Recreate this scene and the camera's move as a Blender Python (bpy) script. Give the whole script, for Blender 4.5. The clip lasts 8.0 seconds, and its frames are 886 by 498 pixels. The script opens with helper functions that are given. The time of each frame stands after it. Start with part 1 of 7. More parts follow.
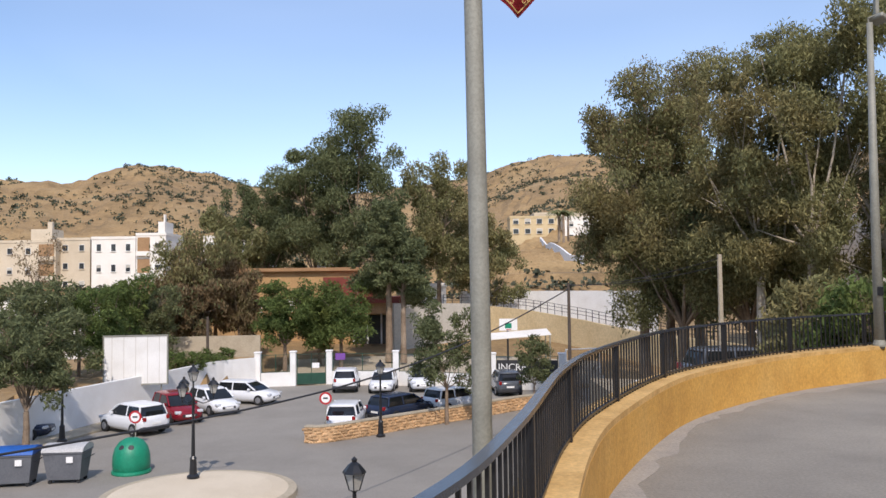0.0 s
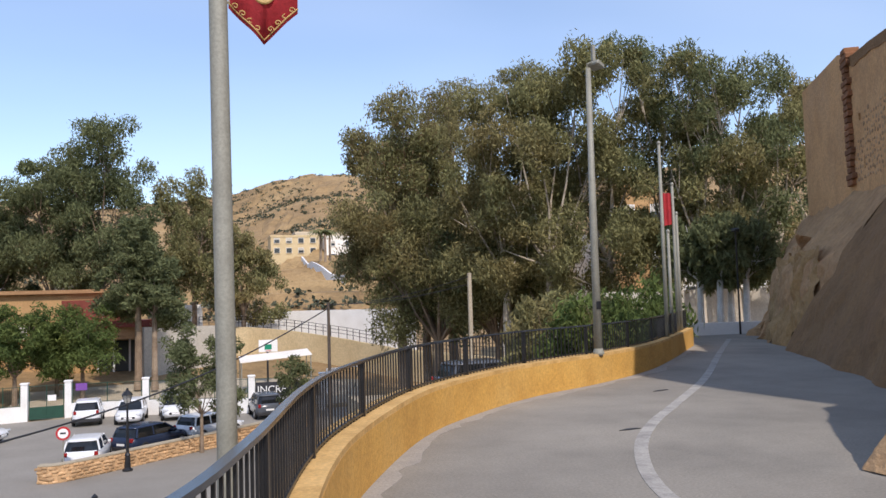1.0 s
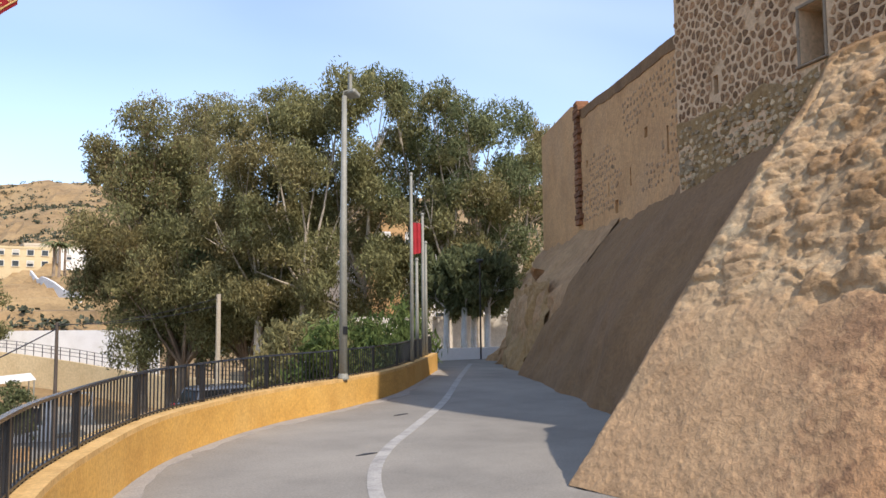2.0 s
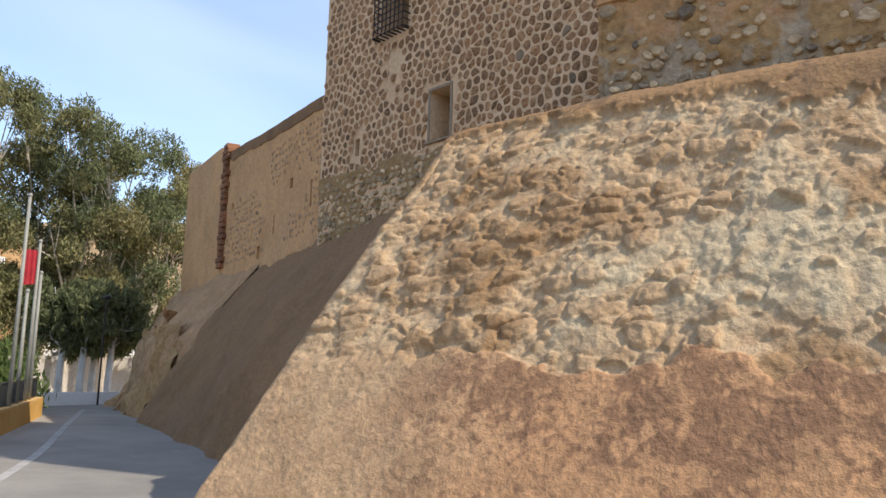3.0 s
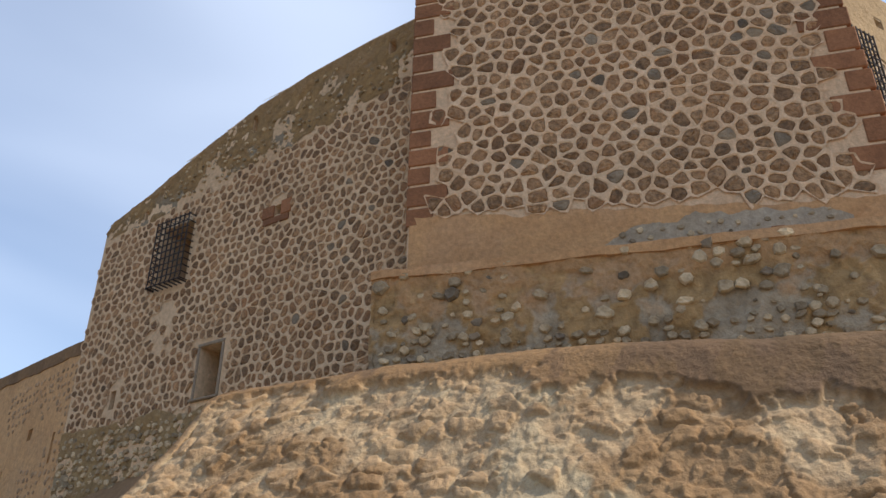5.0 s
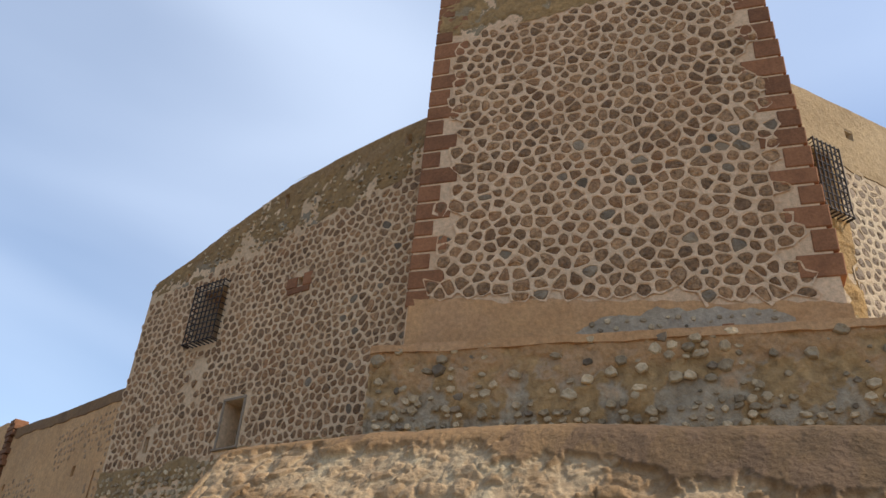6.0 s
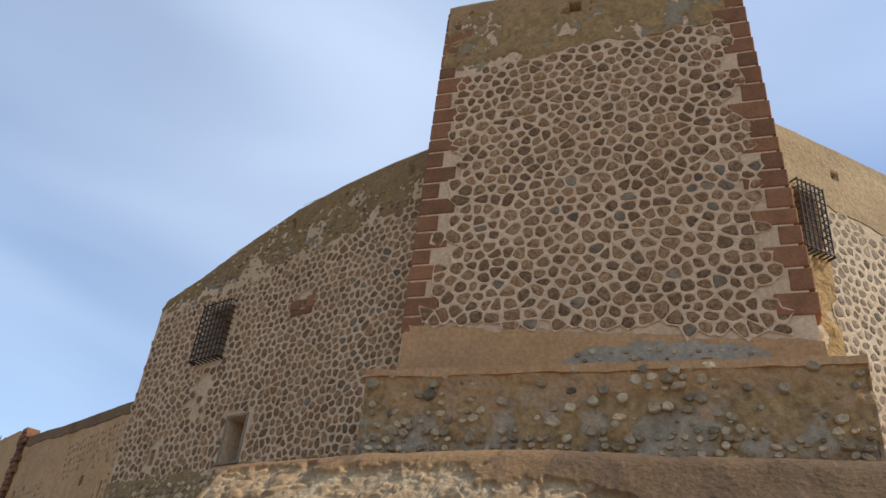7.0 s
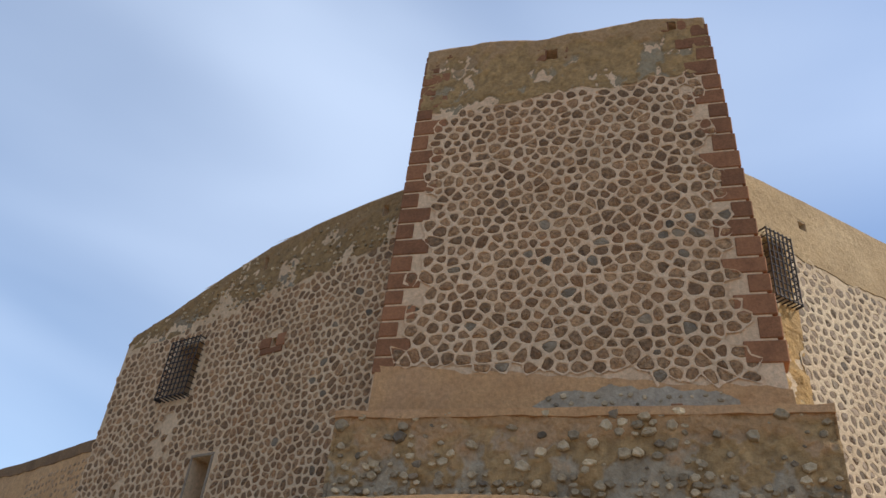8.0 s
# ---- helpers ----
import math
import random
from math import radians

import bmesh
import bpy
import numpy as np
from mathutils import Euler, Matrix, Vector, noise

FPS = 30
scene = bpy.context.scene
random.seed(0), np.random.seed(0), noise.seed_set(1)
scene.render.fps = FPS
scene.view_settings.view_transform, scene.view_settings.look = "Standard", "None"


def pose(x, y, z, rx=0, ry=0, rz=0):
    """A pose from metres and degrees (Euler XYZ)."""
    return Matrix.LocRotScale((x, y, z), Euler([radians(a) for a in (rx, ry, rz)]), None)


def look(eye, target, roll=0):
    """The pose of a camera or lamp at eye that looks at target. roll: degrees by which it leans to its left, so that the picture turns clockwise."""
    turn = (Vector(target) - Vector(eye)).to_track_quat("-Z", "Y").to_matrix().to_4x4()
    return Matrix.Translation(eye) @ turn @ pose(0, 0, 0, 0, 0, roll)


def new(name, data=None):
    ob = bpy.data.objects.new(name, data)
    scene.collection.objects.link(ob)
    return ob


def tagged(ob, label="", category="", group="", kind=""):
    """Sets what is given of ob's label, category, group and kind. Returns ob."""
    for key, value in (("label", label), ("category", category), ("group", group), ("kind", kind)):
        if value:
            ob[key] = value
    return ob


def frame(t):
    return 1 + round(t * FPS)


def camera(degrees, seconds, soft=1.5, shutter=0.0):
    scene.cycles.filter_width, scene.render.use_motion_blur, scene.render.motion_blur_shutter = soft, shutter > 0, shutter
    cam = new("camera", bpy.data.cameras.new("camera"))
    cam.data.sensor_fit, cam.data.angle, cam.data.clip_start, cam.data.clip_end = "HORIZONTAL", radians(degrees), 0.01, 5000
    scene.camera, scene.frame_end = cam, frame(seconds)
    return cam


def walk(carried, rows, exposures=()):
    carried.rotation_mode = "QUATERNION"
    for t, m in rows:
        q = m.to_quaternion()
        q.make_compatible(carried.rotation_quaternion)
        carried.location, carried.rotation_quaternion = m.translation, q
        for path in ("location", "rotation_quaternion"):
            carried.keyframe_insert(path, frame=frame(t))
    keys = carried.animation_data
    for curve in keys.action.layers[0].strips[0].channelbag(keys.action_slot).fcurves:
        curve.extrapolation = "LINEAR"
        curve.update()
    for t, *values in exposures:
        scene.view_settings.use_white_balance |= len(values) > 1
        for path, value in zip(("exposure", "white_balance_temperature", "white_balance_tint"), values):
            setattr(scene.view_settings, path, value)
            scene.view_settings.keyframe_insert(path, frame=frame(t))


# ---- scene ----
cam = camera(58.05, 8.0)
ROWS = [
    (0.0, 0.000, 0.000, 1.546, -0.00, 2.47, 0.67),
    (0.5, -0.003, -0.216, 1.529, -8.13, 3.24, 1.30),
    (1.0, 0.096, -0.224, 1.555, -16.91, 3.50, 1.66),
    (2.5, 0.295, -0.362, 1.572, -45.66, 6.40, -0.72),
    (3.0, 0.373, -0.467, 1.576, -59.46, 8.41, -1.57),
    (3.5, 0.414, -0.529, 1.603, -68.67, 10.09, -0.51),
    (4.0, 0.422, -0.568, 1.642, -72.59, 13.39, -0.10),
    (4.5, 0.423, -0.582, 1.717, -74.47, 19.66, 0.25),
    (5.0, 0.437, -0.597, 1.734, -75.17, 26.82, -0.26),
    (5.2, 0.398, -0.647, 1.719, -74.99, 29.40, -0.16),
    (6.5, -1.240, -2.165, 1.450, -72.60, 30.25, -5.27),
    (7.0, -1.240, -2.165, 1.450, -73.03, 31.35, -5.54),
    (7.5, -1.240, -2.165, 1.450, -73.90, 33.39, -5.89),
    (8.0, -1.240, -2.165, 1.450, -75.32, 34.50, -5.57),
]
EXPOSURES = [(0.0, 0.03, 6500, 16), (1.0, 0.10, 6500, 16), (2.5, 0.52, 6700, 14), (3.5, 0.46, 6700, 13), (4.5, 0.20, 6900, 13), (5.2, 0.20, 6900, 13), (6.5, 0.10, 6750, 11), (8.0, 0.06, 6600, 11)]
walk(cam, [(t, pose(x, y, z, 90 + pitch, roll, yaw)) for t, x, y, z, yaw, pitch, roll in ROWS], EXPOSURES)

# ---- sky and sun ----
SUN_TO = Vector((0.10, -1.0, 1.02)).normalized()
world = bpy.data.worlds.new("sky")
scene.world = world
world.use_nodes = True


def sky():
    nt = world.node_tree
    N, L = nt.nodes, nt.links
    N.clear()
    out, bg = N.new("ShaderNodeOutputWorld"), N.new("ShaderNodeBackground")
    tex = N.new("ShaderNodeTexSky")
    tex.sky_type, tex.sun_disc = "NISHITA", False
    tex.sun_elevation = math.asin(SUN_TO.z)
    tex.sun_rotation = math.atan2(SUN_TO.x, SUN_TO.y)
    tex.air_density, tex.dust_density, tex.ozone_density = 1.0, 0.5, 2.2
    # thin streaks of high cloud
    co, mp = N.new("ShaderNodeTexCoord"), N.new("ShaderNodeMapping")
    mp.inputs["Rotation"].default_value = (0.25, 0.1, 0.7)
    mp.inputs["Scale"].default_value = (0.55, 1.3, 3.4)
    n1 = N.new("ShaderNodeTexNoise")
    n1.inputs["Scale"].default_value, n1.inputs["Detail"].default_value = 1.1, 6
    n1.inputs["Roughness"].default_value, n1.inputs["Distortion"].default_value = 0.32, 0.35
    ramp = N.new("ShaderNodeValToRGB")
    ramp.color_ramp.elements[0].position, ramp.color_ramp.elements[1].position = 0.36, 0.74
    mul = N.new("ShaderNodeMath")
    mul.operation, mul.inputs[1].default_value = "MULTIPLY", 0.52
    mix = N.new("ShaderNodeMix")
    mix.data_type = "RGBA"
    mix.inputs["B"].default_value = (5.2, 6.2, 7.7, 1)
    L.new(co.outputs["Generated"], mp.inputs["Vector"])
    L.new(mp.outputs["Vector"], n1.inputs["Vector"])
    # a broad veil of cloud over the long wall
    dot = N.new("ShaderNodeVectorMath")
    dot.operation, dot.inputs[1].default_value = "DOT_PRODUCT", (0.572, 0.572, 0.588)
    veil = N.new("ShaderNodeMapRange")
    veil.interpolation_type = "SMOOTHSTEP"
    veil.inputs["From Min"].default_value, veil.inputs["From Max"].default_value = 0.89, 1.0
    veil.inputs["To Min"].default_value, veil.inputs["To Max"].default_value = -0.05, 0.17
    both = N.new("ShaderNodeMath")
    L.new(co.outputs["Generated"], dot.inputs[0])
    L.new(dot.outputs["Value"], veil.inputs["Value"])
    L.new(n1.outputs["Fac"], both.inputs[0])
    L.new(veil.outputs["Result"], both.inputs[1])
    L.new(both.outputs[0], ramp.inputs["Fac"])
    L.new(ramp.outputs["Color"], mul.inputs[0])
    L.new(mul.outputs[0], mix.inputs["Factor"])
    L.new(tex.outputs["Color"], mix.inputs["A"])
    L.new(mix.outputs["Result"], bg.inputs["Color"])
    bg.inputs["Strength"].default_value = SKY
    L.new(bg.outputs["Background"], out.inputs["Surface"])


SKY = 0.18
sky()
sun_data = bpy.data.lights.new("sun", "SUN")
sun_data.energy, sun_data.angle, sun_data.color = 3.3, radians(0.6), (1.0, 0.93, 0.83)
sun = new("sun", sun_data)
sun.matrix_world = look(SUN_TO * 50, (0, 0, 0))


# ---- materials ----
def rgb(h):
    """Linear colour from an sRGB hex string."""
    c = [int(h[i:i + 2], 16) / 255 for i in (0, 2, 4)]
    return tuple(((v + 0.055) / 1.055) ** 2.4 if v > 0.04045 else v / 12.92 for v in c) + (1,)


def mat(name, base, dark=None, scale=1.0, rough=0.85, bump=0.2, fine=30.0, metal=0.0, vary=0.0, amount=0.6, light=None, lscale=0.35, random_by="", attr=None, thin=False):
    """A surface: base colour with a second tone by coarse noise, a third by very coarse noise, fine grain and relief.
    attr: a colour layer of the mesh that replaces the base. random_by: 'object' or 'island' for value changes from piece to piece."""
    m = bpy.data.materials.new(name)
    m.use_nodes = True
    nt = m.node_tree
    N, L = nt.nodes, nt.links
    b = N["Principled BSDF"]
    through_leaf = N.new("ShaderNodeBsdfTranslucent") if thin else None
    b.inputs["Roughness"].default_value, b.inputs["Metallic"].default_value = rough, metal
    co = N.new("ShaderNodeNewGeometry")

    def noise_at(s, detail=5, roughness=0.6):
        n = N.new("ShaderNodeTexNoise")
        n.inputs["Scale"].default_value, n.inputs["Detail"].default_value, n.inputs["Roughness"].default_value = s, detail, roughness
        L.new(co.outputs["Position"], n.inputs["Vector"])
        return n.outputs["Fac"]

    def ramp(fac, lo, hi, top=1.0):
        r = N.new("ShaderNodeMapRange")
        r.inputs["From Min"].default_value, r.inputs["From Max"].default_value, r.inputs["To Max"].default_value = lo, hi, top
        L.new(fac, r.inputs["Value"])
        return r.outputs["Result"]

    def mixed(fac, a, c, blend="MIX"):
        x = N.new("ShaderNodeMix")
        x.data_type, x.blend_type = "RGBA", blend
        for sock, v in (("Factor", fac), ("A", a), ("B", c)):
            if isinstance(v, (tuple, float, int)):
                x.inputs[sock].default_value = v
            else:
                L.new(v, x.inputs[sock])
        return x.outputs["Result"]

    col = base
    if attr:
        at = N.new("ShaderNodeVertexColor")
        at.layer_name = attr
        col = at.outputs["Color"]
    if dark:
        col = mixed(ramp(noise_at(scale, 8, 0.65), 0.42, 0.68, amount), col, dark)
    if light:
        col = mixed(ramp(noise_at(lscale, 6, 0.6), 0.48, 0.7, amount), col, light)
    grain = N.new("ShaderNodeMapRange")
    grain.inputs["From Min"].default_value, grain.inputs["From Max"].default_value = 0.3, 0.7
    grain.inputs["To Min"].default_value, grain.inputs["To Max"].default_value = 0.78, 1.16
    fine_noise = noise_at(fine, 4, 0.7)
    L.new(fine_noise, grain.inputs["Value"])
    vm = N.new("ShaderNodeVectorMath")
    vm.operation = "SCALE"
    if isinstance(col, tuple):
        vm.inputs[0].default_value = col[:3]
    else:
        L.new(col, vm.inputs[0])
    L.new(grain.outputs["Result"], vm.inputs["Scale"])
    col = vm.outputs["Vector"]
    if vary:
        if random_by == "island":
            rnd = co.outputs["Random Per Island"]
        else:
            rnd = N.new("ShaderNodeObjectInfo").outputs["Random"]
        r = N.new("ShaderNodeMapRange")
        r.inputs["To Min"].default_value, r.inputs["To Max"].default_value = 1 - vary, 1 + vary
        L.new(rnd, r.inputs["Value"])
        v2 = N.new("ShaderNodeVectorMath")
        v2.operation = "SCALE"
        L.new(col, v2.inputs[0])
        L.new(r.outputs["Result"], v2.inputs["Scale"])
        col = v2.outputs["Vector"]
    L.new(col, b.inputs["Base Color"])
    if thin:
        b.inputs["Specular IOR Level"].default_value = 0.08
        both = N.new("ShaderNodeMixShader")
        both.inputs["Fac"].default_value = 0.42
        L.new(col, through_leaf.inputs["Color"])
        L.new(b.outputs["BSDF"], both.inputs[1])
        L.new(through_leaf.outputs["BSDF"], both.inputs[2])
        L.new(both.outputs["Shader"], N["Material Output"].inputs["Surface"])
    if bump:
        bp = N.new("ShaderNodeBump")
        bp.inputs["Strength"].default_value, bp.inputs["Distance"].default_value = bump, 0.6 / fine
        L.new(fine_noise, bp.inputs["Height"])
        L.new(bp.outputs["Normal"], b.inputs["Normal"])
    return m


M = dict(
    asphalt=mat("asphalt", (0.275, 0.252, 0.212, 1), (0.195, 0.18, 0.153, 1), 0.7, 0.9, 0.5, 38, light=(0.35, 0.318, 0.264, 1), lscale=0.3, amount=0.8),
    line=mat("road_paint", (0.42, 0.40, 0.36, 1), (0.2, 0.19, 0.18, 1), 3, 0.85, 0.3, 40, amount=0.8),
    yellow=mat("yellow_paint", rgb("d3a352"), rgb("b08139"), 1.6, 0.85, 0.3, 25, light=rgb("dab36c"), lscale=0.6, amount=0.5),
    coping=mat("coping_paint", rgb("d8b070"), rgb("a87f40"), 3, 0.85, 0.3, 30),
    iron=mat("black_iron", (0.012, 0.013, 0.015, 1), (0.03, 0.03, 0.032, 1), 2, 0.35, 0.05, 60),
    rail=mat("worn_rail", (0.03, 0.035, 0.045, 1), (0.09, 0.1, 0.12, 1), 3, 0.22, 0.05, 60),
    steel=mat("galvanised_steel", rgb("97968a"), rgb("7c7b70"), 2.5, 0.6, 0.1, 40, metal=0.1),
    rust=mat("rusty_iron", (0.022, 0.018, 0.017, 1), (0.06, 0.03, 0.02, 1), 5, 0.7, 0.2, 60),
    mortar=mat("wall_mortar", rgb("e2c09b"), rgb("c6a07a"), 0.9, 0.95, 0.6, 14, light=rgb("ccb08f"), lscale=0.5),
    mortar_right=mat("pale_mortar", rgb("c9b393"), rgb("ad9272"), 0.9, 0.95, 0.6, 14, light=rgb("d8c7a8"), lscale=0.5),
    wing_mortar=mat("wing_mortar", rgb("dabb96"), rgb("bd9d79"), 0.7, 0.95, 0.6, 14, light=rgb("bfa585"), lscale=0.4),
    far_plaster=mat("far_plaster", rgb("d4a775"), rgb("ab8155"), 0.8, 0.95, 0.6, 10, light=rgb("bf9d78"), lscale=0.35),
    plaster=mat("earth_plaster", rgb("a8875a"), rgb("836642"), 1.2, 0.95, 0.6, 12, light=rgb("ab8c66"), lscale=0.5),
    pink_plaster=mat("pink_plaster", rgb("c79a6b"), rgb("a87d55"), 1.5, 0.95, 0.5, 14, light=rgb("c39c77"), lscale=0.8),
    cobble=mat("cobble", rgb("ab8660"), rgb("463424"), 15, 0.85, 1.0, 14, vary=0.34, amount=0.8, light=rgb("946a46"), lscale=1.6, random_by="object"),
    cobble_grey=mat("grey_cobble", rgb("8f7e66"), rgb("52463a"), 9, 0.8, 0.8, 18, vary=0.4, amount=0.7, random_by="object"),
    cobbles=mat("small_cobbles", rgb("ab8660"), rgb("463424"), 15, 0.85, 1.0, 14, vary=0.38, amount=0.8, light=rgb("946a46"), lscale=1.6, random_by="island"),
    quoin=mat("red_sandstone", rgb("956544"), rgb("6f4a31"), 3, 0.95, 0.5, 22, vary=0.22, random_by="object"),
    brick=mat("old_brick", rgb("8d6244"), rgb("67462f"), 5, 0.95, 0.5, 25, vary=0.25, random_by="object"),
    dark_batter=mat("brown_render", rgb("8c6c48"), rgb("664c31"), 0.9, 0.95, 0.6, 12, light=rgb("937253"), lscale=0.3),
    rock=mat("tan_rock", rgb("b8936a"), rgb("8c6a48"), 0.8, 0.95, 0.8, 5, light=rgb("b59469"), lscale=0.5),
    batter=mat("eroded_masonry", (0.4, 0.3, 0.2, 1), rgb("8a6a4a"), 2.2, 0.95, 0.7, 16, attr="tone", amount=0.35),
    dirt=mat("dry_ground", rgb("9c8058"), rgb("6e5a3c"), 0.11, 0.95, 0.6, 1.2, light=rgb("b09468"), lscale=0.04, amount=0.8),
    white=mat("whitewash", rgb("efeeea"), rgb("dddad3"), 0.7, 0.8, 0.1, 90),
    concrete=mat("concrete", rgb("b5a891"), rgb("9c8f78"), 0.8, 0.9, 0.4, 14),
    cream=mat("cream_wall", rgb("d2bd94"), rgb("bfa77d"), 0.3, 0.9, 0.2, 6),
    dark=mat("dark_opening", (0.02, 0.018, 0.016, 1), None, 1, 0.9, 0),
    bark=mat("eucalyptus_bark", rgb("8a7763"), rgb("5e4e40"), 1.5, 0.95, 0.6, 8, light=rgb("b3a28c"), lscale=0.8),
    whitebark=mat("limed_bark", rgb("d9d6cf"), rgb("b9b2a6"), 3, 0.9, 0.4, 12),
    leaf_euc=mat("eucalyptus_leaf", (0.27, 0.255, 0.115, 1), (0.17, 0.185, 0.085, 1), 0.35, 0.85, 0, vary=0.45, random_by="island", light=(0.36, 0.26, 0.12, 1), lscale=0.16, thin=True),
    leaf_dark=mat("dark_leaf", (0.18, 0.20, 0.095, 1), (0.115, 0.14, 0.07, 1), 0.4, 0.85, 0, vary=0.45, random_by="island", light=(0.22, 0.22, 0.10, 1), lscale=0.2, thin=True),
    leaf_green=mat("fresh_leaf", (0.15, 0.20, 0.065, 1), (0.09, 0.13, 0.045, 1), 0.6, 0.85, 0, vary=0.4, random_by="island", light=(0.19, 0.2, 0.05, 1), lscale=0.3, thin=True),
    leaf_dry=mat("dry_leaf", (0.24, 0.165, 0.09, 1), (0.15, 0.12, 0.065, 1), 0.5, 0.85, 0, vary=0.4, random_by="island", light=(0.19, 0.18, 0.09, 1), lscale=0.3, thin=True),
    scrub=mat("scrub", (0.05, 0.06, 0.03, 1), (0.09, 0.08, 0.045, 1), 0.3, 0.7, 0, vary=0.4, random_by="island"),
)


# ---- building helpers ----
class Shape:
    """Collects faces for one mesh."""

    def __init__(self):
        self.v, self.f = [], []

    def add(self, verts, faces):
        k = len(self.v)
        self.v += [tuple(p) for p in verts]
        self.f += [tuple(i + k for i in q) for q in faces]
        return self

    def box(self, x0, y0, z0, x1, y1, z1, m=None, c=0.0):
        """A box with its edges cut by c."""
        if c <= 0:
            p = [(x, y, z) for z in (z0, z1) for y in (y0, y1) for x in (x0, x1)]
            q = [(0, 2, 3, 1), (4, 5, 7, 6), (0, 1, 5, 4), (2, 6, 7, 3), (0, 4, 6, 2), (1, 3, 7, 5)]
        else:
            p, q = [], []
            X, Y, Z = (x0, x0 + c, x1 - c, x1), (y0, y0 + c, y1 - c, y1), (z0, z0 + c, z1 - c, z1)
            ring = [(1, 0), (2, 0), (3, 1), (3, 2), (2, 3), (1, 3), (0, 2), (0, 1)]
            inner = [(1, 1), (2, 1), (2, 1), (2, 2), (2, 2), (1, 2), (1, 2), (1, 1)]
            for zi, src in ((0, inner), (1, ring), (2, ring), (3, inner)):
                p += [(X[a], Y[b], Z[zi]) for a, b in src]
            for k in range(3):
                q += [(8 * k + i, 8 * k + (i + 1) % 8, 8 * k + 8 + (i + 1) % 8, 8 * k + 8 + i) for i in range(8)]
            q += [tuple(range(7, -1, -1)), tuple(range(24, 32))]
        if m is not None:
            p = [m @ Vector(a) for a in p]
        return self.add(p, q)

    def tube(self, path, radii, n=8, caps=True):
        """A round rod through the points of path."""
        P = [Vector(a) for a in path]
        if not hasattr(radii, "__len__"):
            radii = [radii] * len(P)
        rings = []
        for i, p in enumerate(P):
            d = (P[min(i + 1, len(P) - 1)] - P[max(i - 1, 0)]).normalized()
            a = d.cross(Vector((0, 0, 1)) if abs(d.z) < 0.9 else Vector((1, 0, 0))).normalized()
            b = d.cross(a)
            rings += [p + radii[i] * (math.cos(2 * math.pi * k / n) * a + math.sin(2 * math.pi * k / n) * b) for k in range(n)]
        q = [(n * i + k, n * i + n + k, n * i + n + (k + 1) % n, n * i + (k + 1) % n) for i in range(len(P) - 1) for k in range(n)]
        if caps:
            q += [tuple(range(n)), tuple(range(n * len(P) - 1, n * len(P) - n - 1, -1))]
        return self.add(rings, q)

    def prism(self, outline, z0, z1):
        """An upright block over a plan outline; z1 may be a list of heights."""
        n = len(outline)
        tops = z1 if hasattr(z1, "__len__") else [z1] * n
        lows = z0 if hasattr(z0, "__len__") else [z0] * n
        p = [(x, y, z) for (x, y), z in zip(outline, lows)] + [(x, y, z) for (x, y), z in zip(outline, tops)]
        q = [(i, (i + 1) % n, n + (i + 1) % n, n + i) for i in range(n)]
        return self.add(p, q + [tuple(range(n - 1, -1, -1)), tuple(range(n, 2 * n))])

    def lathe(self, profile, at=(0, 0, 0), n=16):
        """Turned about the upright axis; profile of (radius, height)."""
        p = [(at[0] + r * math.cos(2 * math.pi * k / n), at[1] + r * math.sin(2 * math.pi * k / n), at[2] + z) for r, z in profile for k in range(n)]
        q = [(n * i + k, n * i + (k + 1) % n, n * i + n + (k + 1) % n, n * i + n + k) for i in range(len(profile) - 1) for k in range(n)]
        return self.add(p, q + [tuple(range(n - 1, -1, -1)), tuple(range(n * len(profile) - n, n * len(profile)))])

    def mesh(self, name, material, smooth=False):
        me = bpy.data.meshes.new(name)
        me.from_pydata(self.v, [], self.f)
        me.validate()
        bm = bmesh.new()
        bm.from_mesh(me)
        bmesh.ops.recalc_face_normals(bm, faces=bm.faces)
        bm.to_mesh(me)
        bm.free()
        if smooth:
            me.shade_smooth()
        me.materials.append(M[material] if isinstance(material, str) else material)
        return me


def thing(name, label, category, at=(0, 0, 0), turn=0.0, group="", kind=""):
    """An empty at a thing's base, that holds its parts."""
    ob = new(name)
    ob.empty_display_size = 0.2
    ob.matrix_world = pose(*at, 0, 0, turn)
    return tagged(ob, label, category, group, kind)


def part(name, shape, material, parent=None, label="", smooth=False):
    """Links a shape, or a mesh that is ready, as one mesh object under parent."""
    me = shape.mesh(name, material, smooth) if isinstance(shape, Shape) else shape
    ob = new(name, me)
    if parent:
        ob.parent = parent
    if label:
        ob["label"] = label
    return ob


def single(name, shape, material, label, category, kind="", smooth=False, group=""):
    return tagged(part(name, shape, material, None, "", smooth), label, category, group, kind)


def arc(points, step):
    """Points along a smooth curve through the given ones, about step apart."""
    P = [Vector((*p, 0)) if len(p) == 2 else Vector(p) for p in points]
    P = [2 * P[0] - P[1]] + P + [2 * P[-1] - P[-2]]
    out = []
    for i in range(1, len(P) - 2):
        a, b, c, d = P[i - 1:i + 3]
        n = max(1, round((c - b).length / step))
        for k in range(n):
            t = k / n
            out.append(0.5 * (2 * b + (c - a) * t + (2 * a - 5 * b + 4 * c - d) * t * t + (3 * b - a - 3 * c + d) * t ** 3))
    return out + [P[-2]]


def side(path, offset):
    """The path moved sideways, to its right for a positive offset."""
    out = []
    for i, p in enumerate(path):
        d = (path[min(i + 1, len(path) - 1)] - path[max(i - 1, 0)]).normalized()
        out.append(p + offset * Vector((d.y, -d.x, 0)))
    return out


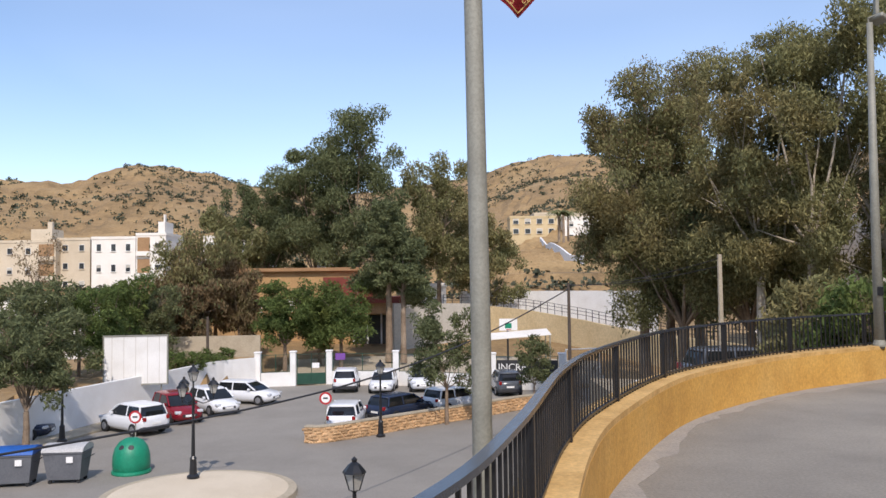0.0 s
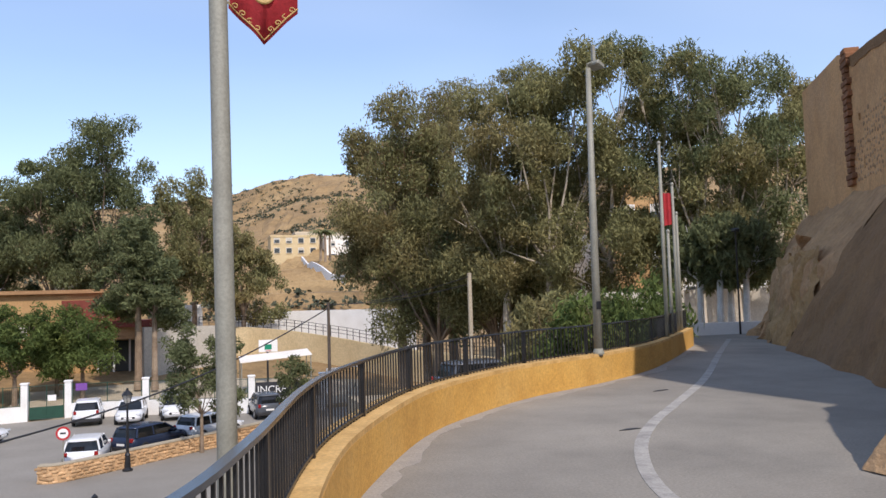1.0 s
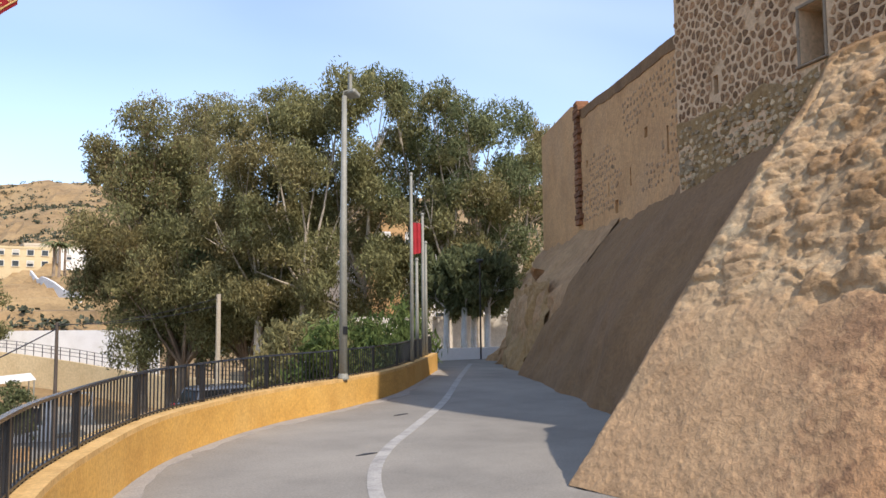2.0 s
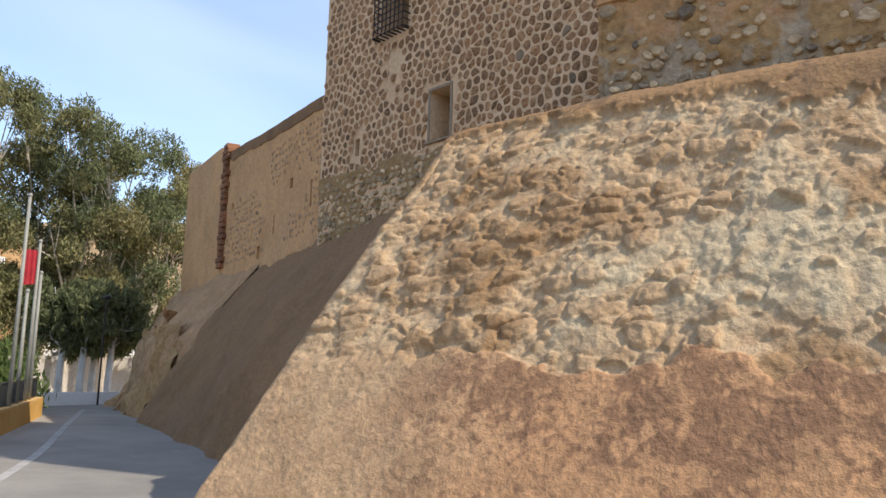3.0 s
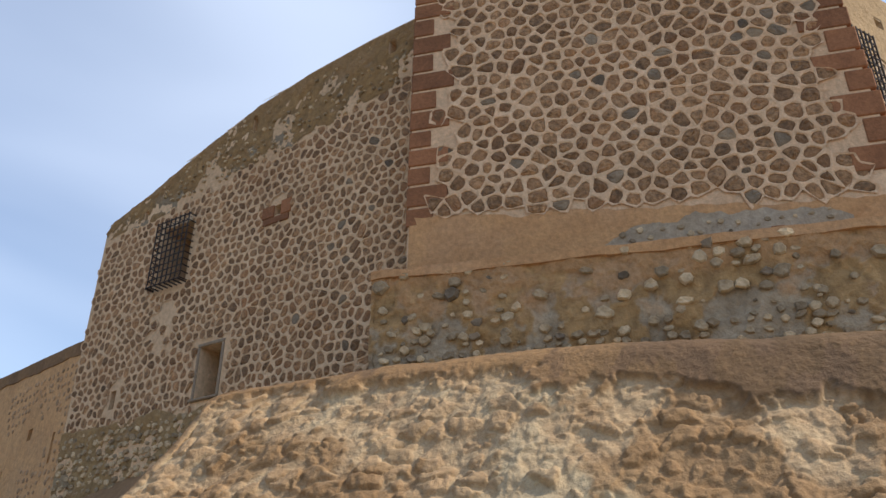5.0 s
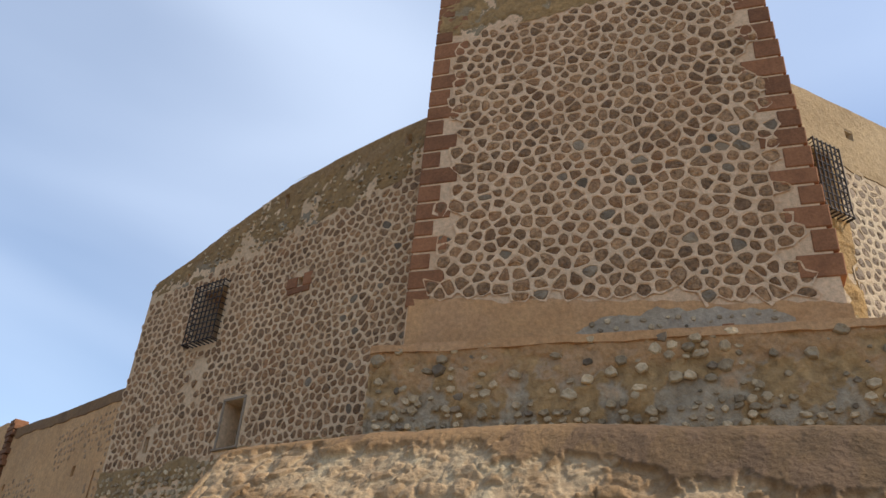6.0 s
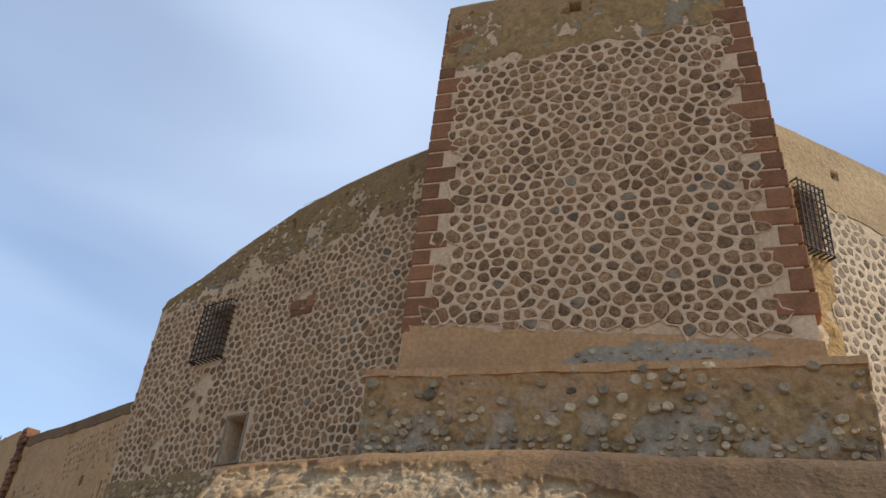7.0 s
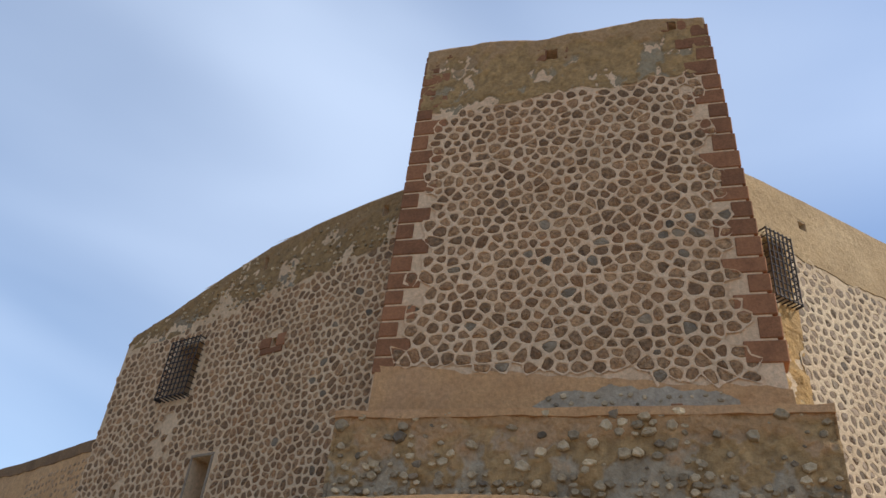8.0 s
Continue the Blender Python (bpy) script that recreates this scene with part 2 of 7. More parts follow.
def ribbon(shape, left, right, z0, z1):
    """A band with thickness between two lines in plan."""
    n = len(left)
    p = [(a.x, a.y, z) for z in (z0, z1) for line in (left, right) for a in line]
    L0, R0, L1, R1 = 0, n, 2 * n, 3 * n
    q = []
    for i in range(n - 1):
        q += [(L1 + i, R1 + i, R1 + i + 1, L1 + i + 1), (L0 + i, L0 + i + 1, R0 + i + 1, R0 + i),
              (L0 + i, L1 + i, L1 + i + 1, L0 + i + 1), (R0 + i, R0 + i + 1, R1 + i + 1, R1 + i)]
    q += [(L0, R0, R1, L1), (L0 + n - 1, L1 + n - 1, R1 + n - 1, R0 + n - 1)]
    return shape.add(p, q)


def fractal(x, y, z=0.0, octaves=5, seed=0.0):
    return noise.fractal(Vector((x + seed, y - seed, z)), 1.0, 2.0, octaves)


# ---- the ground: car park level, valley and hills, in one sheet ----
LOW = -6.2


def ease(t):
    t = min(1, max(0, t))
    return t * t * (3 - 2 * t)


def ground_height(x, y):
    r = math.hypot(x, y)
    az = math.degrees(math.atan2(x, y))
    h = LOW
    h += 2.6 * ease((y - 64) / 30) if abs(az) < 80 else 0
    if r > 85:
        ridge = 58 + 12 * ease((az - 0) / 10) + 5 * math.sin(az * 0.21) + 6 * fractal(az * 0.09, 3.1)
        if abs(az) > 100:
            ridge *= 0.5
        g = ease((r - 95) / 420)
        h += (ridge + 4) * g
        h += g * 10 * fractal(x * 0.012, y * 0.012, 0, 6) * ease((r - 95) / 120)
        knoll = math.exp(-((az - 9) / 7) ** 2) * ease((r - 95) / 60) * (1 - ease((r - 210) / 120))
        h += 7 * knoll
        step = 1.6 + 0.6 * fractal(x * 0.01, y * 0.01)
        h += 0.85 * step * (h / step - math.floor(h / step) - 0.5) * -1 * ease((r - 95) / 30)
    # the castle's mound, under the road and the walls
    # gardens behind the white wall of the car park
    if -75 < az < 0 and 20 < y < 66 and x < -22.6 + 0.333 * (y - 36) - 1.5:
        h = LOW + 2.0
    up = ease((az - 20) / 16) * ease((150 - az) / 10)
    if up > 0:
        h += (-1.4 - LOW) * up * ease((r - 10) / 14) * (1 - 0.7 * ease((r - 60) / 200))
    return h


def build_ground():
    rings = [3 + 2.2 * i for i in range(36)] + [82 + 3.2 * i for i in range(56)] + [264 + 7.5 * i for i in range(48)] + [650, 760, 900, 1200, 1700, 2600, 4000]
    azs = list(np.arange(-180, -34, 6.0)) + list(np.arange(-34, 44, 0.45)) + list(np.arange(44, 180, 4.0))
    V, Fc = [(0, 0, LOW)], []
    for r in rings:
        for a in azs:
            x, y = r * math.sin(radians(a)), r * math.cos(radians(a))
            z = ground_height(x, y)
            if r > 640:
                z = ground_height(640 * math.sin(radians(a)), 640 * math.cos(radians(a))) * (1 - ease((r - 640) / 1500))
            V.append((x, y, z))
    n = len(azs)
    for k in range(n):
        Fc.append((0, 1 + (k + 1) % n, 1 + k))
    for i in range(len(rings) - 1):
        for k in range(n):
            a, b = 1 + i * n + k, 1 + i * n + (k + 1) % n
            Fc.append((a, b, b + n, a + n))
    s = Shape()
    s.v, s.f = V, Fc
    return single("ground", s, "dirt", "dry tan earth and eroded hills with scrub", "ground", "structure", smooth=False)


build_ground()

# ---- the road, its yellow wall and railing ----
WALL_LINE = arc([(-9, -4.2), (-5, -1.6), (-2.2, -0.3), (-0.75, 0.7), (-0.06, 2.0), (0.28, 3.1), (0.74, 5.0), (1.26, 6.45), (2.36, 8.62), (3.48, 10.02), (4.93, 11.36), (6.62, 12.45), (8.5, 14.0), (10.5, 16.2), (13.35, 19.6)], 0.18)
IN_LINE = side(WALL_LINE, 0.17)
OUT_LINE = side(WALL_LINE, -0.17)
road = Shape()
inner = [(p.x, p.y) for p in WALL_LINE]
road.prism(inner + [(16.0, 23.6), (19.0, 23.6), (19, 14), (16, 5), (14, -14), (-9, -14)], -0.5, 0.0)
single("road", road, "asphalt", "worn grey asphalt road with pale dust along its edge", "road", "structure")
ret = Shape()
ribbon(ret, side(WALL_LINE, -0.13), side(WALL_LINE, 0.13), LOW - 0.5, -0.004)
single("retaining_wall", ret, "concrete", "tall rendered wall that carries the road", "wall", "structure")
yw = Shape()
ribbon(yw, OUT_LINE, IN_LINE, 0.0, 0.46)
single("parapet_wall", yw, "yellow", "low yellow painted wall along the road", "wall", "structure")
cp = Shape()
ribbon(cp, side(WALL_LINE, -0.168), side(WALL_LINE, 0.168), 0.46, 0.51)
single("coping", cp, "coping", "pale worn top of the yellow wall", "trim", "structure")
dust = Shape()
dn = [p for p in WALL_LINE if p.y > 1.5]
dust_in = side(dn, 0.172)
dust_out = [p + (q - p) * (0.2 + 0.16 * fractal(p.x * 1.8, p.y * 1.8, 0, 6) + 0.2 * max(0, fractal(p.x * 0.5, p.y * 0.5, 4.0, 3))) for p, q in zip(dust_in, side(dn, 0.95))]
ribbon(dust, dust_in, dust_out, -0.004, 0.004)
single("dust", dust, mat("pale_dust", (0.345, 0.32, 0.28, 1), (0.27, 0.255, 0.235, 1), 3, 0.95, 0.3, 40, amount=0.9), "pale dust gathered along the wall", "dust", "structure")
ln = Shape()
LINE = arc([(3.3, 3.6), (3.49, 5.22), (4.23, 6.83), (5.2, 8.2), (6.47, 9.62), (8.78, 12.25), (12.3, 16.7), (16.0, 21.3)], 0.3)
ribbon(ln, side(LINE, -0.07), side(LINE, 0.07), 0.0, 0.005)
single("road_line", ln, "line", "faded white line painted on the road", "road marking", "structure")


# ---- castle ----
def wall_frame(a, b):
    """Origin, direction along, outward normal (to the right of a to b) of an upright wall from a to b in plan."""
    a, b = Vector((*a, 0)), Vector((*b, 0))
    u = (b - a).normalized()
    return a, u, Vector((u.y, -u.x, 0)), (b - a).length


def opened_wall(shape, a, b, low, profile, holes, thick=1.2):
    """An upright wall from a to b (its face to the right of that way) with recesses. profile: (metres along, top) pairs.
    holes: (s0, s1, z0, z1, depth)."""
    o, u, n, length = wall_frame(a, b)
    ss = sorted({0.0, length, *[h[k] for h in holes for k in (0, 1)], *[s for s, _ in profile if 0 < s < length]})
    zs = sorted({low, *[h[k] for h in holes for k in (2, 3)]})
    P = lambda s, z, d=0.0: tuple(o + u * s - n * d + Vector((0, 0, z)))
    top = lambda s: float(np.interp(s, [p[0] for p in profile], [p[1] for p in profile]))
    for i in range(len(ss) - 1):
        s0, s1 = ss[i], ss[i + 1]
        sm = (s0 + s1) / 2
        for k in range(len(zs)):
            z0 = zs[k]
            lid = zs[k + 1] if k + 1 < len(zs) else 1e9
            t0, t1 = min(lid, top(s0)), min(lid, top(s1))
            if max(t0, t1) <= z0:
                continue
            t0, t1 = max(t0, z0), max(t1, z0)
            zm = (z0 + min(t0, t1)) / 2
            if any(h[0] < sm < h[1] and h[2] < zm < h[3] for h in holes):
                continue
            shape.add([P(s0, z0), P(s1, z0), P(s1, t1), P(s0, t0)], [(0, 1, 2, 3)])
        shape.add([P(s0, top(s0)), P(s1, top(s1)), P(s1, top(s1), thick), P(s0, top(s0), thick)], [(0, 1, 2, 3)])
        shape.add([P(s0, low, thick), P(s1, low, thick), P(s1, top(s1), thick), P(s0, top(s0), thick)], [(3, 2, 1, 0)])
    for s in (0.0, length):
        shape.add([P(s, low), P(s, top(s)), P(s, top(s), thick), P(s, low, thick)], [(0, 1, 2, 3)])
    for s0, s1, z0, z1, d in holes:
        shape.add([P(s0, z0), P(s1, z0), P(s1, z1), P(s0, z1), P(s0, z0, d), P(s1, z0, d), P(s1, z1, d), P(s0, z1, d)],
                  [(0, 1, 5, 4), (1, 2, 6, 5), (2, 3, 7, 6), (3, 0, 4, 7), (4, 5, 6, 7)])
    return shape


def on_wall(a, b):
    """Matrix from (metres along, up, out of the wall) to the world."""
    o, u, n, _ = wall_frame(a, b)
    return Matrix(((u.x, 0, n.x, o.x), (u.y, 0, n.y, o.y), (0, 1, 0, 0), (0, 0, 0, 1)))


def ragged(s0, s1, z, amp, step=0.15, seed=0.0):
    """A wavy line of (along, up) points."""
    k = max(2, int(abs(s1 - s0) / step))
    zz = z if callable(z) else (lambda s: z)
    return [(s0 + (s1 - s0) * i / k, zz(s0 + (s1 - s0) * i / k) + amp * fractal((s0 + (s1 - s0) * i / k) * 1.3, seed, 0, 5)) for i in range(k + 1)]


TX, TY0, TY1, STEP, TOP = 9.3, -3.80, 2.28, 5.98, 14.08
TA, TB = (TX, TY0), (TX, TY1)
TA, TB = TB, TA
tower = thing("castle_tower", "square castle tower of cobbles in pale mortar with red sandstone corners", "tower", kind="structure")
tl = TY1 - TY0
prof = [(s, TOP + 0.09 * fractal(s * 0.9, 2.0) + 0.05 * math.sin(s * 1.7) - 0.02) for s in np.linspace(0, tl, 25)]
t_holes = [(2.72, 2.98, 13.35, 13.62, 0.5), (5.32, 5.5, 13.72, 13.94, 0.5)]
_, _, t_out, _ = wall_frame(TA, TB)
flip = t_out.x > 0
if flip:
    TA, TB = TB, TA
    prof = [(tl - s, z) for s, z in reversed(prof)]
    t_holes = [(tl - h[1], tl - h[0], *h[2:]) for h in t_holes]
tb = opened_wall(Shape(), TA, TB, 4.6, prof, t_holes, 1.0)
tb.prism([(TX + 0.9, TY0), (TX + 5.5, TY0), (TX + 5.5, TY1), (TX + 0.9, TY1)], 4.6, TOP - 0.05)
part("wall", tb, "mortar", tower)
PX = TX - 0.28
pb = Shape().prism([(PX + 0.08, TY1 + 0.26), (PX + 0.08, TY0 - 0.27), (TX + 5, TY0 - 0.27), (TX + 5, TY1 + 0.26)], 4.0, STEP - 0.01)
part("plinth", pb, "plaster", tower, "stepped base of earth plaster with exposed stones")


W0, W1 = (9.8, 2.35), (12.15, 9.36)
wing = thing("castle_wing", "long castle wall of cobbles in mortar with barred windows", "wall", kind="structure")
WA, WB = (W1, W0)
if wall_frame(WA, WB)[2].x > 0:
    WA, WB = WB, WA
wo, wu, wn, wl = wall_frame(WA, WB)
along_wing = lambda y: abs((y - WA[1]) / wu.y)
wprof = sorted((along_wing(y), z) for y, z in ((9.36, 9.0), (9.2, 9.26), (8.73, 9.42), (8.16, 9.6), (7.4, 9.92), (6.45, 10.27), (5.6, 10.55), (4.37, 10.76), (3.23, 10.86), (2.35, 10.88)))


def wing_hole(y0, y1, z0, z1, d):
    s = sorted((along_wing(y0), along_wing(y1)))
    return (s[0], s[1], z0, z1, d)


w_holes = [wing_hole(5.77, 6.23, 5.2, 6.05, 0.55), wing_hole(6.88, 7.6, 7.42, 8.6, 0.7), wing_hole(8.14, 8.27, 5.35, 5.68, 0.5),
           wing_hole(4.84, 4.98, 8.06, 8.24, 0.5), wing_hole(2.72, 2.86, 10.35, 10.62, 0.5), wing_hole(5.62, 5.74, 9.98, 10.3, 0.5), wing_hole(8.2, 8.3, 9.0, 9.2, 0.4)]
part("wall", opened_wall(Shape(), WA, WB, 3.6, wprof, w_holes, 1.2), "wing_mortar", wing)
wb = Shape()
wb.prism([(13.26, 8.93), (16.5, 8.0), (17.0, 4.0), (11.0, 2.0)], 3.6, 8.6)
part("inner_wall", wb, "wing_mortar", wing)

F0, F1 = (12.75, 9.6), (17.6, 17.7)
FA, FB = F1, F0
if wall_frame(FA, FB)[2].x > 0:
    FA, FB = FB, FA
fo, fu, fn, fl = wall_frame(FA, FB)
far_at = lambda y: abs((y - FA[1]) / fu.y)
fprof = sorted((far_at(y), z) for y, z in ((17.7, 7.95), (16.8, 7.8), (15.5, 7.7), (14.3, 7.55), (13.0, 7.45), (11.7, 7.35), (10.4, 7.25), (9.6, 7.15)))
far_wall = thing("castle_far_wall", "lower curtain wall of tan plaster and rubble", "wall", kind="structure")
f_holes = []
for y, z, w, h in ((11.82, 5.69, 0.22, 0.24), (16.6, 6.05, 0.2, 0.2), (10.6, 5.2, 0.12, 0.6), (12.9, 4.9, 0.1, 0.45), (14.6, 4.9, 0.1, 0.4), (16.4, 4.8, 0.1, 0.35), (14.0, 4.35, 0.3, 0.34)):
    s = far_at(y)
    f_holes.append((s - w / 2, s + w / 2, z - h / 2, z + h / 2, 0.4))
part("wall", opened_wall(Shape(), FA, FB, 2.5, fprof, f_holes, 1.0), "far_plaster", far_wall)
fw = Shape()
fw.prism([(17.62, 17.55), (18.0, 18.35), (20.75, 22.9), (22.0, 22.2), (18.9, 17.0)], 3.0, [8.1, 8.3, 8.5, 8.5, 8.2])
part("end_wall", fw, "far_plaster", far_wall)

R0, R1 = (10.05, -3.5), (16.0, -9.5)
RA, RB = R0, R1
if wall_frame(RA, RB)[2].x > 0:
    RA, RB = RB, RA
ro, ru, rn, rl = wall_frame(RA, RB)
right_at = lambda y: abs((y - RA[1]) / ru.y)
rprof = sorted((right_at(y), z) for y, z in ((-3.5, 10.86), (-5, 10.95), (-6.5, 11.0), (-8, 11.0), (-9.5, 11.0)))
r_holes = []
for y, z, w, h, d in ((-3.95, 9.02, 0.5, 1.2, 0.6), (-4.58, 10.29, 0.2, 0.2, 0.4)):
    s = right_at(y)
    r_holes.append((s - w / 2, s + w / 2, z - h / 2, z + h / 2, d))
right_wing = thing("castle_right_wing", "sunlit castle wall of cobbles in pale mortar", "wall", kind="structure")
part("wall", opened_wall(Shape(), RA, RB, 3.6, rprof, r_holes, 1.2), "mortar_right", right_wing)

# ---- the sloping base of eroded masonry ----
def spread(points, n):
    """n points at even steps along a smooth curve."""
    P = arc(points, 0.05)
    d = np.concatenate([[0], np.cumsum([(P[i + 1] - P[i]).length for i in range(len(P) - 1)])])
    t = np.linspace(0, d[-1], n)
    A = np.array([tuple(p) for p in P])
    return np.stack([np.interp(t, d, A[:, k]) for k in range(3)], 1)


def cells(px, py, seed, size, stretch):
    """Distance to the nearest and second-nearest of scattered centres, about size apart, and which is nearest."""
    rs = np.random.RandomState(seed)
    X, Y = px * stretch[0] / size + 60, py * stretch[1] / size + 20
    jx, jy = rs.uniform(0.02, 0.98, (400, 120)), rs.uniform(0.02, 0.98, (400, 120))
    i, k = np.floor(X).astype(int), np.floor(Y).astype(int)
    first, second, who = np.full(px.shape, 9.0), np.full(px.shape, 9.0), np.zeros(px.shape, int)
    for di in (-1, 0, 1):
        for dk in (-1, 0, 1):
            a, b = np.clip(i + di, 0, 399), np.clip(k + dk, 0, 119)
            d = np.hypot(X - a - jx[a, b], Y - b - jy[a, b]) * size
            nearer = d < first
            second = np.where(nearer, first, np.minimum(second, d))
            who = np.where(nearer, a * 120 + b, who)
            first = np.where(nearer, d, first)
    return first, second, who


def lattice(shape_xy, cell, seed):
    """Smooth value noise on a grid of positions."""
    x, y = shape_xy
    rs = np.random.RandomState(seed)
    G = rs.uniform(-1, 1, (1300, 500))
    X, Y = x / cell + 50, y / cell + 50
    i, j = np.floor(X).astype(int), np.floor(Y).astype(int)
    fx, fy = X - i, Y - j
    fx, fy = fx * fx * (3 - 2 * fx), fy * fy * (3 - 2 * fy)
    i, j = np.clip(i, 0, 1298), np.clip(j, 0, 498)
    return (G[i, j] * (1 - fx) + G[i + 1, j] * fx) * (1 - fy) + (G[i, j + 1] * (1 - fx) + G[i + 1, j + 1] * fx) * fy


def octave(xy, cell, seed, n=4):
    return sum(lattice(xy, cell / 2 ** k, seed + k) / 2 ** k for k in range(n))


def smoothstep(a, b, x):
    t = np.clip((x - a) / (b - a), 0, 1)
    return t * t * (3 - 2 * t)


def build_batter():
    na, nb_, nu = 120, 900, 350
    nv = na + nb_
    # the shaded flank, then from the sharp corner along the sunlit front
    foot = np.concatenate([spread([(8.6, 7.6), (7.1, 6.48), (5.43, 5.29)], na + 1)[:-1], spread([(5.43, 5.29), (5.46, 3.5), (5.46, 0.0), (5.35, -4.0), (5.2, -9.5)], nb_)])
    rim = np.concatenate([spread([(9.6, 4.75), (8.95, 4.38), (8.27, 4.0)], na + 1)[:-1], spread([(8.27, 4.0), (8.33, 2.6), (8.4, 0.0), (8.4, -4.0), (8.3, -9.5)], nb_)])
    rz = np.interp(rim[:, 1], [-9.5, -4.5, -2.8, -0.3, 2.1, 3.9, 4.75], [4.5, 4.56, 4.58, 4.68, 4.62, 4.46, 4.3])
    U = np.linspace(0, 1, nu)[None, :]
    P = foot[:, None, :] * (1 - U[..., None]) + rim[:, None, :] * U[..., None]
    P[..., 2] = U * rz[:, None]
    du = np.gradient(P, axis=1)
    dv = np.gradient(P, axis=0)
    N = np.cross(du, dv)
    N /= np.linalg.norm(N, axis=2, keepdims=True)
    if N[nv // 2, nu // 2, 0] > 0:
        N = -N
    # metres along the front from the corner, and up the slope
    run = np.concatenate([[0], np.cumsum(np.linalg.norm(np.diff((foot + rim) / 2, axis=0), axis=1))])
    along = (run - run[na])[:, None] + 0 * U
    up = U * 5.3 + 0 * along
    xy = (along, up)
    z = P[..., 2]
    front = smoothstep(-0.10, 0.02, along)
    wave, wave2, wave3 = octave(xy, 1.6, 11), octave(xy, 0.55, 31), octave(xy, 0.14, 51, 3)
    speck = octave(xy, 0.05, 57, 2)
    # zones: eroded stones above, plaster below, a smooth cap along the rim
    near = 1 - smoothstep(0.2, 2.0, along)
    edge = 1.72 + 0.15 * wave + 0.13 * wave2 + 0.06 * wave3 - 0.3 * near
    rough = smoothstep(edge, edge + 0.05 + 0.6 * near, z + 0.25 * near * wave2)
    right = smoothstep(3.6, 5.7, along + 0.5 * wave2)
    cap_low = rz[:, None] - 0.34 - 0.12 * wave - 0.12 * wave2 - 0.62 * right
    cap = smoothstep(cap_low - 0.05, cap_low + 0.06, z + 0.07 * wave3)
    stones = rough * (1 - cap) * front
    # where the cream mortar lies bare: in the middle, less towards the corner
    bare = smoothstep(-0.1, 0.5, 0.7 * wave + 0.3 * wave2 + 1.25 * np.exp(-(((along - 4.0) / 1.9) ** 2 + ((up - 2.9) / 0.85) ** 2)) - 0.12)
    curl = smoothstep(2.7, 4.2, along)
    wx, wy = along + 0.045 * wave3 + 0.03 * wave2, up + 0.04 * octave(xy, 0.16, 61, 3)
    rs = np.random.RandomState(9)
    lump = np.zeros(z.shape)
    who_tone = np.ones(z.shape)
    for dens, seed, chance, low_h, high_h, soft in ((17, 5, 0.55, 0.025, 0.062, 0.03), (70, 6, 0.42, 0.012, 0.034, 0.02)):
        f1, f2, who = cells(wx, wy, seed, 1 / math.sqrt(dens), (0.85, 1.2))
        n = 48000
        on, tall = rs.uniform(0, 1, n)[who], rs.uniform(low_h, high_h, n)[who]
        lean_a, lean_b, hue = rs.uniform(-0.25, 0.25, n)[who], rs.uniform(0.0, 0.35, n)[who], rs.uniform(0.8, 1.2, n)[who]
        share = chance * (1 - 0.75 * bare) * (1 - 0.55 * curl)
        body = smoothstep(0.02, 0.02 + soft, f2 - f1) * (on < share)
        dome = 1 - 0.35 * (f1 / (0.6 / math.sqrt(dens))) ** 2
        got = body * np.clip(tall * dome + lean_b * 0.06 * (0.5 - np.clip(f1 * 4, 0, 1)) + lean_a * 0.03, 0, 0.13)
        who_tone = np.where(got > lump, hue, who_tone)
        lump = np.maximum(lump, got)
    # curled edges of broken plaster towards the far end
    flake = np.abs(octave(xy, 0.34, 91, 3))
    ridge = smoothstep(0.16, 0.02, flake) * smoothstep(-0.3, 0.3, wave2)
    step_ = smoothstep(-0.02, 0.05, octave(xy, 0.5, 95, 4))
    d = stones * (lump + 0.007 * wave3 + 0.018 * wave2 + 0.003 * speck + (0.016 * ridge + 0.022 * step_) * (0.25 + 0.75 * curl) - 0.055)
    d += front * (0.025 * wave + 0.010 * wave2 + 0.004 * speck + 0.005 * wave3)
    d += cap * 0.03 * (1 + 0.3 * wave2)
    d += (1 - front) * (0.012 * wave2 + 0.01)
    d = np.where(U > 0.93, d - 0.14 * ((U - 0.93) / 0.07) ** 2, d)
    d += 0.06 * np.sin(np.pi * U)
    P = P + N * d[..., None]

    # colours of the layers
    def c(h):
        return np.array(rgb(h)[:3])

    def blend(a, b, k):
        return a * (1 - k[..., None]) + b * k[..., None]

    red, darkred, sand, creamc, stone, browncap, shaded_flank = c("bd8f64"), c("7d5b42"), c("ba9a73"), c("bfac89"), c("b0916b"), c("93724b"), c("8c6c48")
    stain_edge = 0.45 * octave(xy, 0.7, 411, 5) + 0.42 * octave(xy, 0.13, 421, 3) + 0.42 * speck
    blot = smoothstep(0.0, 0.42, stain_edge + 0.72 * np.clip(1 - np.abs(z - (edge - 0.3)) / 0.7, 0, 1) - 0.12) * smoothstep(0.5, 2.2, along + 0.6 * wave)
    sandy = np.clip(smoothstep(0.1, 0.7, octave(xy, 1.1, 201)) * 0.6 + 0.8 * (1 - smoothstep(0.8, 2.6, along + 0.8 * wave)), 0, 1)
    plast = blend(red + 0 * P, sand + 0 * P, sandy) * (1 + 0.10 * speck + 0.06 * wave2)[..., None]
    plast = blend(plast, darkred + 0 * P, 0.78 * blot)
    k = np.clip(lump / 0.035, 0, 1) * (0.85 - 0.25 * bare)
    body = blend(sand + 0 * P, creamc + 0 * P, np.clip(0.42 + 0.65 * bare + 0.25 * wave3, 0, 1))
    body = blend(body, stone * who_tone[..., None], k)
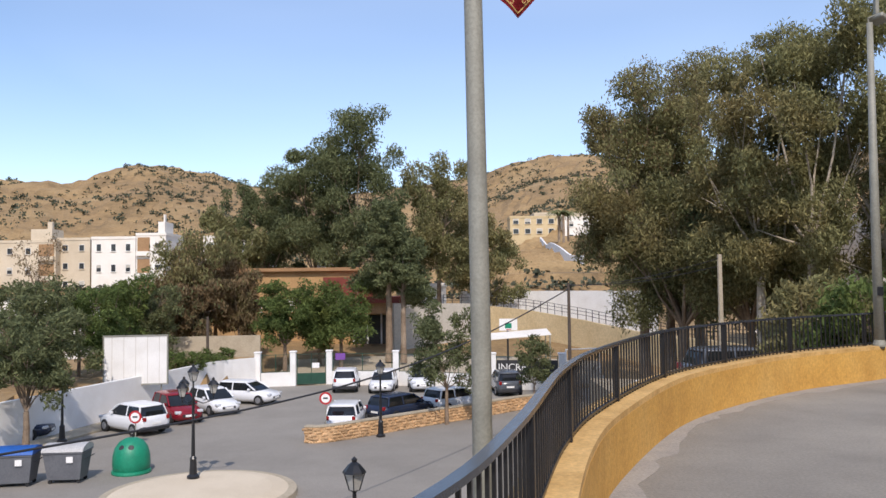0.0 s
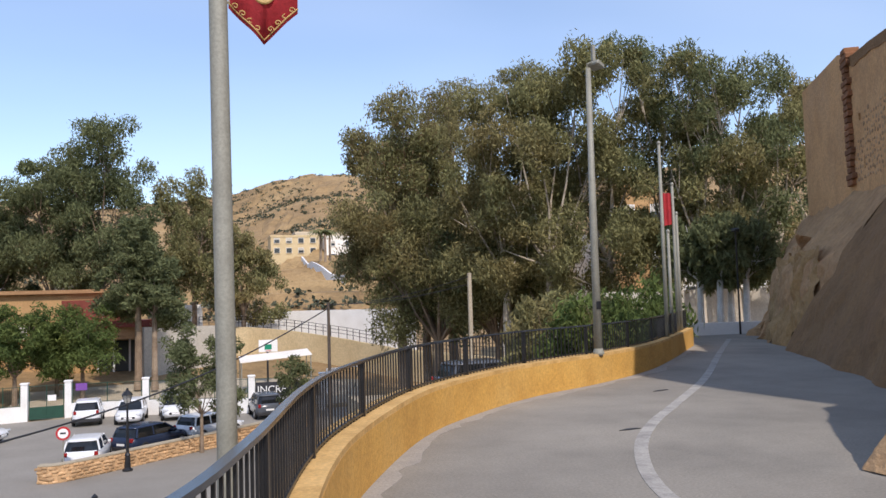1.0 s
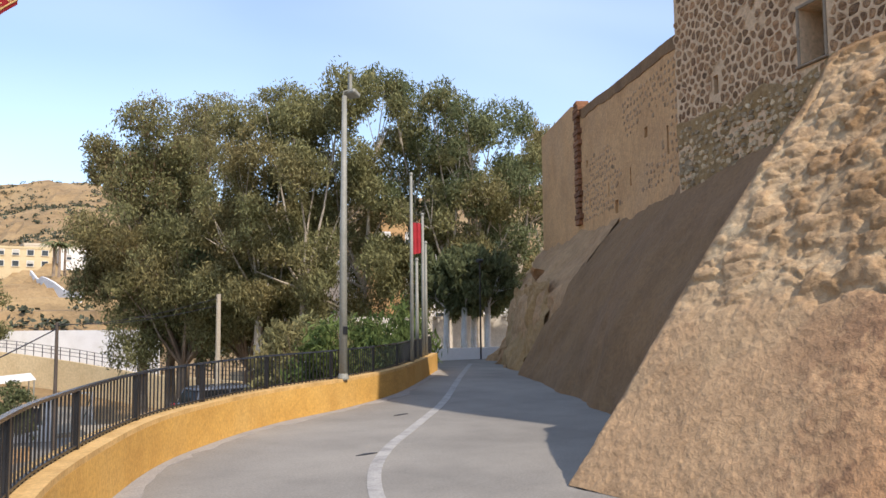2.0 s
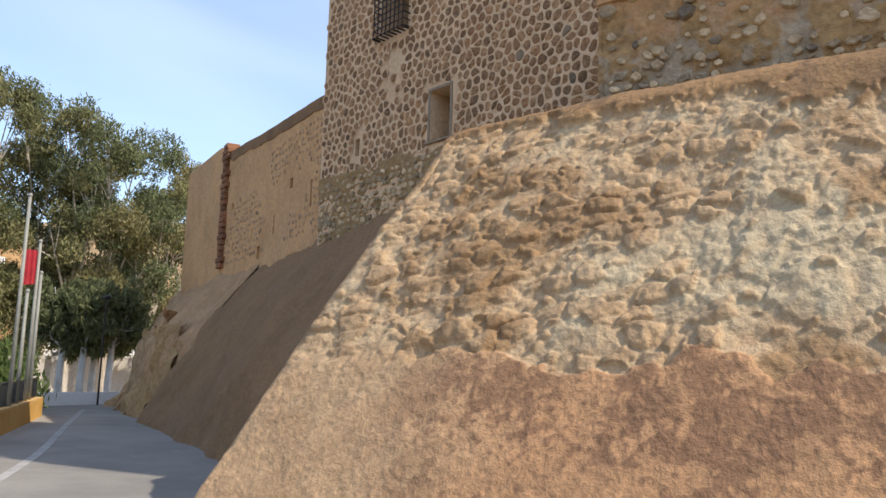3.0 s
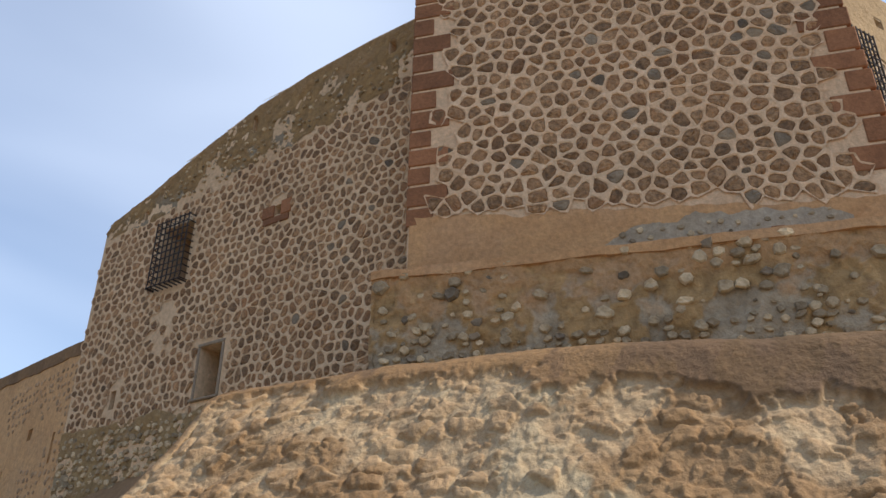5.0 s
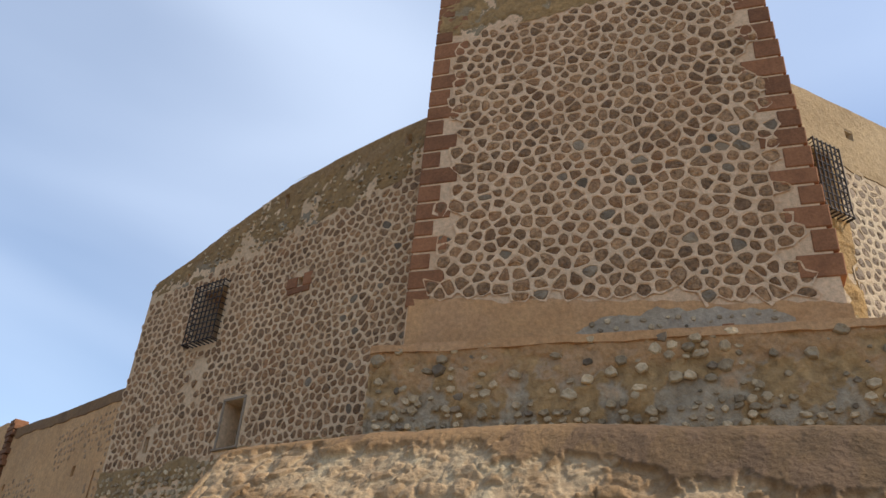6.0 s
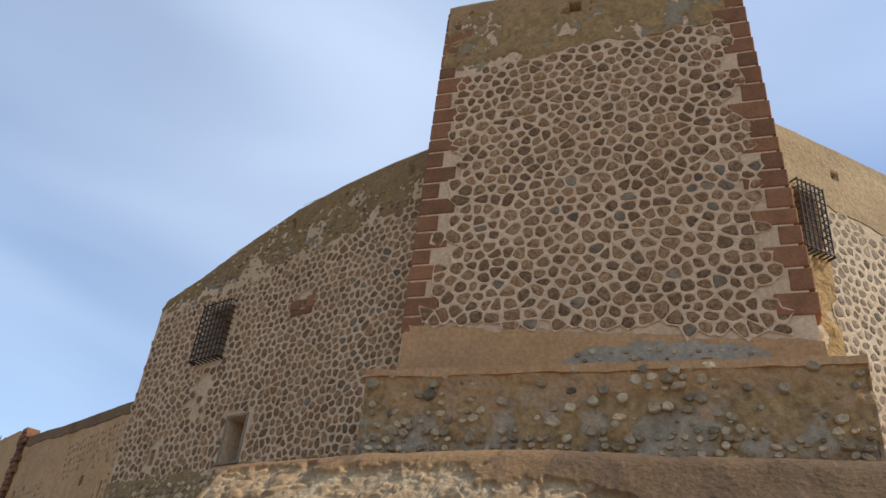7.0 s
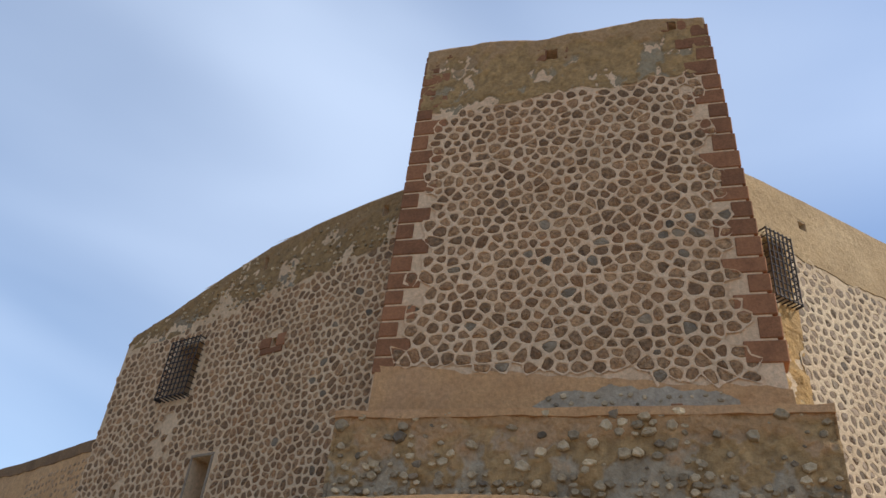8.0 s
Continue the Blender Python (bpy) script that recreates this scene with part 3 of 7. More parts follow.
    stain = smoothstep(0.1, 0.6, octave(xy, 0.9, 301) + 0.3 * wave3 - 0.2 + 0.75 * right * smoothstep(1.4, 3.2, up)) * 0.82
    body = blend(body, browncap + 0 * P, stain)
    capc = browncap * (1 + 0.16 * wave2 + 0.10 * speck)[..., None] * (1 - 0.52 * right[..., None])
    streak = smoothstep(0.25, 0.6, octave((along, up * 0.35), 0.3, 711, 4)) * cap
    capc = blend(capc, c("6a523c") + 0 * P, 0.6 * streak)
    tone = blend(blend(plast, body, rough), capc, cap)
    # brown render beyond the corner, with the shade there put into its colour
    tone = blend(shaded_flank * (1 + 0.15 * wave2 + 0.1 * wave3)[..., None], tone, front)
    V = P.reshape(-1, 3)
    idx = np.arange(nv * nu).reshape(nv, nu)
    Q = np.stack([idx[:-1, :-1], idx[1:, :-1], idx[1:, 1:], idx[:-1, 1:]], -1).reshape(-1, 4)
    me = bpy.data.meshes.new("castle_base")
    me.from_pydata(V.tolist(), [], Q.tolist())
    layer = me.color_attributes.new("tone", "FLOAT_COLOR", "POINT")
    layer.data.foreach_set("color", np.concatenate([np.clip(tone.reshape(-1, 3), 0, 1), np.ones((nv * nu, 1))], 1).ravel())
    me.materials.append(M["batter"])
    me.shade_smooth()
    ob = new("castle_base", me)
    tagged(ob, "sloping castle base of eroded stones, cream mortar and reddish plaster", "wall", kind="structure")
    # the ledge behind the rim
    led = Shape()
    rimz = [(float(p[0]) + 0.3, float(p[1]) - (0.2 if i < 12 else 0)) for i, p in enumerate(rim[::20])]
    led.prism(rimz + [(12, -9.5), (12, 4.6)], 3.0, [float(v) - 0.06 for v in rz[::20]] + [4.5, 4.4])
    single("castle_ledge", led, "plaster", "earthen ledge above the sloping base", "ledge", "structure")


build_batter()


def build_dark_batter():
    nv, nu = 120, 60
    foot = spread([(7.6, 6.4), (9.0, 7.8), (10.0, 9.5), (11.75, 12.4), (13.6, 15.6), (14.3, 16.7), (14.9, 16.9)], nv)
    rim = spread([(10.6, 5.6), (11.6, 7.5), (12.2, 8.9), (13.3, 10.3), (15.0, 13.0), (15.95, 14.4), (16.5, 15.2)], nv)
    U = np.linspace(0, 1, nu)[None, :]
    P = foot[:, None, :] * (1 - U[..., None]) + rim[:, None, :] * U[..., None]
    rz = np.interp(np.linspace(0, 1, nv), [0, 0.75, 0.9, 1], [4.2, 4.25, 4.1, 3.3])
    P[..., 2] = U * rz[:, None]
    xy = (np.linspace(0, 14, nv)[:, None] + 0 * U, U * 5 + 0 * foot[:, :1])
    P[..., 0] -= 0.10 * octave(xy, 1.5, 401) + 0.25 * np.sin(np.pi * U)
    P[..., 1] += 0.06 * octave(xy, 0.7, 431) + 0.15 * np.sin(np.pi * U)
    P[:, -1, 2] -= 0.05
    idx = np.arange(nv * nu).reshape(nv, nu)
    Q = np.stack([idx[:-1, :-1], idx[1:, :-1], idx[1:, 1:], idx[:-1, 1:]], -1).reshape(-1, 4)
    s = Shape()
    s.add(P.reshape(-1, 3).tolist(), Q.tolist())
    s.prism([(float(p[0]) + 0.15, float(p[1])) for p in rim[::8]] + [(17, 13), (13, 5)], 2.0, [float(v) - 0.03 for v in rz[::8]] + [4.2, 4.2])
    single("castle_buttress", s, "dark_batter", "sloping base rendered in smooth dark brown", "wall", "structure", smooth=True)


build_dark_batter()


def rocky(name, foot, rim, z1, label, material="rock", seed=3.0, nv=60, nu=30, rough=0.25, steep=0.0):
    """A rough rock face between a foot and a rim in plan."""
    A, Bq = spread(foot, nv), spread(rim, nv)
    U = np.linspace(0, 1, nu)[None, :]
    # steep: the share of the height that rises almost upright before the slope begins
    H = np.where(U < steep, 0.2 * U / max(steep, 0.01), 0.2 + 0.8 * (U - steep) / (1 - steep)) if steep else U
    P = A[:, None, :] * (1 - H[..., None]) + Bq[:, None, :] * H[..., None]
    P[..., 2] = A[:, None, 2] + U * (np.asarray(z1).reshape(-1, 1) if hasattr(z1, "__len__") else z1)
    xy = (np.linspace(0, 8, nv)[:, None] + 0 * U, U * 4 + 0 * A[:, :1])
    for k in range(3):
        P[..., k] += rough * (0.6 if k == 2 else 1) * octave(xy, 1.0, int(seed * 100) + 40 * k)
    idx = np.arange(nv * nu).reshape(nv, nu)
    Q = np.stack([idx[:-1, :-1], idx[1:, :-1], idx[1:, 1:], idx[:-1, 1:]], -1).reshape(-1, 4)
    s = Shape()
    s.add(P.reshape(-1, 3).tolist(), Q.tolist())
    return single(name, s, material, label, "rock", "structure")


rocky("low_wall", [(14.2, 16.5, -0.3), (15.4, 18.6, -0.3), (16.7, 20.9, -0.3)], [(14.9, 16.0, -0.3), (16.1, 18.2, -0.3), (17.5, 20.5, -0.3)], 2.8, "crumbling plastered wall at the castle's foot", "plaster", 7.0, rough=0.14)
rocky("rock_spur", [(15.6, 19.0, -0.3), (16.7, 20.9, -0.3), (18.6, 23.4, -0.3)], [(16.6, 18.2, -0.3), (18.6, 21.0, -0.3), (20.6, 23.4, -0.3)], 3.2, "tan rock at the road's end", seed=5.0)
rocky("rock_face", [(14.1, 15.3, -0.3), (14.75, 16.75, -0.3), (15.6, 18.6, -0.3), (16.9, 20.9, -0.3), (19.2, 23.6, -0.3)], [(15.5, 13.6, -0.3), (16.3, 15.0, -0.3), (17.3, 16.7, -0.3), (19.6, 20.4, -0.3), (21.4, 23.4, -0.3)], 4.75, "eroded tan rock and old plaster under the curtain wall", seed=3.0, nv=150, nu=70, rough=0.13, steep=0.5)
ww = Shape()
ww.prism([(15.6, 24.3), (19.2, 23.7), (19.3, 24.0), (15.7, 24.6)], -1.2, 0.40)
single("white_wall", ww, "white", "low whitewashed wall at the road's end", "wall", "structure")


# ---- castle: stones, corners, plaster and openings ----
TW, WW, RW, FW = on_wall(TA, TB), on_wall(WA, WB), on_wall(RA, RB), on_wall(FA, FB)
rng = random.Random(4)


def stone_points(rs, wide=1.0, tall=0.8, out=0.035):
    """A rounded field stone set in a wall: (along, up, out) points and faces."""
    n = rs.choice((6, 7, 8, 9))
    off = rs.uniform(0, 6.28)
    p, rad = [], [rs.uniform(0.76, 1.16) for _ in range(n)]
    for scale, d in ((1.0, -0.02), (0.95, 0.5 * out), (0.74, out * rs.uniform(0.7, 1.0))):
        for k in range(n):
            a = off + 6.2832 * k / n
            p.append((0.5 * wide * scale * rad[k] * math.cos(a), 0.5 * tall * scale * rad[k] * math.sin(a), d + (rs.uniform(-0.2, 0.2) * out if scale < 0.9 else 0)))
    p.append((0.0, 0.0, out * rs.uniform(0.6, 1.1)))
    q = [(n * i + k, n * i + (k + 1) % n, n * i + n + (k + 1) % n, n * i + n + k) for i in range(2) for k in range(n)]
    q += [(2 * n + k, 2 * n + (k + 1) % n, 3 * n) for k in range(n)]
    return p, q


def stone_meshes(count, name, material, seed, out=0.035):
    rs = random.Random(seed)
    made = []
    for _ in range(count):
        p, q = stone_points(rs, 1.0, rs.uniform(0.68, 0.98), out / 0.24)
        me = bpy.data.meshes.new(name)
        me.from_pydata(p, [], q)
        me.materials.append(M[material])
        made.append(me)
    return made


def lay_stones(parent, m, spots, name, material, grey, joined, seed, parts=300, out=0.035):
    """Stones on a wall: spots are (along, up, size). The first ones are pieces of their own, the others one mesh."""
    rs = random.Random(seed)
    kinds = stone_meshes(16, name, material, seed, out)
    greys = stone_meshes(6, name, grey, seed + 1, out) if grey else kinds
    for s, z, size in spots[:parts]:
        ob = new(name, rs.choice(greys if rs.random() < 0.10 else kinds))
        ob.parent = parent
        ob.matrix_basis = m @ Matrix.Translation((s, z, 0)) @ Matrix.Rotation(rs.uniform(-0.5, 0.5), 4, "Z") @ Matrix.Diagonal((size * rs.uniform(0.9, 1.25), size, size, 1))
    rest = Shape()
    for s, z, size in spots[parts:]:
        p, q = stone_points(rs, size * rs.uniform(0.9, 1.25), size * rs.uniform(0.68, 0.98), out)
        t = m @ Matrix.Translation((s, z, 0)) @ Matrix.Rotation(rs.uniform(-0.5, 0.5), 4, "Z")
        rest.add([t @ Vector(a) for a in p], q)
    if rest.v:
        ob = new(name + "s", rest.mesh(name + "s", joined))
        ob.parent = parent
        tagged(ob, "field stones set in mortar", kind="stuff")


def scatter(s0, s1, z0, z1, ds, dz, seed, keep=lambda s, z: True, size=(0.95, 1.25)):
    """Loose rows of stones."""
    rs = random.Random(seed)
    spots, z, row = [], z0, 0
    while z < z1:
        s = s0 + (0.5 * ds if row % 2 else 0.1 * ds)
        while s < s1:
            a, b = s + rs.uniform(-0.22, 0.22) * ds, z + rs.uniform(-0.25, 0.25) * dz
            if keep(a, b):
                spots.append((a, b, min(ds, dz) * rs.uniform(*size)))
            s += ds * rs.uniform(0.85, 1.15)
        z += dz
        row += 1
    return spots


def clip(poly, p, q):
    """The part of a polygon nearer to p than to q."""
    mx, my, dx, dy = (p[0] + q[0]) / 2, (p[1] + q[1]) / 2, q[0] - p[0], q[1] - p[1]
    f = [(a[0] - mx) * dx + (a[1] - my) * dy for a in poly]
    out = []
    for k in range(len(poly)):
        a, b, fa, fb = poly[k - 1], poly[k], f[k - 1], f[k]
        if (fa > 0) != (fb > 0):
            t = fa / (fa - fb)
            out.append((a[0] + (b[0] - a[0]) * t, a[1] + (b[1] - a[1]) * t))
        if fb <= 0:
            out.append(b)
    return out


def packed(s0, s1, z0, z1, ds, dz, seed, keep=lambda s, z: True):
    """Field stones packed over a wall: (centre, outline of its share of the wall)."""
    rs = random.Random(seed)
    grid, row, z = {}, 0, z0 - dz
    while z < z1 + dz:
        n = int((s1 - s0) / ds) + 3
        for k in range(n):
            grid[row, k] = (s0 - ds + ds * (k + 0.5 * (row % 2)) + rs.uniform(-0.38, 0.38) * ds, z + rs.uniform(-0.38, 0.38) * dz)
        z, row = z + dz, row + 1
    for key in list(grid):
        if rs.random() < 0.07:
            del grid[key]
    out = []
    for (r, k), p in grid.items():
        if not (s0 < p[0] < s1 and z0 < p[1] < z1 and keep(*p)):
            continue
        poly = [(p[0] + a * ds, p[1] + b * dz) for a, b in ((-1.2, -1.3), (1.2, -1.3), (1.2, 1.3), (-1.2, 1.3))]
        for dr in (-2, -1, 0, 1, 2):
            for dk in (-2, -1, 0, 1, 2):
                q = grid.get((r + dr, k + dk))
                if q and q != p and poly:
                    poly = clip(poly, p, q)
        if len(poly) > 3:
            out.append((p, poly))
    return out


def lay_packed(parent, m, cells_, name, material, grey, joined, mortar, seed, parts=300, lip=0.022, dome=0.02, gap=0.02):
    """Stones set a little behind a raised net of mortar. The first ones are pieces of their own, the others one mesh."""
    rs = random.Random(seed)
    net, rest = Shape(), Shape()
    raised = lambda a: lip * (0.8 + 0.5 * fractal(a[0] * 6, a[1] * 6, 2.0, 2))
    for count, (p, poly) in enumerate(cells_):
        n = len(poly)
        cx, cz = sum(a[0] for a in poly) / n, sum(a[1] for a in poly) / n
        wide = sum(math.hypot(a[0] - cx, a[1] - cz) for a in poly) / n
        fill = max(0.45, 1 - gap * rs.uniform(0.6, 1.9) / wide) * rs.uniform(0.88, 1.0)
        outer, inner = [], []
        for k in range(n):
            a, b = poly[k], poly[(k + 1) % n]
            for t in (0.25, 0.75):
                e = (a[0] + (b[0] - a[0]) * t, a[1] + (b[1] - a[1]) * t)
                g = fill * rs.uniform(0.9, 1.04)
                ang, far = math.atan2(e[1] - cz, e[0] - cx), math.hypot(e[0] - cx, e[1] - cz)
                oval = 0.90 * wide * (1.06 if abs(math.cos(ang)) > 0.7 else 0.94)
                g *= min(1.0, 0.45 + 0.55 * oval / far)
                outer.append(e)
                inner.append((cx + (e[0] - cx) * g, cz + (e[1] - cz) * g))
        k2 = 2 * n
        v = [m @ Vector((a[0], a[1], raised(a))) for a in outer] + [m @ Vector((a[0], a[1], raised(a) * 0.75)) for a in inner]
        v += [m @ Vector((cx + (a[0] - cx) * 0.95, cz + (a[1] - cz) * 0.95, -0.004)) for a in inner] + [m @ Vector((a[0], a[1], raised(a))) for a in poly]
        q = [(k, (k + 1) % k2, k2 + (k + 1) % k2, k2 + k) for k in range(k2)] + [(k2 + k, k2 + (k + 1) % k2, 2 * k2 + (k + 1) % k2, 2 * k2 + k) for k in range(k2)]
        q += [(2 * k - 1 if k else k2 - 1, 3 * k2 + k, 2 * k) for k in range(n)]
        net.add(v, q)
        h = dome * rs.uniform(0.35, 1.25)
        tilt_s, tilt_z = rs.uniform(-0.12, 0.12), rs.uniform(-0.10, 0.16)
        pts = []
        for scale, d in ((0.99, 0.0), (0.86, 0.65), (0.5, 1.0)):
            for a in inner:
                x, y = (a[0] - cx) * scale, (a[1] - cz) * scale
                pts.append((x, y, h * d * rs.uniform(0.6, 1.25) + (tilt_s * x + tilt_z * y) * min(1, d * 1.6)))
        pts.append((0.0, 0.0, h * rs.uniform(0.6, 1.2)))
        q = [(k2 * i + k, k2 * i + (k + 1) % k2, k2 * i + k2 + (k + 1) % k2, k2 * i + k2 + k) for i in range(2) for k in range(k2)]
        q += [(2 * k2 + k, 2 * k2 + (k + 1) % k2, 3 * k2) for k in range(k2)]
        at = m @ Matrix.Translation((cx, cz, 0))
        if count < parts:
            me = bpy.data.meshes.new(name)
            me.from_pydata(pts, [], q)
            me.materials.append(M[grey if rs.random() < 0.06 else material])
            ob = new(name, me)
            ob.parent = parent
            ob.matrix_basis = at
        else:
            rest.add([at @ Vector(a) for a in pts], q)
    part("pointing", net, mortar, parent, "raised mortar joints between the stones")
    if rest.v:
        ob = new(name + "s", rest.mesh(name + "s", joined))
        ob.parent = parent
        tagged(ob, "field stones set in mortar", kind="stuff")


# tower: along from one corner to the other; from_left is metres from the corner beside the long wing
left_is_zero = abs(TA[1] - TY1) < 0.1
from_left = (lambda s: s) if left_is_zero else (lambda s: tl - s)
cob_low = lambda s: 6.95 - 0.09 * from_left(s) + 0.05 * fractal(s, 4.0)
cob_top = lambda s: 12.15 + 0.07 * from_left(s) + 0.14 * fractal(s * 0.8, 9.0)


def quoins(parent, m, length, z0, z1, name="quoin", right=True, left=True):
    rs = random.Random(8)
    kinds = {}
    for end in [e for e, on in ((0, left), (1, right)) if on]:
        z, k = z0, end
        while z < z1 - 0.1:
            h = rs.choice((0.30, 0.34, 0.38))
            w = rs.choice((0.56, 0.62)) if k % 2 else rs.choice((0.30, 0.36))
            h = min(h, z1 - z)
            key = (round(h, 2), w, end)
            if key not in kinds:
                x0, x1 = (-0.015, w) if end == 0 else (-w, 0.015)
                kinds[key] = Shape().box(x0, 0.018, -0.35, x1, h - 0.018, 0.02, None, 0.014).mesh(name, "quoin")
            ob = new(name, kinds[key])
            ob.parent = parent
            ob.matrix_basis = m @ Matrix.Translation((0 if end == 0 else length, z, 0))
            z += h
            k += 1


M["plinth_relief"] = mat("plinth_relief", (0.3, 0.25, 0.2, 1), rgb("7d6443"), 3.0, 0.95, 0.8, 14, attr="tone", amount=0.35)


def relief(name, m, length, low, top, parent, label, seed, tones, rough=0.03, step=0.022, holes=(), s0=0.0, amount=0.65):
    """A worn layer on a wall between two heights: olive plaster with patches of grey mortar. tones: main, patch and upper colour."""
    low_at = low if callable(low) else (lambda a: low)
    nv, nu = int(length / step), max(4, int((top(length / 2) - low_at(length / 2)) / step))
    sv, uu = np.linspace(s0, s0 + length, nv)[:, None], np.linspace(0, 1, nu)[None, :]
    low = np.array([low_at(float(a)) for a in sv[:, 0]])[:, None]
    tops = np.array([top(float(a)) for a in sv[:, 0]])[:, None]
    zz = low + (tops - low) * uu
    xy = (sv + 0 * uu, zz - low + 0 * sv)
    big, mid, fine_ = octave(xy, 0.8, seed), octave(xy, 0.28, seed + 9), octave(xy, 0.09, seed + 19, 3)
    patch = smoothstep(0.0, 0.22, 0.55 * octave((sv + 0.3 * big, zz - low + 0.2 * mid), 0.45, seed + 39) + 0.45 * mid + 0.2 * fine_ + amount * (1 - uu) - 0.4)
    upper = smoothstep(0.62, 0.9, uu + 0.25 * mid)
    out = rough * (mid + 0.35 * fine_) - 0.03 * patch + 0.012 * upper
    out[:, -1] -= 0.06
    col = [np.array(rgb(h)[:3]) for h in tones]
    tone = col[0] * (1 + 0.25 * fine_[..., None]) * (1 - patch[..., None]) + col[1] * (1 + 0.2 * mid[..., None]) * patch[..., None]
    tone = tone * (1 - 0.8 * upper[..., None]) + col[2] * 0.8 * upper[..., None]
    A = np.array(m)
    P = np.stack([sv + 0 * uu, zz + 0 * sv, out, np.ones(out.shape)], -1) @ A.T
    idx = np.arange(nv * nu).reshape(nv, nu)
    Q = np.stack([idx[:-1, :-1], idx[1:, :-1], idx[1:, 1:], idx[:-1, 1:]], -1).reshape(-1, 4)
    cs, cz = (sv + 0 * uu)[:-1, :-1].ravel() + step / 2, (zz + 0 * sv)[:-1, :-1].ravel() + step / 2
    for h in holes:
        inside = (cs > h[0]) & (cs < h[1]) & (cz > h[2]) & (cz < h[3])
        Q, cs, cz = Q[~inside], cs[~inside], cz[~inside]
    me = bpy.data.meshes.new(name)
    me.from_pydata(P[..., :3].reshape(-1, 3).tolist(), [], Q.tolist())
    layer = me.color_attributes.new("tone", "FLOAT_COLOR", "POINT")
    layer.data.foreach_set("color", np.concatenate([np.clip(tone.reshape(-1, 3), 0, 1), np.ones((nv * nu, 1))], 1).ravel())
    me.materials.append(M["plinth_relief"])
    me.shade_smooth()
    return part(name, me, None, parent, label)


quoins(tower, TW, tl, STEP + 0.75, 13.9)
spots = packed(0.36, tl - 0.36, 6.2, 12.9, 0.24, 0.186, 21, lambda s, z: cob_low(s) < z < cob_top(s) and (0.66 < s < tl - 0.66 or rng.random() < 0.6))
spots.sort(key=lambda a: a[0][1])
lay_packed(tower, TW, spots, "stone", "cobble", "cobble_grey", "cobbles", "mortar", 31, 300, 0.032, 0.034, 0.013)


def band(parent, m, lower, upper, name, material, label, holes=(), thick=0.014):
    """A layer of plaster between two lines, as a strip of faces that leaves out the holes."""
    s = Shape()
    for (a0, z0), (a1, z1) in zip(lower[:-1], lower[1:]):
        t0, t1 = upper(a0), upper(a1)
        n = max(1, int(max(t0 - z0, t1 - z1) / 0.07))
        for k in range(n):
            f0, f1 = k / n, (k + 1) / n
            q = [(a0, z0 + (t0 - z0) * f0), (a1, z1 + (t1 - z1) * f0), (a1, z1 + (t1 - z1) * f1), (a0, z0 + (t0 - z0) * f1)]
            cs, cz = (a0 + a1) / 2, sum(p[1] for p in q) / 4
            if any(h[0] < cs < h[1] and h[2] < cz < h[3] for h in holes):
                continue
            s.add([m @ Vector((x, y, thick + 0.012 * fractal(x * 2.2, y * 2.2, 1.0, 3))) for x, y in q], [(0, 1, 2, 3)])
        s.add([m @ Vector((a0, z0, -0.03)), m @ Vector((a1, z1, -0.03)), m @ Vector((a1, z1, thick)), m @ Vector((a0, z0, thick))], [(0, 1, 2, 3)])
    return part(name, s, material, parent, label)


tower_top = lambda s: float(np.interp(s, [p[0] for p in prof], [p[1] for p in prof])) - 0.01
relief("plaster_top", TW @ Matrix.Translation((0, 0, 0.022)), tl - 0.08, lambda s: cob_top(s) + 0.03 + 0.12 * fractal(s * 1.3, 3.0), tower_top, tower, "earth plaster under the tower's top", 871, ("a98859", "94856a", "b38f66"), 0.014, 0.03, t_holes, 0.04, 0.45)
band(tower, TW, ragged(0.04, tl - 0.04, STEP - 0.05, 0.0, 0.1), lambda s: cob_low(s) - 0.06 + 0.06 * fractal(s * 3, 6.0), "plaster_foot", "pink_plaster", "pinkish plaster above the step", thick=0.018)
# a grey patch of bare mortar and stones just above the step
pt0, pt1 = (2.55, 5.35) if left_is_zero else (tl - 5.35, tl - 2.55)
M["grey_mortar"] = mat("grey_mortar", rgb("ae9f88"), rgb("85765f"), 3, 0.9, 0.6, 16, light=rgb("b0a594"), lscale=1.5)
patch_top = lambda s: STEP + 0.42 + 0.12 * fractal(s * 2.0, 14.0) - 0.25 * max(0, 1 - (s - pt0) / 0.5) - 0.25 * max(0, 1 - (pt1 - s) / 0.5)
band(tower, TW, ragged(pt0, pt1, STEP + 0.07, 0.07, 0.04, 8.0), patch_top, "mortar_patch", "grey_mortar", "bare grey mortar", thick=0.03)
brick_shape = Shape().box(-0.08, -0.04, -0.05, 0.08, 0.04, 0.045, None, 0.01)
b0 = part("brick", brick_shape, "brick", tower, "one red brick set in the mortar")
b0.matrix_basis = TW @ Matrix.Translation((4.53 if left_is_zero else tl - 4.53, STEP + 0.14, 0))
# sandstone frames of the two holes under the top
for h in t_holes:
    cx, cz = (h[0] + h[1]) / 2, (h[2] + h[3]) / 2
    for x0, x1, z0, z1 in ((h[0] - 0.2, h[0] - 0.005, h[2] - 0.02, h[3] + 0.04), (h[1] + 0.005, h[1] + 0.2, h[2] - 0.02, h[3] + 0.04)):
        ob = part("hole_stone", Shape().box(x0, z0, -0.05, x1, z1, 0.025, None, 0.01), "quoin", tower)
        ob.matrix_basis = TW
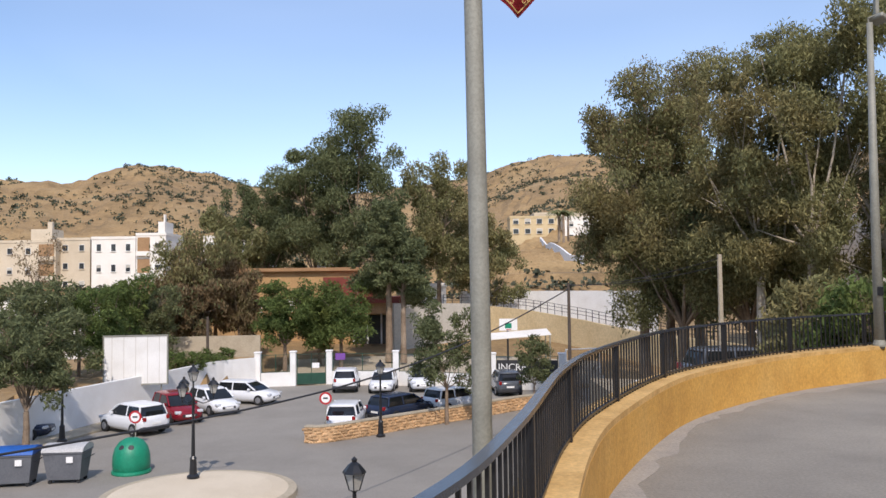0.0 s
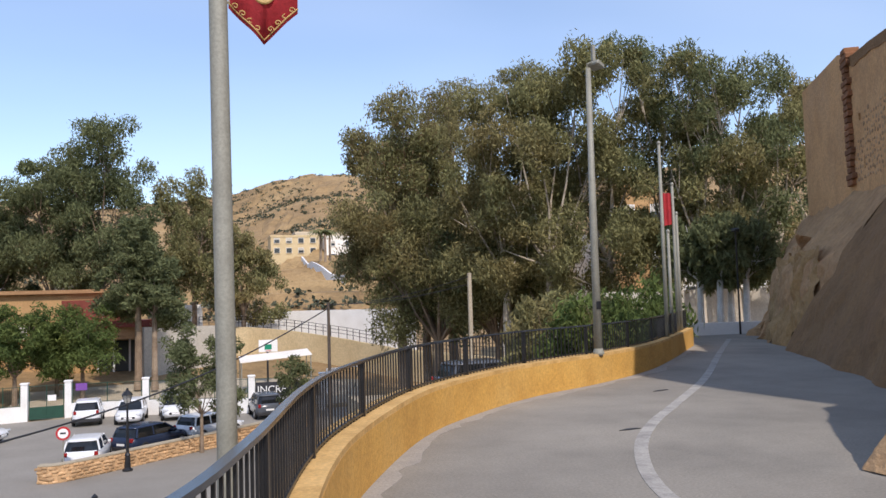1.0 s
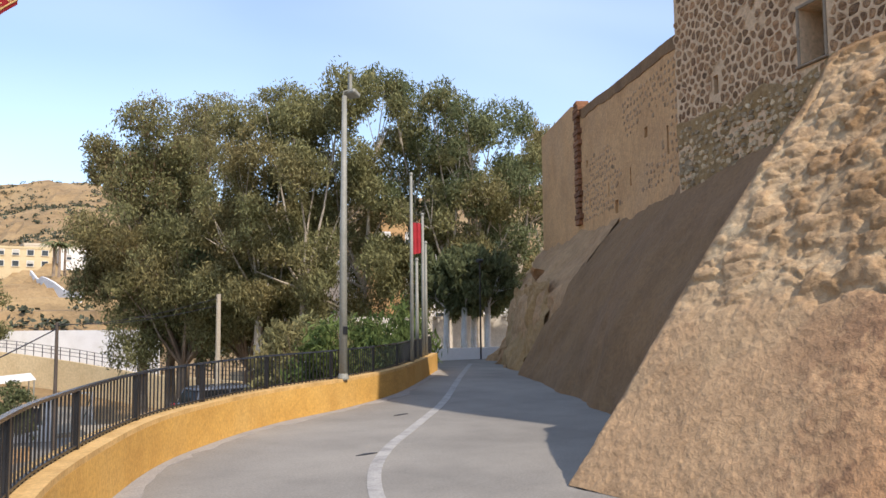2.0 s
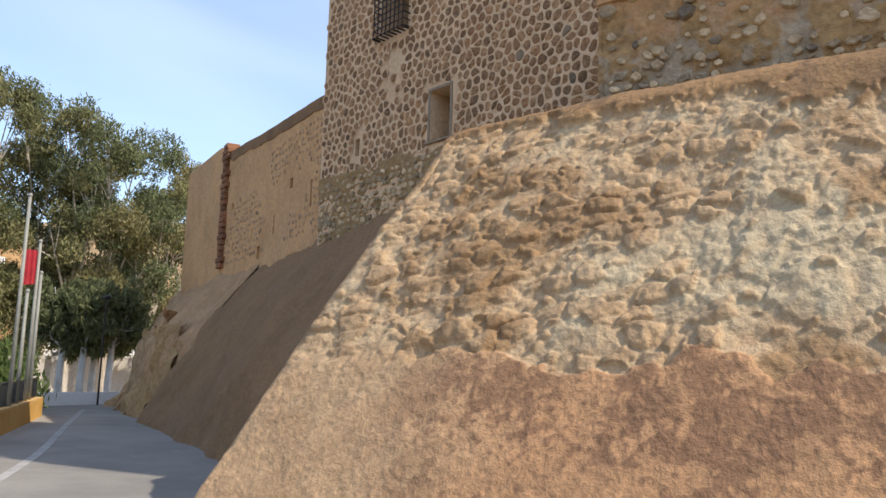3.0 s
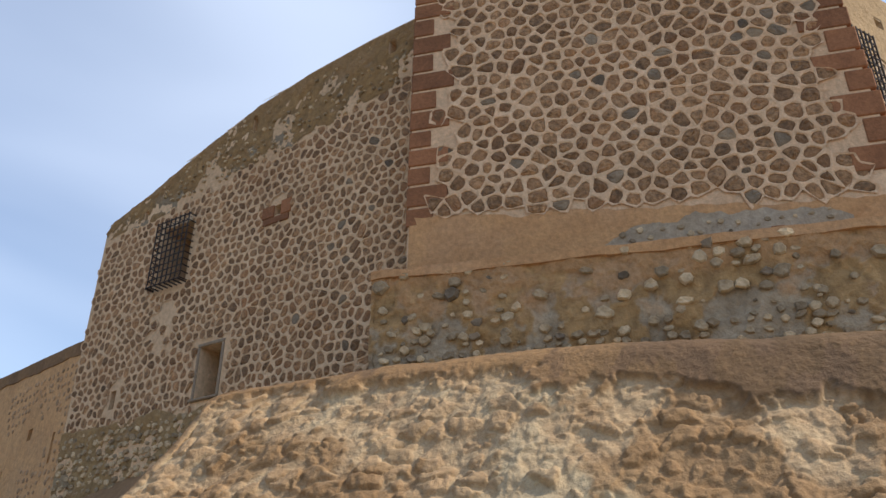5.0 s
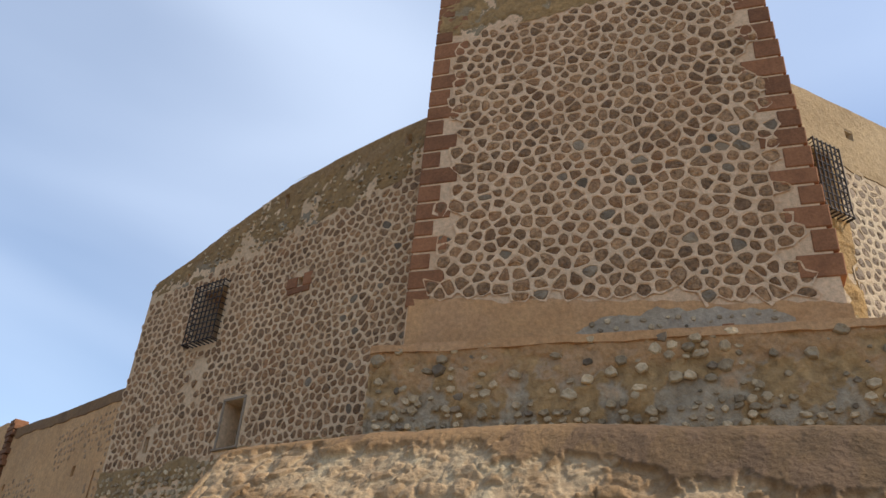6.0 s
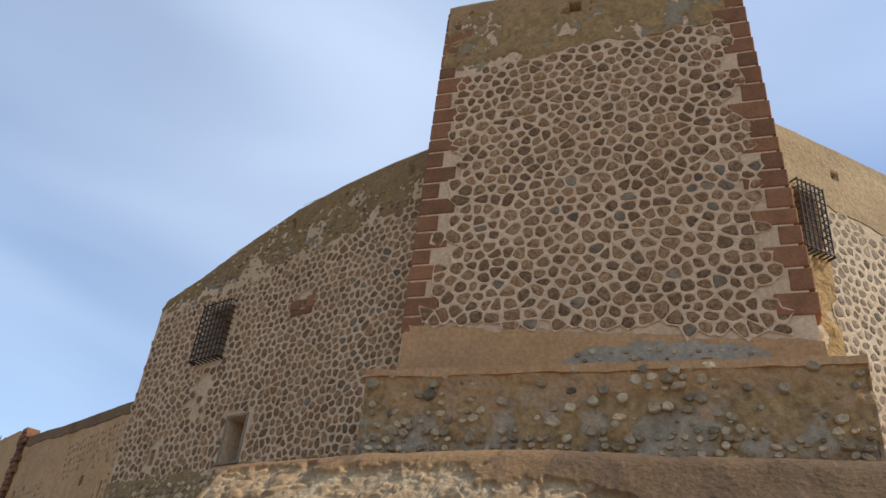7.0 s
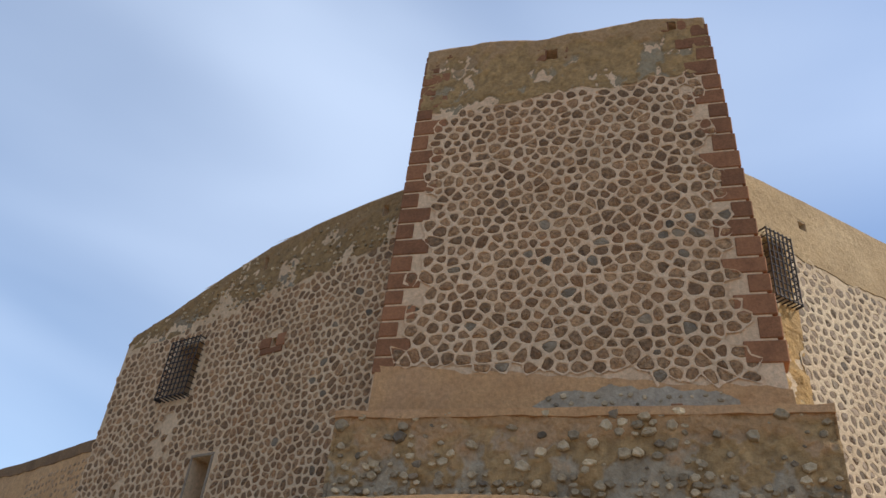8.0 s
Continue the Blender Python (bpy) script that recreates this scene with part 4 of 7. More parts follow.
# the plinth: worn olive plaster, grey mortar and bare stones
PL = on_wall((PX, TA[1] + (0.34 if left_is_zero else -0.35)), (PX, TB[1] + (-0.35 if left_is_zero else 0.34)))
pl_len = tl + 0.69
M["pale_rubble"] = mat("pale_rubble", rgb("bda785"), rgb("7d6b52"), 6, 0.9, 0.6, 22, vary=0.42, random_by="object")
M["pale_rubbles"] = mat("pale_rubbles", rgb("bda785"), rgb("7d6b52"), 6, 0.9, 0.6, 22, vary=0.45, random_by="island")
relief("plinth_face", PL, pl_len, 4.3, lambda s: STEP + 0.03 * fractal(s * 1.3, 1.0), tower, "olive plaster worn through to grey mortar", 811, ("ac8b5e", "a8987f", "bb9064"))
for end, sgn in ((TY1 + 0.30, 1), (TY0 - 0.31, -1)):
    a, b = ((TX + 3.0, end), (PX, end)) if sgn > 0 else ((PX, end), (TX + 3.0, end))
    relief("plinth_side", on_wall(a, b), 3.28, 4.3, lambda s: STEP + 0.02, tower, "worn plaster side of the stepped base", 841 + sgn, ("ac8b5e", "a8987f", "bb9064"))
rub = scatter(0.05, pl_len - 0.05, 4.62, 5.3, 0.16, 0.105, 41, lambda s, z: z < 5.05 + 0.3 * fractal(s * 0.9, 5.0) + 0.05 * rng.random() and rng.random() < 0.8, (0.55, 1.45))
rub += scatter(0.1, pl_len - 0.1, 5.2, 5.9, 0.21, 0.14, 43, lambda s, z: rng.random() < 0.42 + 0.5 * fractal(s, 2.0), (0.35, 1.5))
lay_stones(tower, PL, rub, "rubble_stone", "pale_rubble", "cobble_grey", "pale_rubbles", 51, 290, 0.075)
patch_stones = scatter(pt0 + 0.25, pt1 - 0.2, STEP + 0.1, STEP + 0.36, 0.16, 0.1, 47, lambda s, z: rng.random() < 0.75, (0.4, 0.95))
lay_stones(tower, TW @ Matrix.Translation((0, 0, 0.04)), patch_stones, "patch_stone", "pale_rubble", "cobble_grey", "pale_rubbles", 53, 60, 0.04)
band(tower, PL, ragged(0.0, pl_len, STEP - 0.10, 0.04, 0.1), lambda s: STEP + 0.02 + 0.02 * fractal(s * 3, 1.0), "ledge_edge", "pink_plaster", "worn plaster edge of the step", thick=0.04)

# the tower narrows towards its top
TOP_Y = (2.17, -3.23)


def narrowed(y, z):
    k = max(0.0, (z - STEP) / (TOP - STEP))
    a, b = TY1 + (TOP_Y[0] - TY1) * k, TY0 + (TOP_Y[1] - TY0) * k
    return b + (y - TY0) * (a - b) / (TY1 - TY0)


for ob in tower.children:
    if ob.name.split(".")[0] in ("plinth", "plinth_face", "plinth_side", "rubble_stone", "rubble_stones", "ledge_edge"):
        continue
    if ob.matrix_basis == Matrix.Identity(4):
        for v in ob.data.vertices:
            v.co.y = narrowed(v.co.y, v.co.z)
    else:
        at = (ob.matrix_basis @ ob.data.vertices[0].co) if ob.name.startswith("hole_stone") else ob.matrix_basis.translation
        ob.matrix_basis = Matrix.Translation((0, narrowed(at.y, at.z) - at.y, 0)) @ ob.matrix_basis

# the wing
wtop = lambda s: float(np.interp(s, [p[0] for p in wprof], [p[1] for p in wprof]))
w_left = abs(WA[1] - 9.36) < 0.1
wl_at = (lambda s: s) if w_left else (lambda s: wl - s)
wband = lambda s: 8.75 + 0.13 * wl_at(s) + 0.12 * fractal(s * 0.9, 12.0)
clear = lambda s, z: not any(h[0] - 0.13 < s < h[1] + 0.13 and h[2] - 0.13 < z < h[3] + 0.13 for h in w_holes)
spots = packed(0.06, wl - 0.06, 5.05, 10.0, 0.165, 0.150, 61, lambda s, z: z < wband(s) - 0.05 and clear(s, z) and not (1.9 < wl_at(s) < 2.5 and 6.2 < z < 7.35 and rng.random() < 0.7))
spots.sort(key=lambda a: a[0][1] * 0.3 - wl_at(a[0][0]))
lay_packed(wing, WW, spots, "stone", "cobble", "cobble_grey", "cobbles", "wing_mortar", 71, 300, 0.022, 0.024, 0.009)
small = scatter(0.1, wl - 0.1, 3.9, 5.05, 0.17, 0.13, 81, clear, (0.7, 1.1)) + scatter(0.2, wl - 0.2, 9.2, 10.7, 0.16, 0.12, 83, lambda s, z: wband(s) < z < wtop(s) - 0.08 and rng.random() < 0.75 - 0.5 * (z - wband(s)) and clear(s, z), (0.5, 0.8))
lay_stones(wing, WW, small, "rubble_stone", "cobble_grey", "cobble", "pale_rubbles", 91, 0, 0.05)
relief("plaster_top", WW @ Matrix.Translation((0, 0, 0.018)), wl - 0.06, lambda s: wband(s) + 0.10 * fractal(s * 1.3, 5.0), lambda s: wtop(s) - 0.01, wing, "weathered earth plaster under the wall's top", 881, ("97794f", "857a66", "9c7c54"), 0.016, 0.03, w_holes, 0.03, 0.6)
relief("plaster_foot", WW @ Matrix.Translation((0, 0, 0.018)), wl - 0.06, 3.7, lambda s: 5.12 + 0.14 * fractal(s * 1.1, 8.0), wing, "rough grey render at the wall's foot", 891, ("9b8158", "8d8068", "a1845a"), 0.03, 0.03, w_holes, 0.03, 0.5)


def frame_of(parent, m, h, w, material, name, depth=0.06, sill=True):
    """Dressed blocks round an opening."""
    s0, s1, z0, z1, _ = h
    for n2, (a0, b0_, a1, b1) in (("jamb", (s0 - w, z0, s0 - 0.004, z1)), ("jamb", (s1 + 0.004, z0, s1 + w, z1)), ("lintel", (s0 - w, z1 + 0.004, s1 + w, z1 + w)), ("sill", (s0 - w * 1.2, z0 - w * 0.7, s1 + w * 1.2, z0 - 0.004))):
        if n2 == "sill" and not sill:
            continue
        ob = part(n2, Shape().box(a0, b0_, -0.2, a1, b1, 0.02 if n2 != "sill" else depth, None, 0.01), material, parent)
        ob.matrix_basis = m


def grille(m, h, out, cols, rows, label):
    """A cage of flat iron bars before a window."""
    s0, s1, z0, z1, _ = h
    g = thing("window_grille", label, "grille", kind="structure")
    z0, z1, s0, s1 = z0 - 0.06, z1 + 0.06, s0 - 0.04, s1 + 0.04
    for k in range(cols):
        s = s0 + (s1 - s0) * k / (cols - 1)
        path = [(s, z1, -0.05), (s, z1, out), (s, z0 + 0.1, out), (s, z0, out * 1.15), (s, z0, -0.05)]
        part("upright_bar", Shape().tube([m @ Vector(p) for p in path], 0.014, 6), "rust", g)
    for k in range(rows):
        z = z0 + 0.03 + (z1 - z0 - 0.06) * k / (rows - 1)
        path = [(s0 - 0.01, z, -0.05), (s0 - 0.01, z, out), (s1 + 0.01, z, out), (s1 + 0.01, z, -0.05)]
        part("cross_bar", Shape().tube([m @ Vector(p) for p in path], 0.012, 6), "rust", g)


M["grey_stone"] = mat("grey_dressed_stone", rgb("94846f"), rgb("786a58"), 4, 0.9, 0.4, 22)
frame_of(wing, WW, w_holes[0], 0.06, "grey_stone", "jamb")
grille(WW, w_holes[1], 0.16, 8, 11, "rusty iron cage before a window of the long wall")
grille(RW, r_holes[0], 0.16, 7, 10, "rusty iron cage before a window of the sunlit wall")
# near-black sheets added at the back of the openings as their inner darkness
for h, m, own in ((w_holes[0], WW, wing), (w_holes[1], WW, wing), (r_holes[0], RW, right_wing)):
    ob = part("shutter", Shape().box(h[0] + 0.01, h[2] + 0.01, -h[4] + 0.01, h[1] - 0.01, h[3] - 0.01, -h[4] + 0.06), "dark", own, "near-black sheet standing for the unlit depth of the opening")
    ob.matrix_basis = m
for x0, x1, z0, z1 in ((-0.34, -0.075, -0.12, 0.10), (0.075, 0.30, -0.12, 0.14), (-0.30, 0.26, -0.25, -0.125)):
    h = w_holes[3]
    ob = part("niche_stone", Shape().box((h[0] + h[1]) / 2 + x0, (h[2] + h[3]) / 2 + z0, -0.1, (h[0] + h[1]) / 2 + x1, (h[2] + h[3]) / 2 + z1, 0.03, None, 0.012), "quoin", wing)
    ob.matrix_basis = WW

# the sunlit wall
rtop = lambda s: float(np.interp(s, [p[0] for p in rprof], [p[1] for p in rprof]))
r_clear = lambda s, z: not any(h[0] - 0.13 < s < h[1] + 0.13 and h[2] - 0.13 < z < h[3] + 0.13 for h in r_holes)
rband = lambda s: 9.45 + 0.10 * fractal(s, 3.0)
r_near = (lambda s: s) if abs(RA[1] + 3.5) < 0.1 else (lambda s: rl - s)
spots = packed(0.1, rl, 4.6, 9.6, 0.2, 0.165, 101, lambda s, z: z < rband(s) and r_clear(s, z) and r_near(s) > 0.95)
spots.sort(key=lambda a: r_near(a[0][0]))
M["pale_cobble"] = mat("pale_cobble", rgb("8f7c66"), rgb("715f4c"), 6, 0.85, 0.5, 30, vary=0.35, random_by="object")
M["pale_cobbles"] = mat("pale_cobbles", rgb("8f7c66"), rgb("715f4c"), 6, 0.85, 0.5, 30, vary=0.4, random_by="island")
lay_packed(right_wing, RW, spots, "stone", "pale_cobble", "cobble_grey", "pale_cobbles", "mortar_right", 111, 250, 0.02, 0.022, 0.024)
M["sunny_plaster"] = mat("sunny_plaster", rgb("a98f68"), rgb("8d7450"), 1.2, 0.95, 0.6, 12, light=rgb("b8a07a"), lscale=0.5)
relief("plaster_edge", RW @ Matrix.Translation((0, 0, 0.012)), 0.98, 4.6, lambda s: rband(s) + 0.1, right_wing, "ochre plaster beside the tower", 901, ("ad8a55", "ab9367", "b3905c"), 0.02, 0.025, r_holes, 0.0 if r_near(0.0) < 0.1 else rl - 0.98, 0.3)
band(right_wing, RW, ragged(0.02, rl - 0.02, lambda s: rband(s) + 0.08, 0.08, 0.05, 15.0), lambda s: rtop(s) - 0.01, "plaster_top", "sunny_plaster", "plaster under the wall's top", r_holes)

# the far wall: rubble patches and the brick corner
ftop = lambda s: float(np.interp(s, [p[0] for p in fprof], [p[1] for p in fprof]))
f_clear = lambda s, z: not any(h[0] - 0.1 < s < h[1] + 0.1 and h[2] - 0.1 < z < h[3] + 0.1 for h in f_holes)
M["tan_rubble"] = mat("tan_rubble", rgb("b39472"), rgb("92734f"), 5, 0.9, 0.5, 25, vary=0.3, random_by="island")
spots = scatter(0.1, fl - 0.1, 4.4, 6.8, 0.22, 0.17, 121, lambda s, z: f_clear(s, z) and fractal(s * 0.35, z * 0.5, 2.0, 3) > -0.05, (0.55, 0.9))
lay_stones(far_wall, FW, spots, "rubble_stone", "cobble", None, "tan_rubble", 131, 0, 0.016)
band(far_wall, FW, ragged(0.02, fl - 0.02, lambda s: ftop(s) - 0.28, 0.06, 0.15, 25.0), ftop, "wall_cap", "dark_batter", "dark weathered cap", thick=0.02)
bricks = {}
rs = random.Random(3)
z = 4.3
f17 = Vector((17.62, 17.62, 0))
while z < 8.05:
    w = rs.choice((0.5, 0.7)) if rs.random() < 0.5 else rs.choice((0.34, 0.42))
    if w not in bricks:
        bricks[w] = Shape().box(-w * 0.55, -0.3, 0.012, w * 0.45, 0.10, 0.165, None, 0.015).mesh("brick", "brick")
    ob = new("brick", bricks[w])
    ob.parent = far_wall
    ob.matrix_basis = Matrix.Translation((17.40, 17.42, z)) @ Matrix.Rotation(math.atan2(fu.y, fu.x), 4, "Z") @ Matrix.Rotation(math.pi if fn.dot(Matrix.Rotation(math.atan2(fu.y, fu.x), 3, "Z") @ Vector((0, 1, 0))) < 0 else 0, 4, "Z")
    z += 0.175


# ---- railing on the yellow wall ----
def build_railing():
    start = next(i for i, p in enumerate(WALL_LINE) if p.y > -1.4)
    line = WALL_LINE[start:]
    rail = thing("railing", "black iron railing with upright bars on the yellow wall", "railing", kind="structure")
    d = np.concatenate([[0], np.cumsum([(line[i + 1] - line[i]).length for i in range(len(line) - 1)])])
    A = np.array([tuple(p) for p in line])
    at = lambda s: Vector([float(np.interp(s, d, A[:, k])) for k in range(3)])
    top = Shape()
    ribbon(top, side(line, -0.024), side(line, 0.024), 0.99, 1.015)
    part("handrail", top, "rail", rail, "worn dark handrail")
    low = Shape()
    ribbon(low, side(line, -0.014), side(line, 0.014), 0.53, 0.55)
    part("lower_rail", low, "iron", rail)
    bar = Shape().box(-0.007, -0.007, 0.512, 0.007, 0.007, 0.99).mesh("bar", "iron")
    post = Shape().box(-0.023, -0.023, 0.505, 0.023, 0.023, 0.99, None, 0.004).mesh("post", "iron")
    first = float(np.interp(2.36, A[:, 0], d))
    s, k = first % 0.105, 0
    step = 0.105
    posts = set(np.round(np.arange(first % 1.87, d[-1], 1.87), 3))
    while s < d[-1]:
        p, q = at(s), at(min(s + 0.05, d[-1]))
        t = math.atan2(q.y - p.y, q.x - p.x) if (q - p).length > 1e-4 else 0
        ob = new("bar", bar)
        ob.parent = rail
        ob.matrix_basis = Matrix.Translation(p) @ Matrix.Rotation(t, 4, "Z")
        s += step
    for s in sorted(posts):
        p, q = at(s), at(min(s + 0.05, d[-1]))
        ob = new("post", post)
        ob.parent = rail
        ob.matrix_basis = Matrix.Translation(p) @ Matrix.Rotation(math.atan2(q.y - p.y, q.x - p.x), 4, "Z")


build_railing()
M["red_cloth"] = mat("red_cloth", rgb("b52f36"), rgb("8a1f27"), 5, 0.8, 0.2, 30)
M["gold"] = mat("gold_thread", rgb("c9a86a"), rgb("a07f45"), 12, 0.6, 0.2, 60)


def banner_pole():
    p = thing("banner_pole", "tall grey steel pole with a red banner", "pole", (0.28, 6.0, 0.12))
    part("shaft", Shape().tube([(0, 0, LOW), (0, 0, 1.0), (-0.03, 0, 4.0), (-0.05, 0, 8.4)], [0.08, 0.075, 0.069, 0.06], 16), "steel", p, smooth=True)
    part("arm", Shape().tube([(0, 0, 4.75), (0.52, 0, 4.75)], 0.012, 8), "steel", p)
    part("arm", Shape().tube([(0, 0, 3.75), (0.03, 0, 3.75), (0.06, 0, 3.76)], 0.012, 8), "steel", p)
    cloth = Shape()
    cols, low = 13, []
    for k in range(cols):
        x = 0.05 + 0.53 * k / (cols - 1)
        f = abs((k / (cols - 1)) - 0.5) * 2
        low.append((x, 0.02 * math.sin(k * 1.1), 3.44 + 0.27 * f ** 0.95))
    v = [(x, y, z) for x, y, z in low] + [(x, y * 0.6, 4.2) for x, y, z in low] + [(x, 0.0, 4.74) for x, y, z in low]
    q = [(r * cols + k, r * cols + k + 1, (r + 1) * cols + k + 1, (r + 1) * cols + k) for r in range(2) for k in range(cols - 1)]
    v2 = [(x, y + 0.006, z) for x, y, z in v]
    n = len(v)
    cloth.add(v + v2, q + [tuple(i + n for i in reversed(f)) for f in q] + [(k, k + 1, n + k + 1, n + k) for k in range(cols - 1)])
    c = part("banner", cloth, "red_cloth", p, "red banner with gold scrolls, pointed below", True)
    # gold border and scrolls
    edge = [(x, y - 0.006, z + 0.035) for x, y, z in low]
    part("border", Shape().tube(edge, 0.006, 5), "gold", c)
    for sx in (-1, 1):
        for j in range(4):
            cx, cz, r = 0.315 + sx * (0.05 + 0.055 * j), 3.56 + 0.055 * j, 0.026
            path = [(cx + r * (1 - a / 9) * math.cos(a * 0.9) * sx, -0.012, cz + r * (1 - a / 9) * math.sin(a * 0.9)) for a in np.linspace(0, 7.5, 14)]
            part("scroll", Shape().tube(path, 0.005, 5), "gold", c)
    part("crest", Shape().lathe([(0.0, -0.008), (0.075, -0.008), (0.085, 0.0), (0.075, 0.008), (0.0, 0.008)], n=18), "gold", c).matrix_basis = pose(0.315, -0.014, 3.84, 90)


banner_pole()


def light_pole():
    p = thing("floodlight_pole", "grey steel pole with a floodlight at its top", "street light", (6.72, 12.36, 0))
    part("shaft", Shape().tube([(0, 0, 0.47), (0, 0, 3), (0.02, 0, 5.55)], [0.075, 0.065, 0.045], 14), "steel", p, smooth=True)
    part("base", Shape().lathe([(0.1, 0.5), (0.1, 0.53), (0.075, 0.6)], n=14), "steel", p)
    part("arm", Shape().tube([(0.0, 0, 5.5), (0.0, 0, 5.62), (0.12, -0.1, 5.66)], 0.022, 8), "steel", p)
    part("floodlight", Shape().box(-0.04, -0.13, -0.04, 0.16, 0.13, 0.05, pose(0.10, -0.06, 5.62, 0, 25, 20), 0.02), "steel", p)
    part("camera_box", Shape().box(-0.03, -0.04, -0.1, 0.03, 0.04, 0.18, pose(0.12, -0.02, 5.78), 0.01), "steel", p)
    part("junction_box", Shape().box(-0.04, -0.1, 1.28, 0.04, -0.05, 1.42, None, 0.01), "iron", p)


light_pole()


def flagpoles():
    for i, (x, y, h) in enumerate(((10.45, 16.05, 5.0), (11.2, 17.0, 3.0), (11.9, 17.8, 4.3), (12.35, 18.35, 3.6))):
        p = thing("flagpole", "slim white flagpole on the yellow wall" if i != 2 else "slim white flagpole with a furled red banner", "flagpole", (x, y, 0), group="flagpoles by the road")
        part("shaft", Shape().tube([(0, 0, 0.47), (0, 0, h)], [0.05, 0.035], 10), "steel", p, smooth=True)
        part("finial", Shape().lathe([(0.0, -0.02), (0.04, 0.0), (0.05, 0.04), (0.03, 0.08), (0.0, 0.09)], (0, 0, h), 10), "steel", p)
        if i == 2:
            f = Shape()
            n = 12
            pts = [(-0.05 - 0.34 * k / (n - 1), 0.07 * math.sin(k * 1.5)) for k in range(n)]
            v = [(a, b + d, z) for d in (0, 0.01) for z in (3.3, 4.1) for a, b in pts]
            v = [(a, b, z - (0.18 * (-a) if z < 3.7 else 0)) for a, b, z in v]
            q = [(k, k + 1, n + k + 1, n + k) for k in range(n - 1)]
            f.add(v, q + [tuple(i + 2 * n for i in reversed(t)) for t in q])
            part("banner", f, "red_cloth", p, "red banner with a dark crest", True)


flagpoles()


# ---- trees ----
def leaves(n, centres, radii, size, seed, droop=0.0, thin=0.3):
    """Quads scattered in clumps: centres (k,3), radii (k,3)."""
    rs = np.random.RandomState(seed)
    w = np.prod(radii, axis=1) ** (2 / 3)
    who = rs.choice(len(centres), n, p=w / w.sum())
    d = rs.normal(size=(n, 3))
    d /= np.linalg.norm(d, axis=1, keepdims=True)
    r = rs.uniform(0.35, 1.0, (n, 1)) ** 0.6 * (1 + 0.18 * rs.normal(size=(n, 1)))
    c = centres[who] + d * r * radii[who]
    a = rs.normal(size=(n, 3))
    a[:, 2] -= droop * 2.2
    a /= np.linalg.norm(a, axis=1, keepdims=True)
    b = np.cross(a, rs.normal(size=(n, 3)))
    b /= np.linalg.norm(b, axis=1, keepdims=True)
    L = size * rs.uniform(0.6, 1.3, (n, 1))
    a, b = a * L * 0.5, b * L * thin * 0.5
    V = np.stack([c - a, c + b, c + a, c - b], 1).reshape(-1, 3)
    return V


def leaf_mesh(name, V, material):
    n = len(V) // 4
    me = bpy.data.meshes.new(name)
    me.vertices.add(len(V))
    me.vertices.foreach_set("co", V.ravel())
    me.loops.add(4 * n)
    me.loops.foreach_set("vertex_index", np.arange(4 * n))
    me.polygons.add(n)
    me.polygons.foreach_set("loop_start", np.arange(0, 4 * n, 4))
    me.update(calc_edges=True)
    me.materials.append(M[material])
    return me


def tree(name, at, height, blobs, leaf, count, size, seed, label, category="tree", trunk=0.3, bark="bark", droop=0.5, group="", lean=0.0, dry=None, fork=0.3, clumps=9):
    """A tree with tapered trunk, limbs to each mass of leaves and a crown of small leaves.
    blobs: (x, y, z, radius across, radius up) as shares of the height."""
    rs = random.Random(seed)
    t = thing(name, label, category, at, rs.uniform(0, 360) if lean == 0 and len(blobs) > 30 else 0, group)
    H = height
    wood = Shape()
    mid = (lean * H * fork, 0, H * fork)
    wood.tube([(0, 0, -0.4), (0.0, 0, 0.06 * H), (lean * H * fork * 0.6, 0.01 * H, H * fork * 0.6), mid], [trunk * 1.25, trunk, trunk * 0.85, trunk * 0.72], 9)
    cs, rr = [], []
    for x, y, z, r, rz in blobs:
        end = Vector((x * H, y * H, z * H))
        m = Vector(mid)
        k1 = m.lerp(end, 0.4) + Vector((rs.uniform(-1, 1), rs.uniform(-1, 1), 0.6)) * 0.03 * H
        wood.tube([m, k1, end + Vector((0, 0, rz * H * 0.5))], [trunk * 0.36, trunk * 0.2, trunk * 0.06], 6)
        for _ in range(clumps):
            d = Vector((rs.gauss(0, 1), rs.gauss(0, 1), rs.gauss(0, 1))).normalized()
            c = end + Vector((d.x * r * H, d.y * r * H, d.z * rz * H)) * rs.uniform(0.45, 0.95)
            q = rs.uniform(0.28, 0.52)
            cs.append(tuple(c))
            rr.append((q * r * H, q * r * H, q * rz * H * (1.0 + 0.5 * droop)))
            if rs.random() < 0.6:
                wood.tube([k1.lerp(end, 0.5), c], [trunk * 0.13, trunk * 0.04], 4, False)
    part("trunk", wood, bark, t)
    part("crown", leaf_mesh("crown", leaves(count, np.array(cs), np.array(rr), size, seed, droop), leaf), leaf, t)
    if dry:
        part("dry_leaves", leaf_mesh("dry_leaves", leaves(count // 6, np.array(cs), np.array(rr) * 1.04, size, seed + 5, droop), dry), dry, t, "browned leaves among the green")
    return t


def spot(px, d, yaw=0.0):
    """A place at bearing slope px (right of the way ahead, per metre) and d metres ahead, turned by yaw to the right."""
    a = math.atan(px) + radians(yaw)
    r = d / math.cos(math.atan(px))
    return r * math.sin(a), r * math.cos(a)


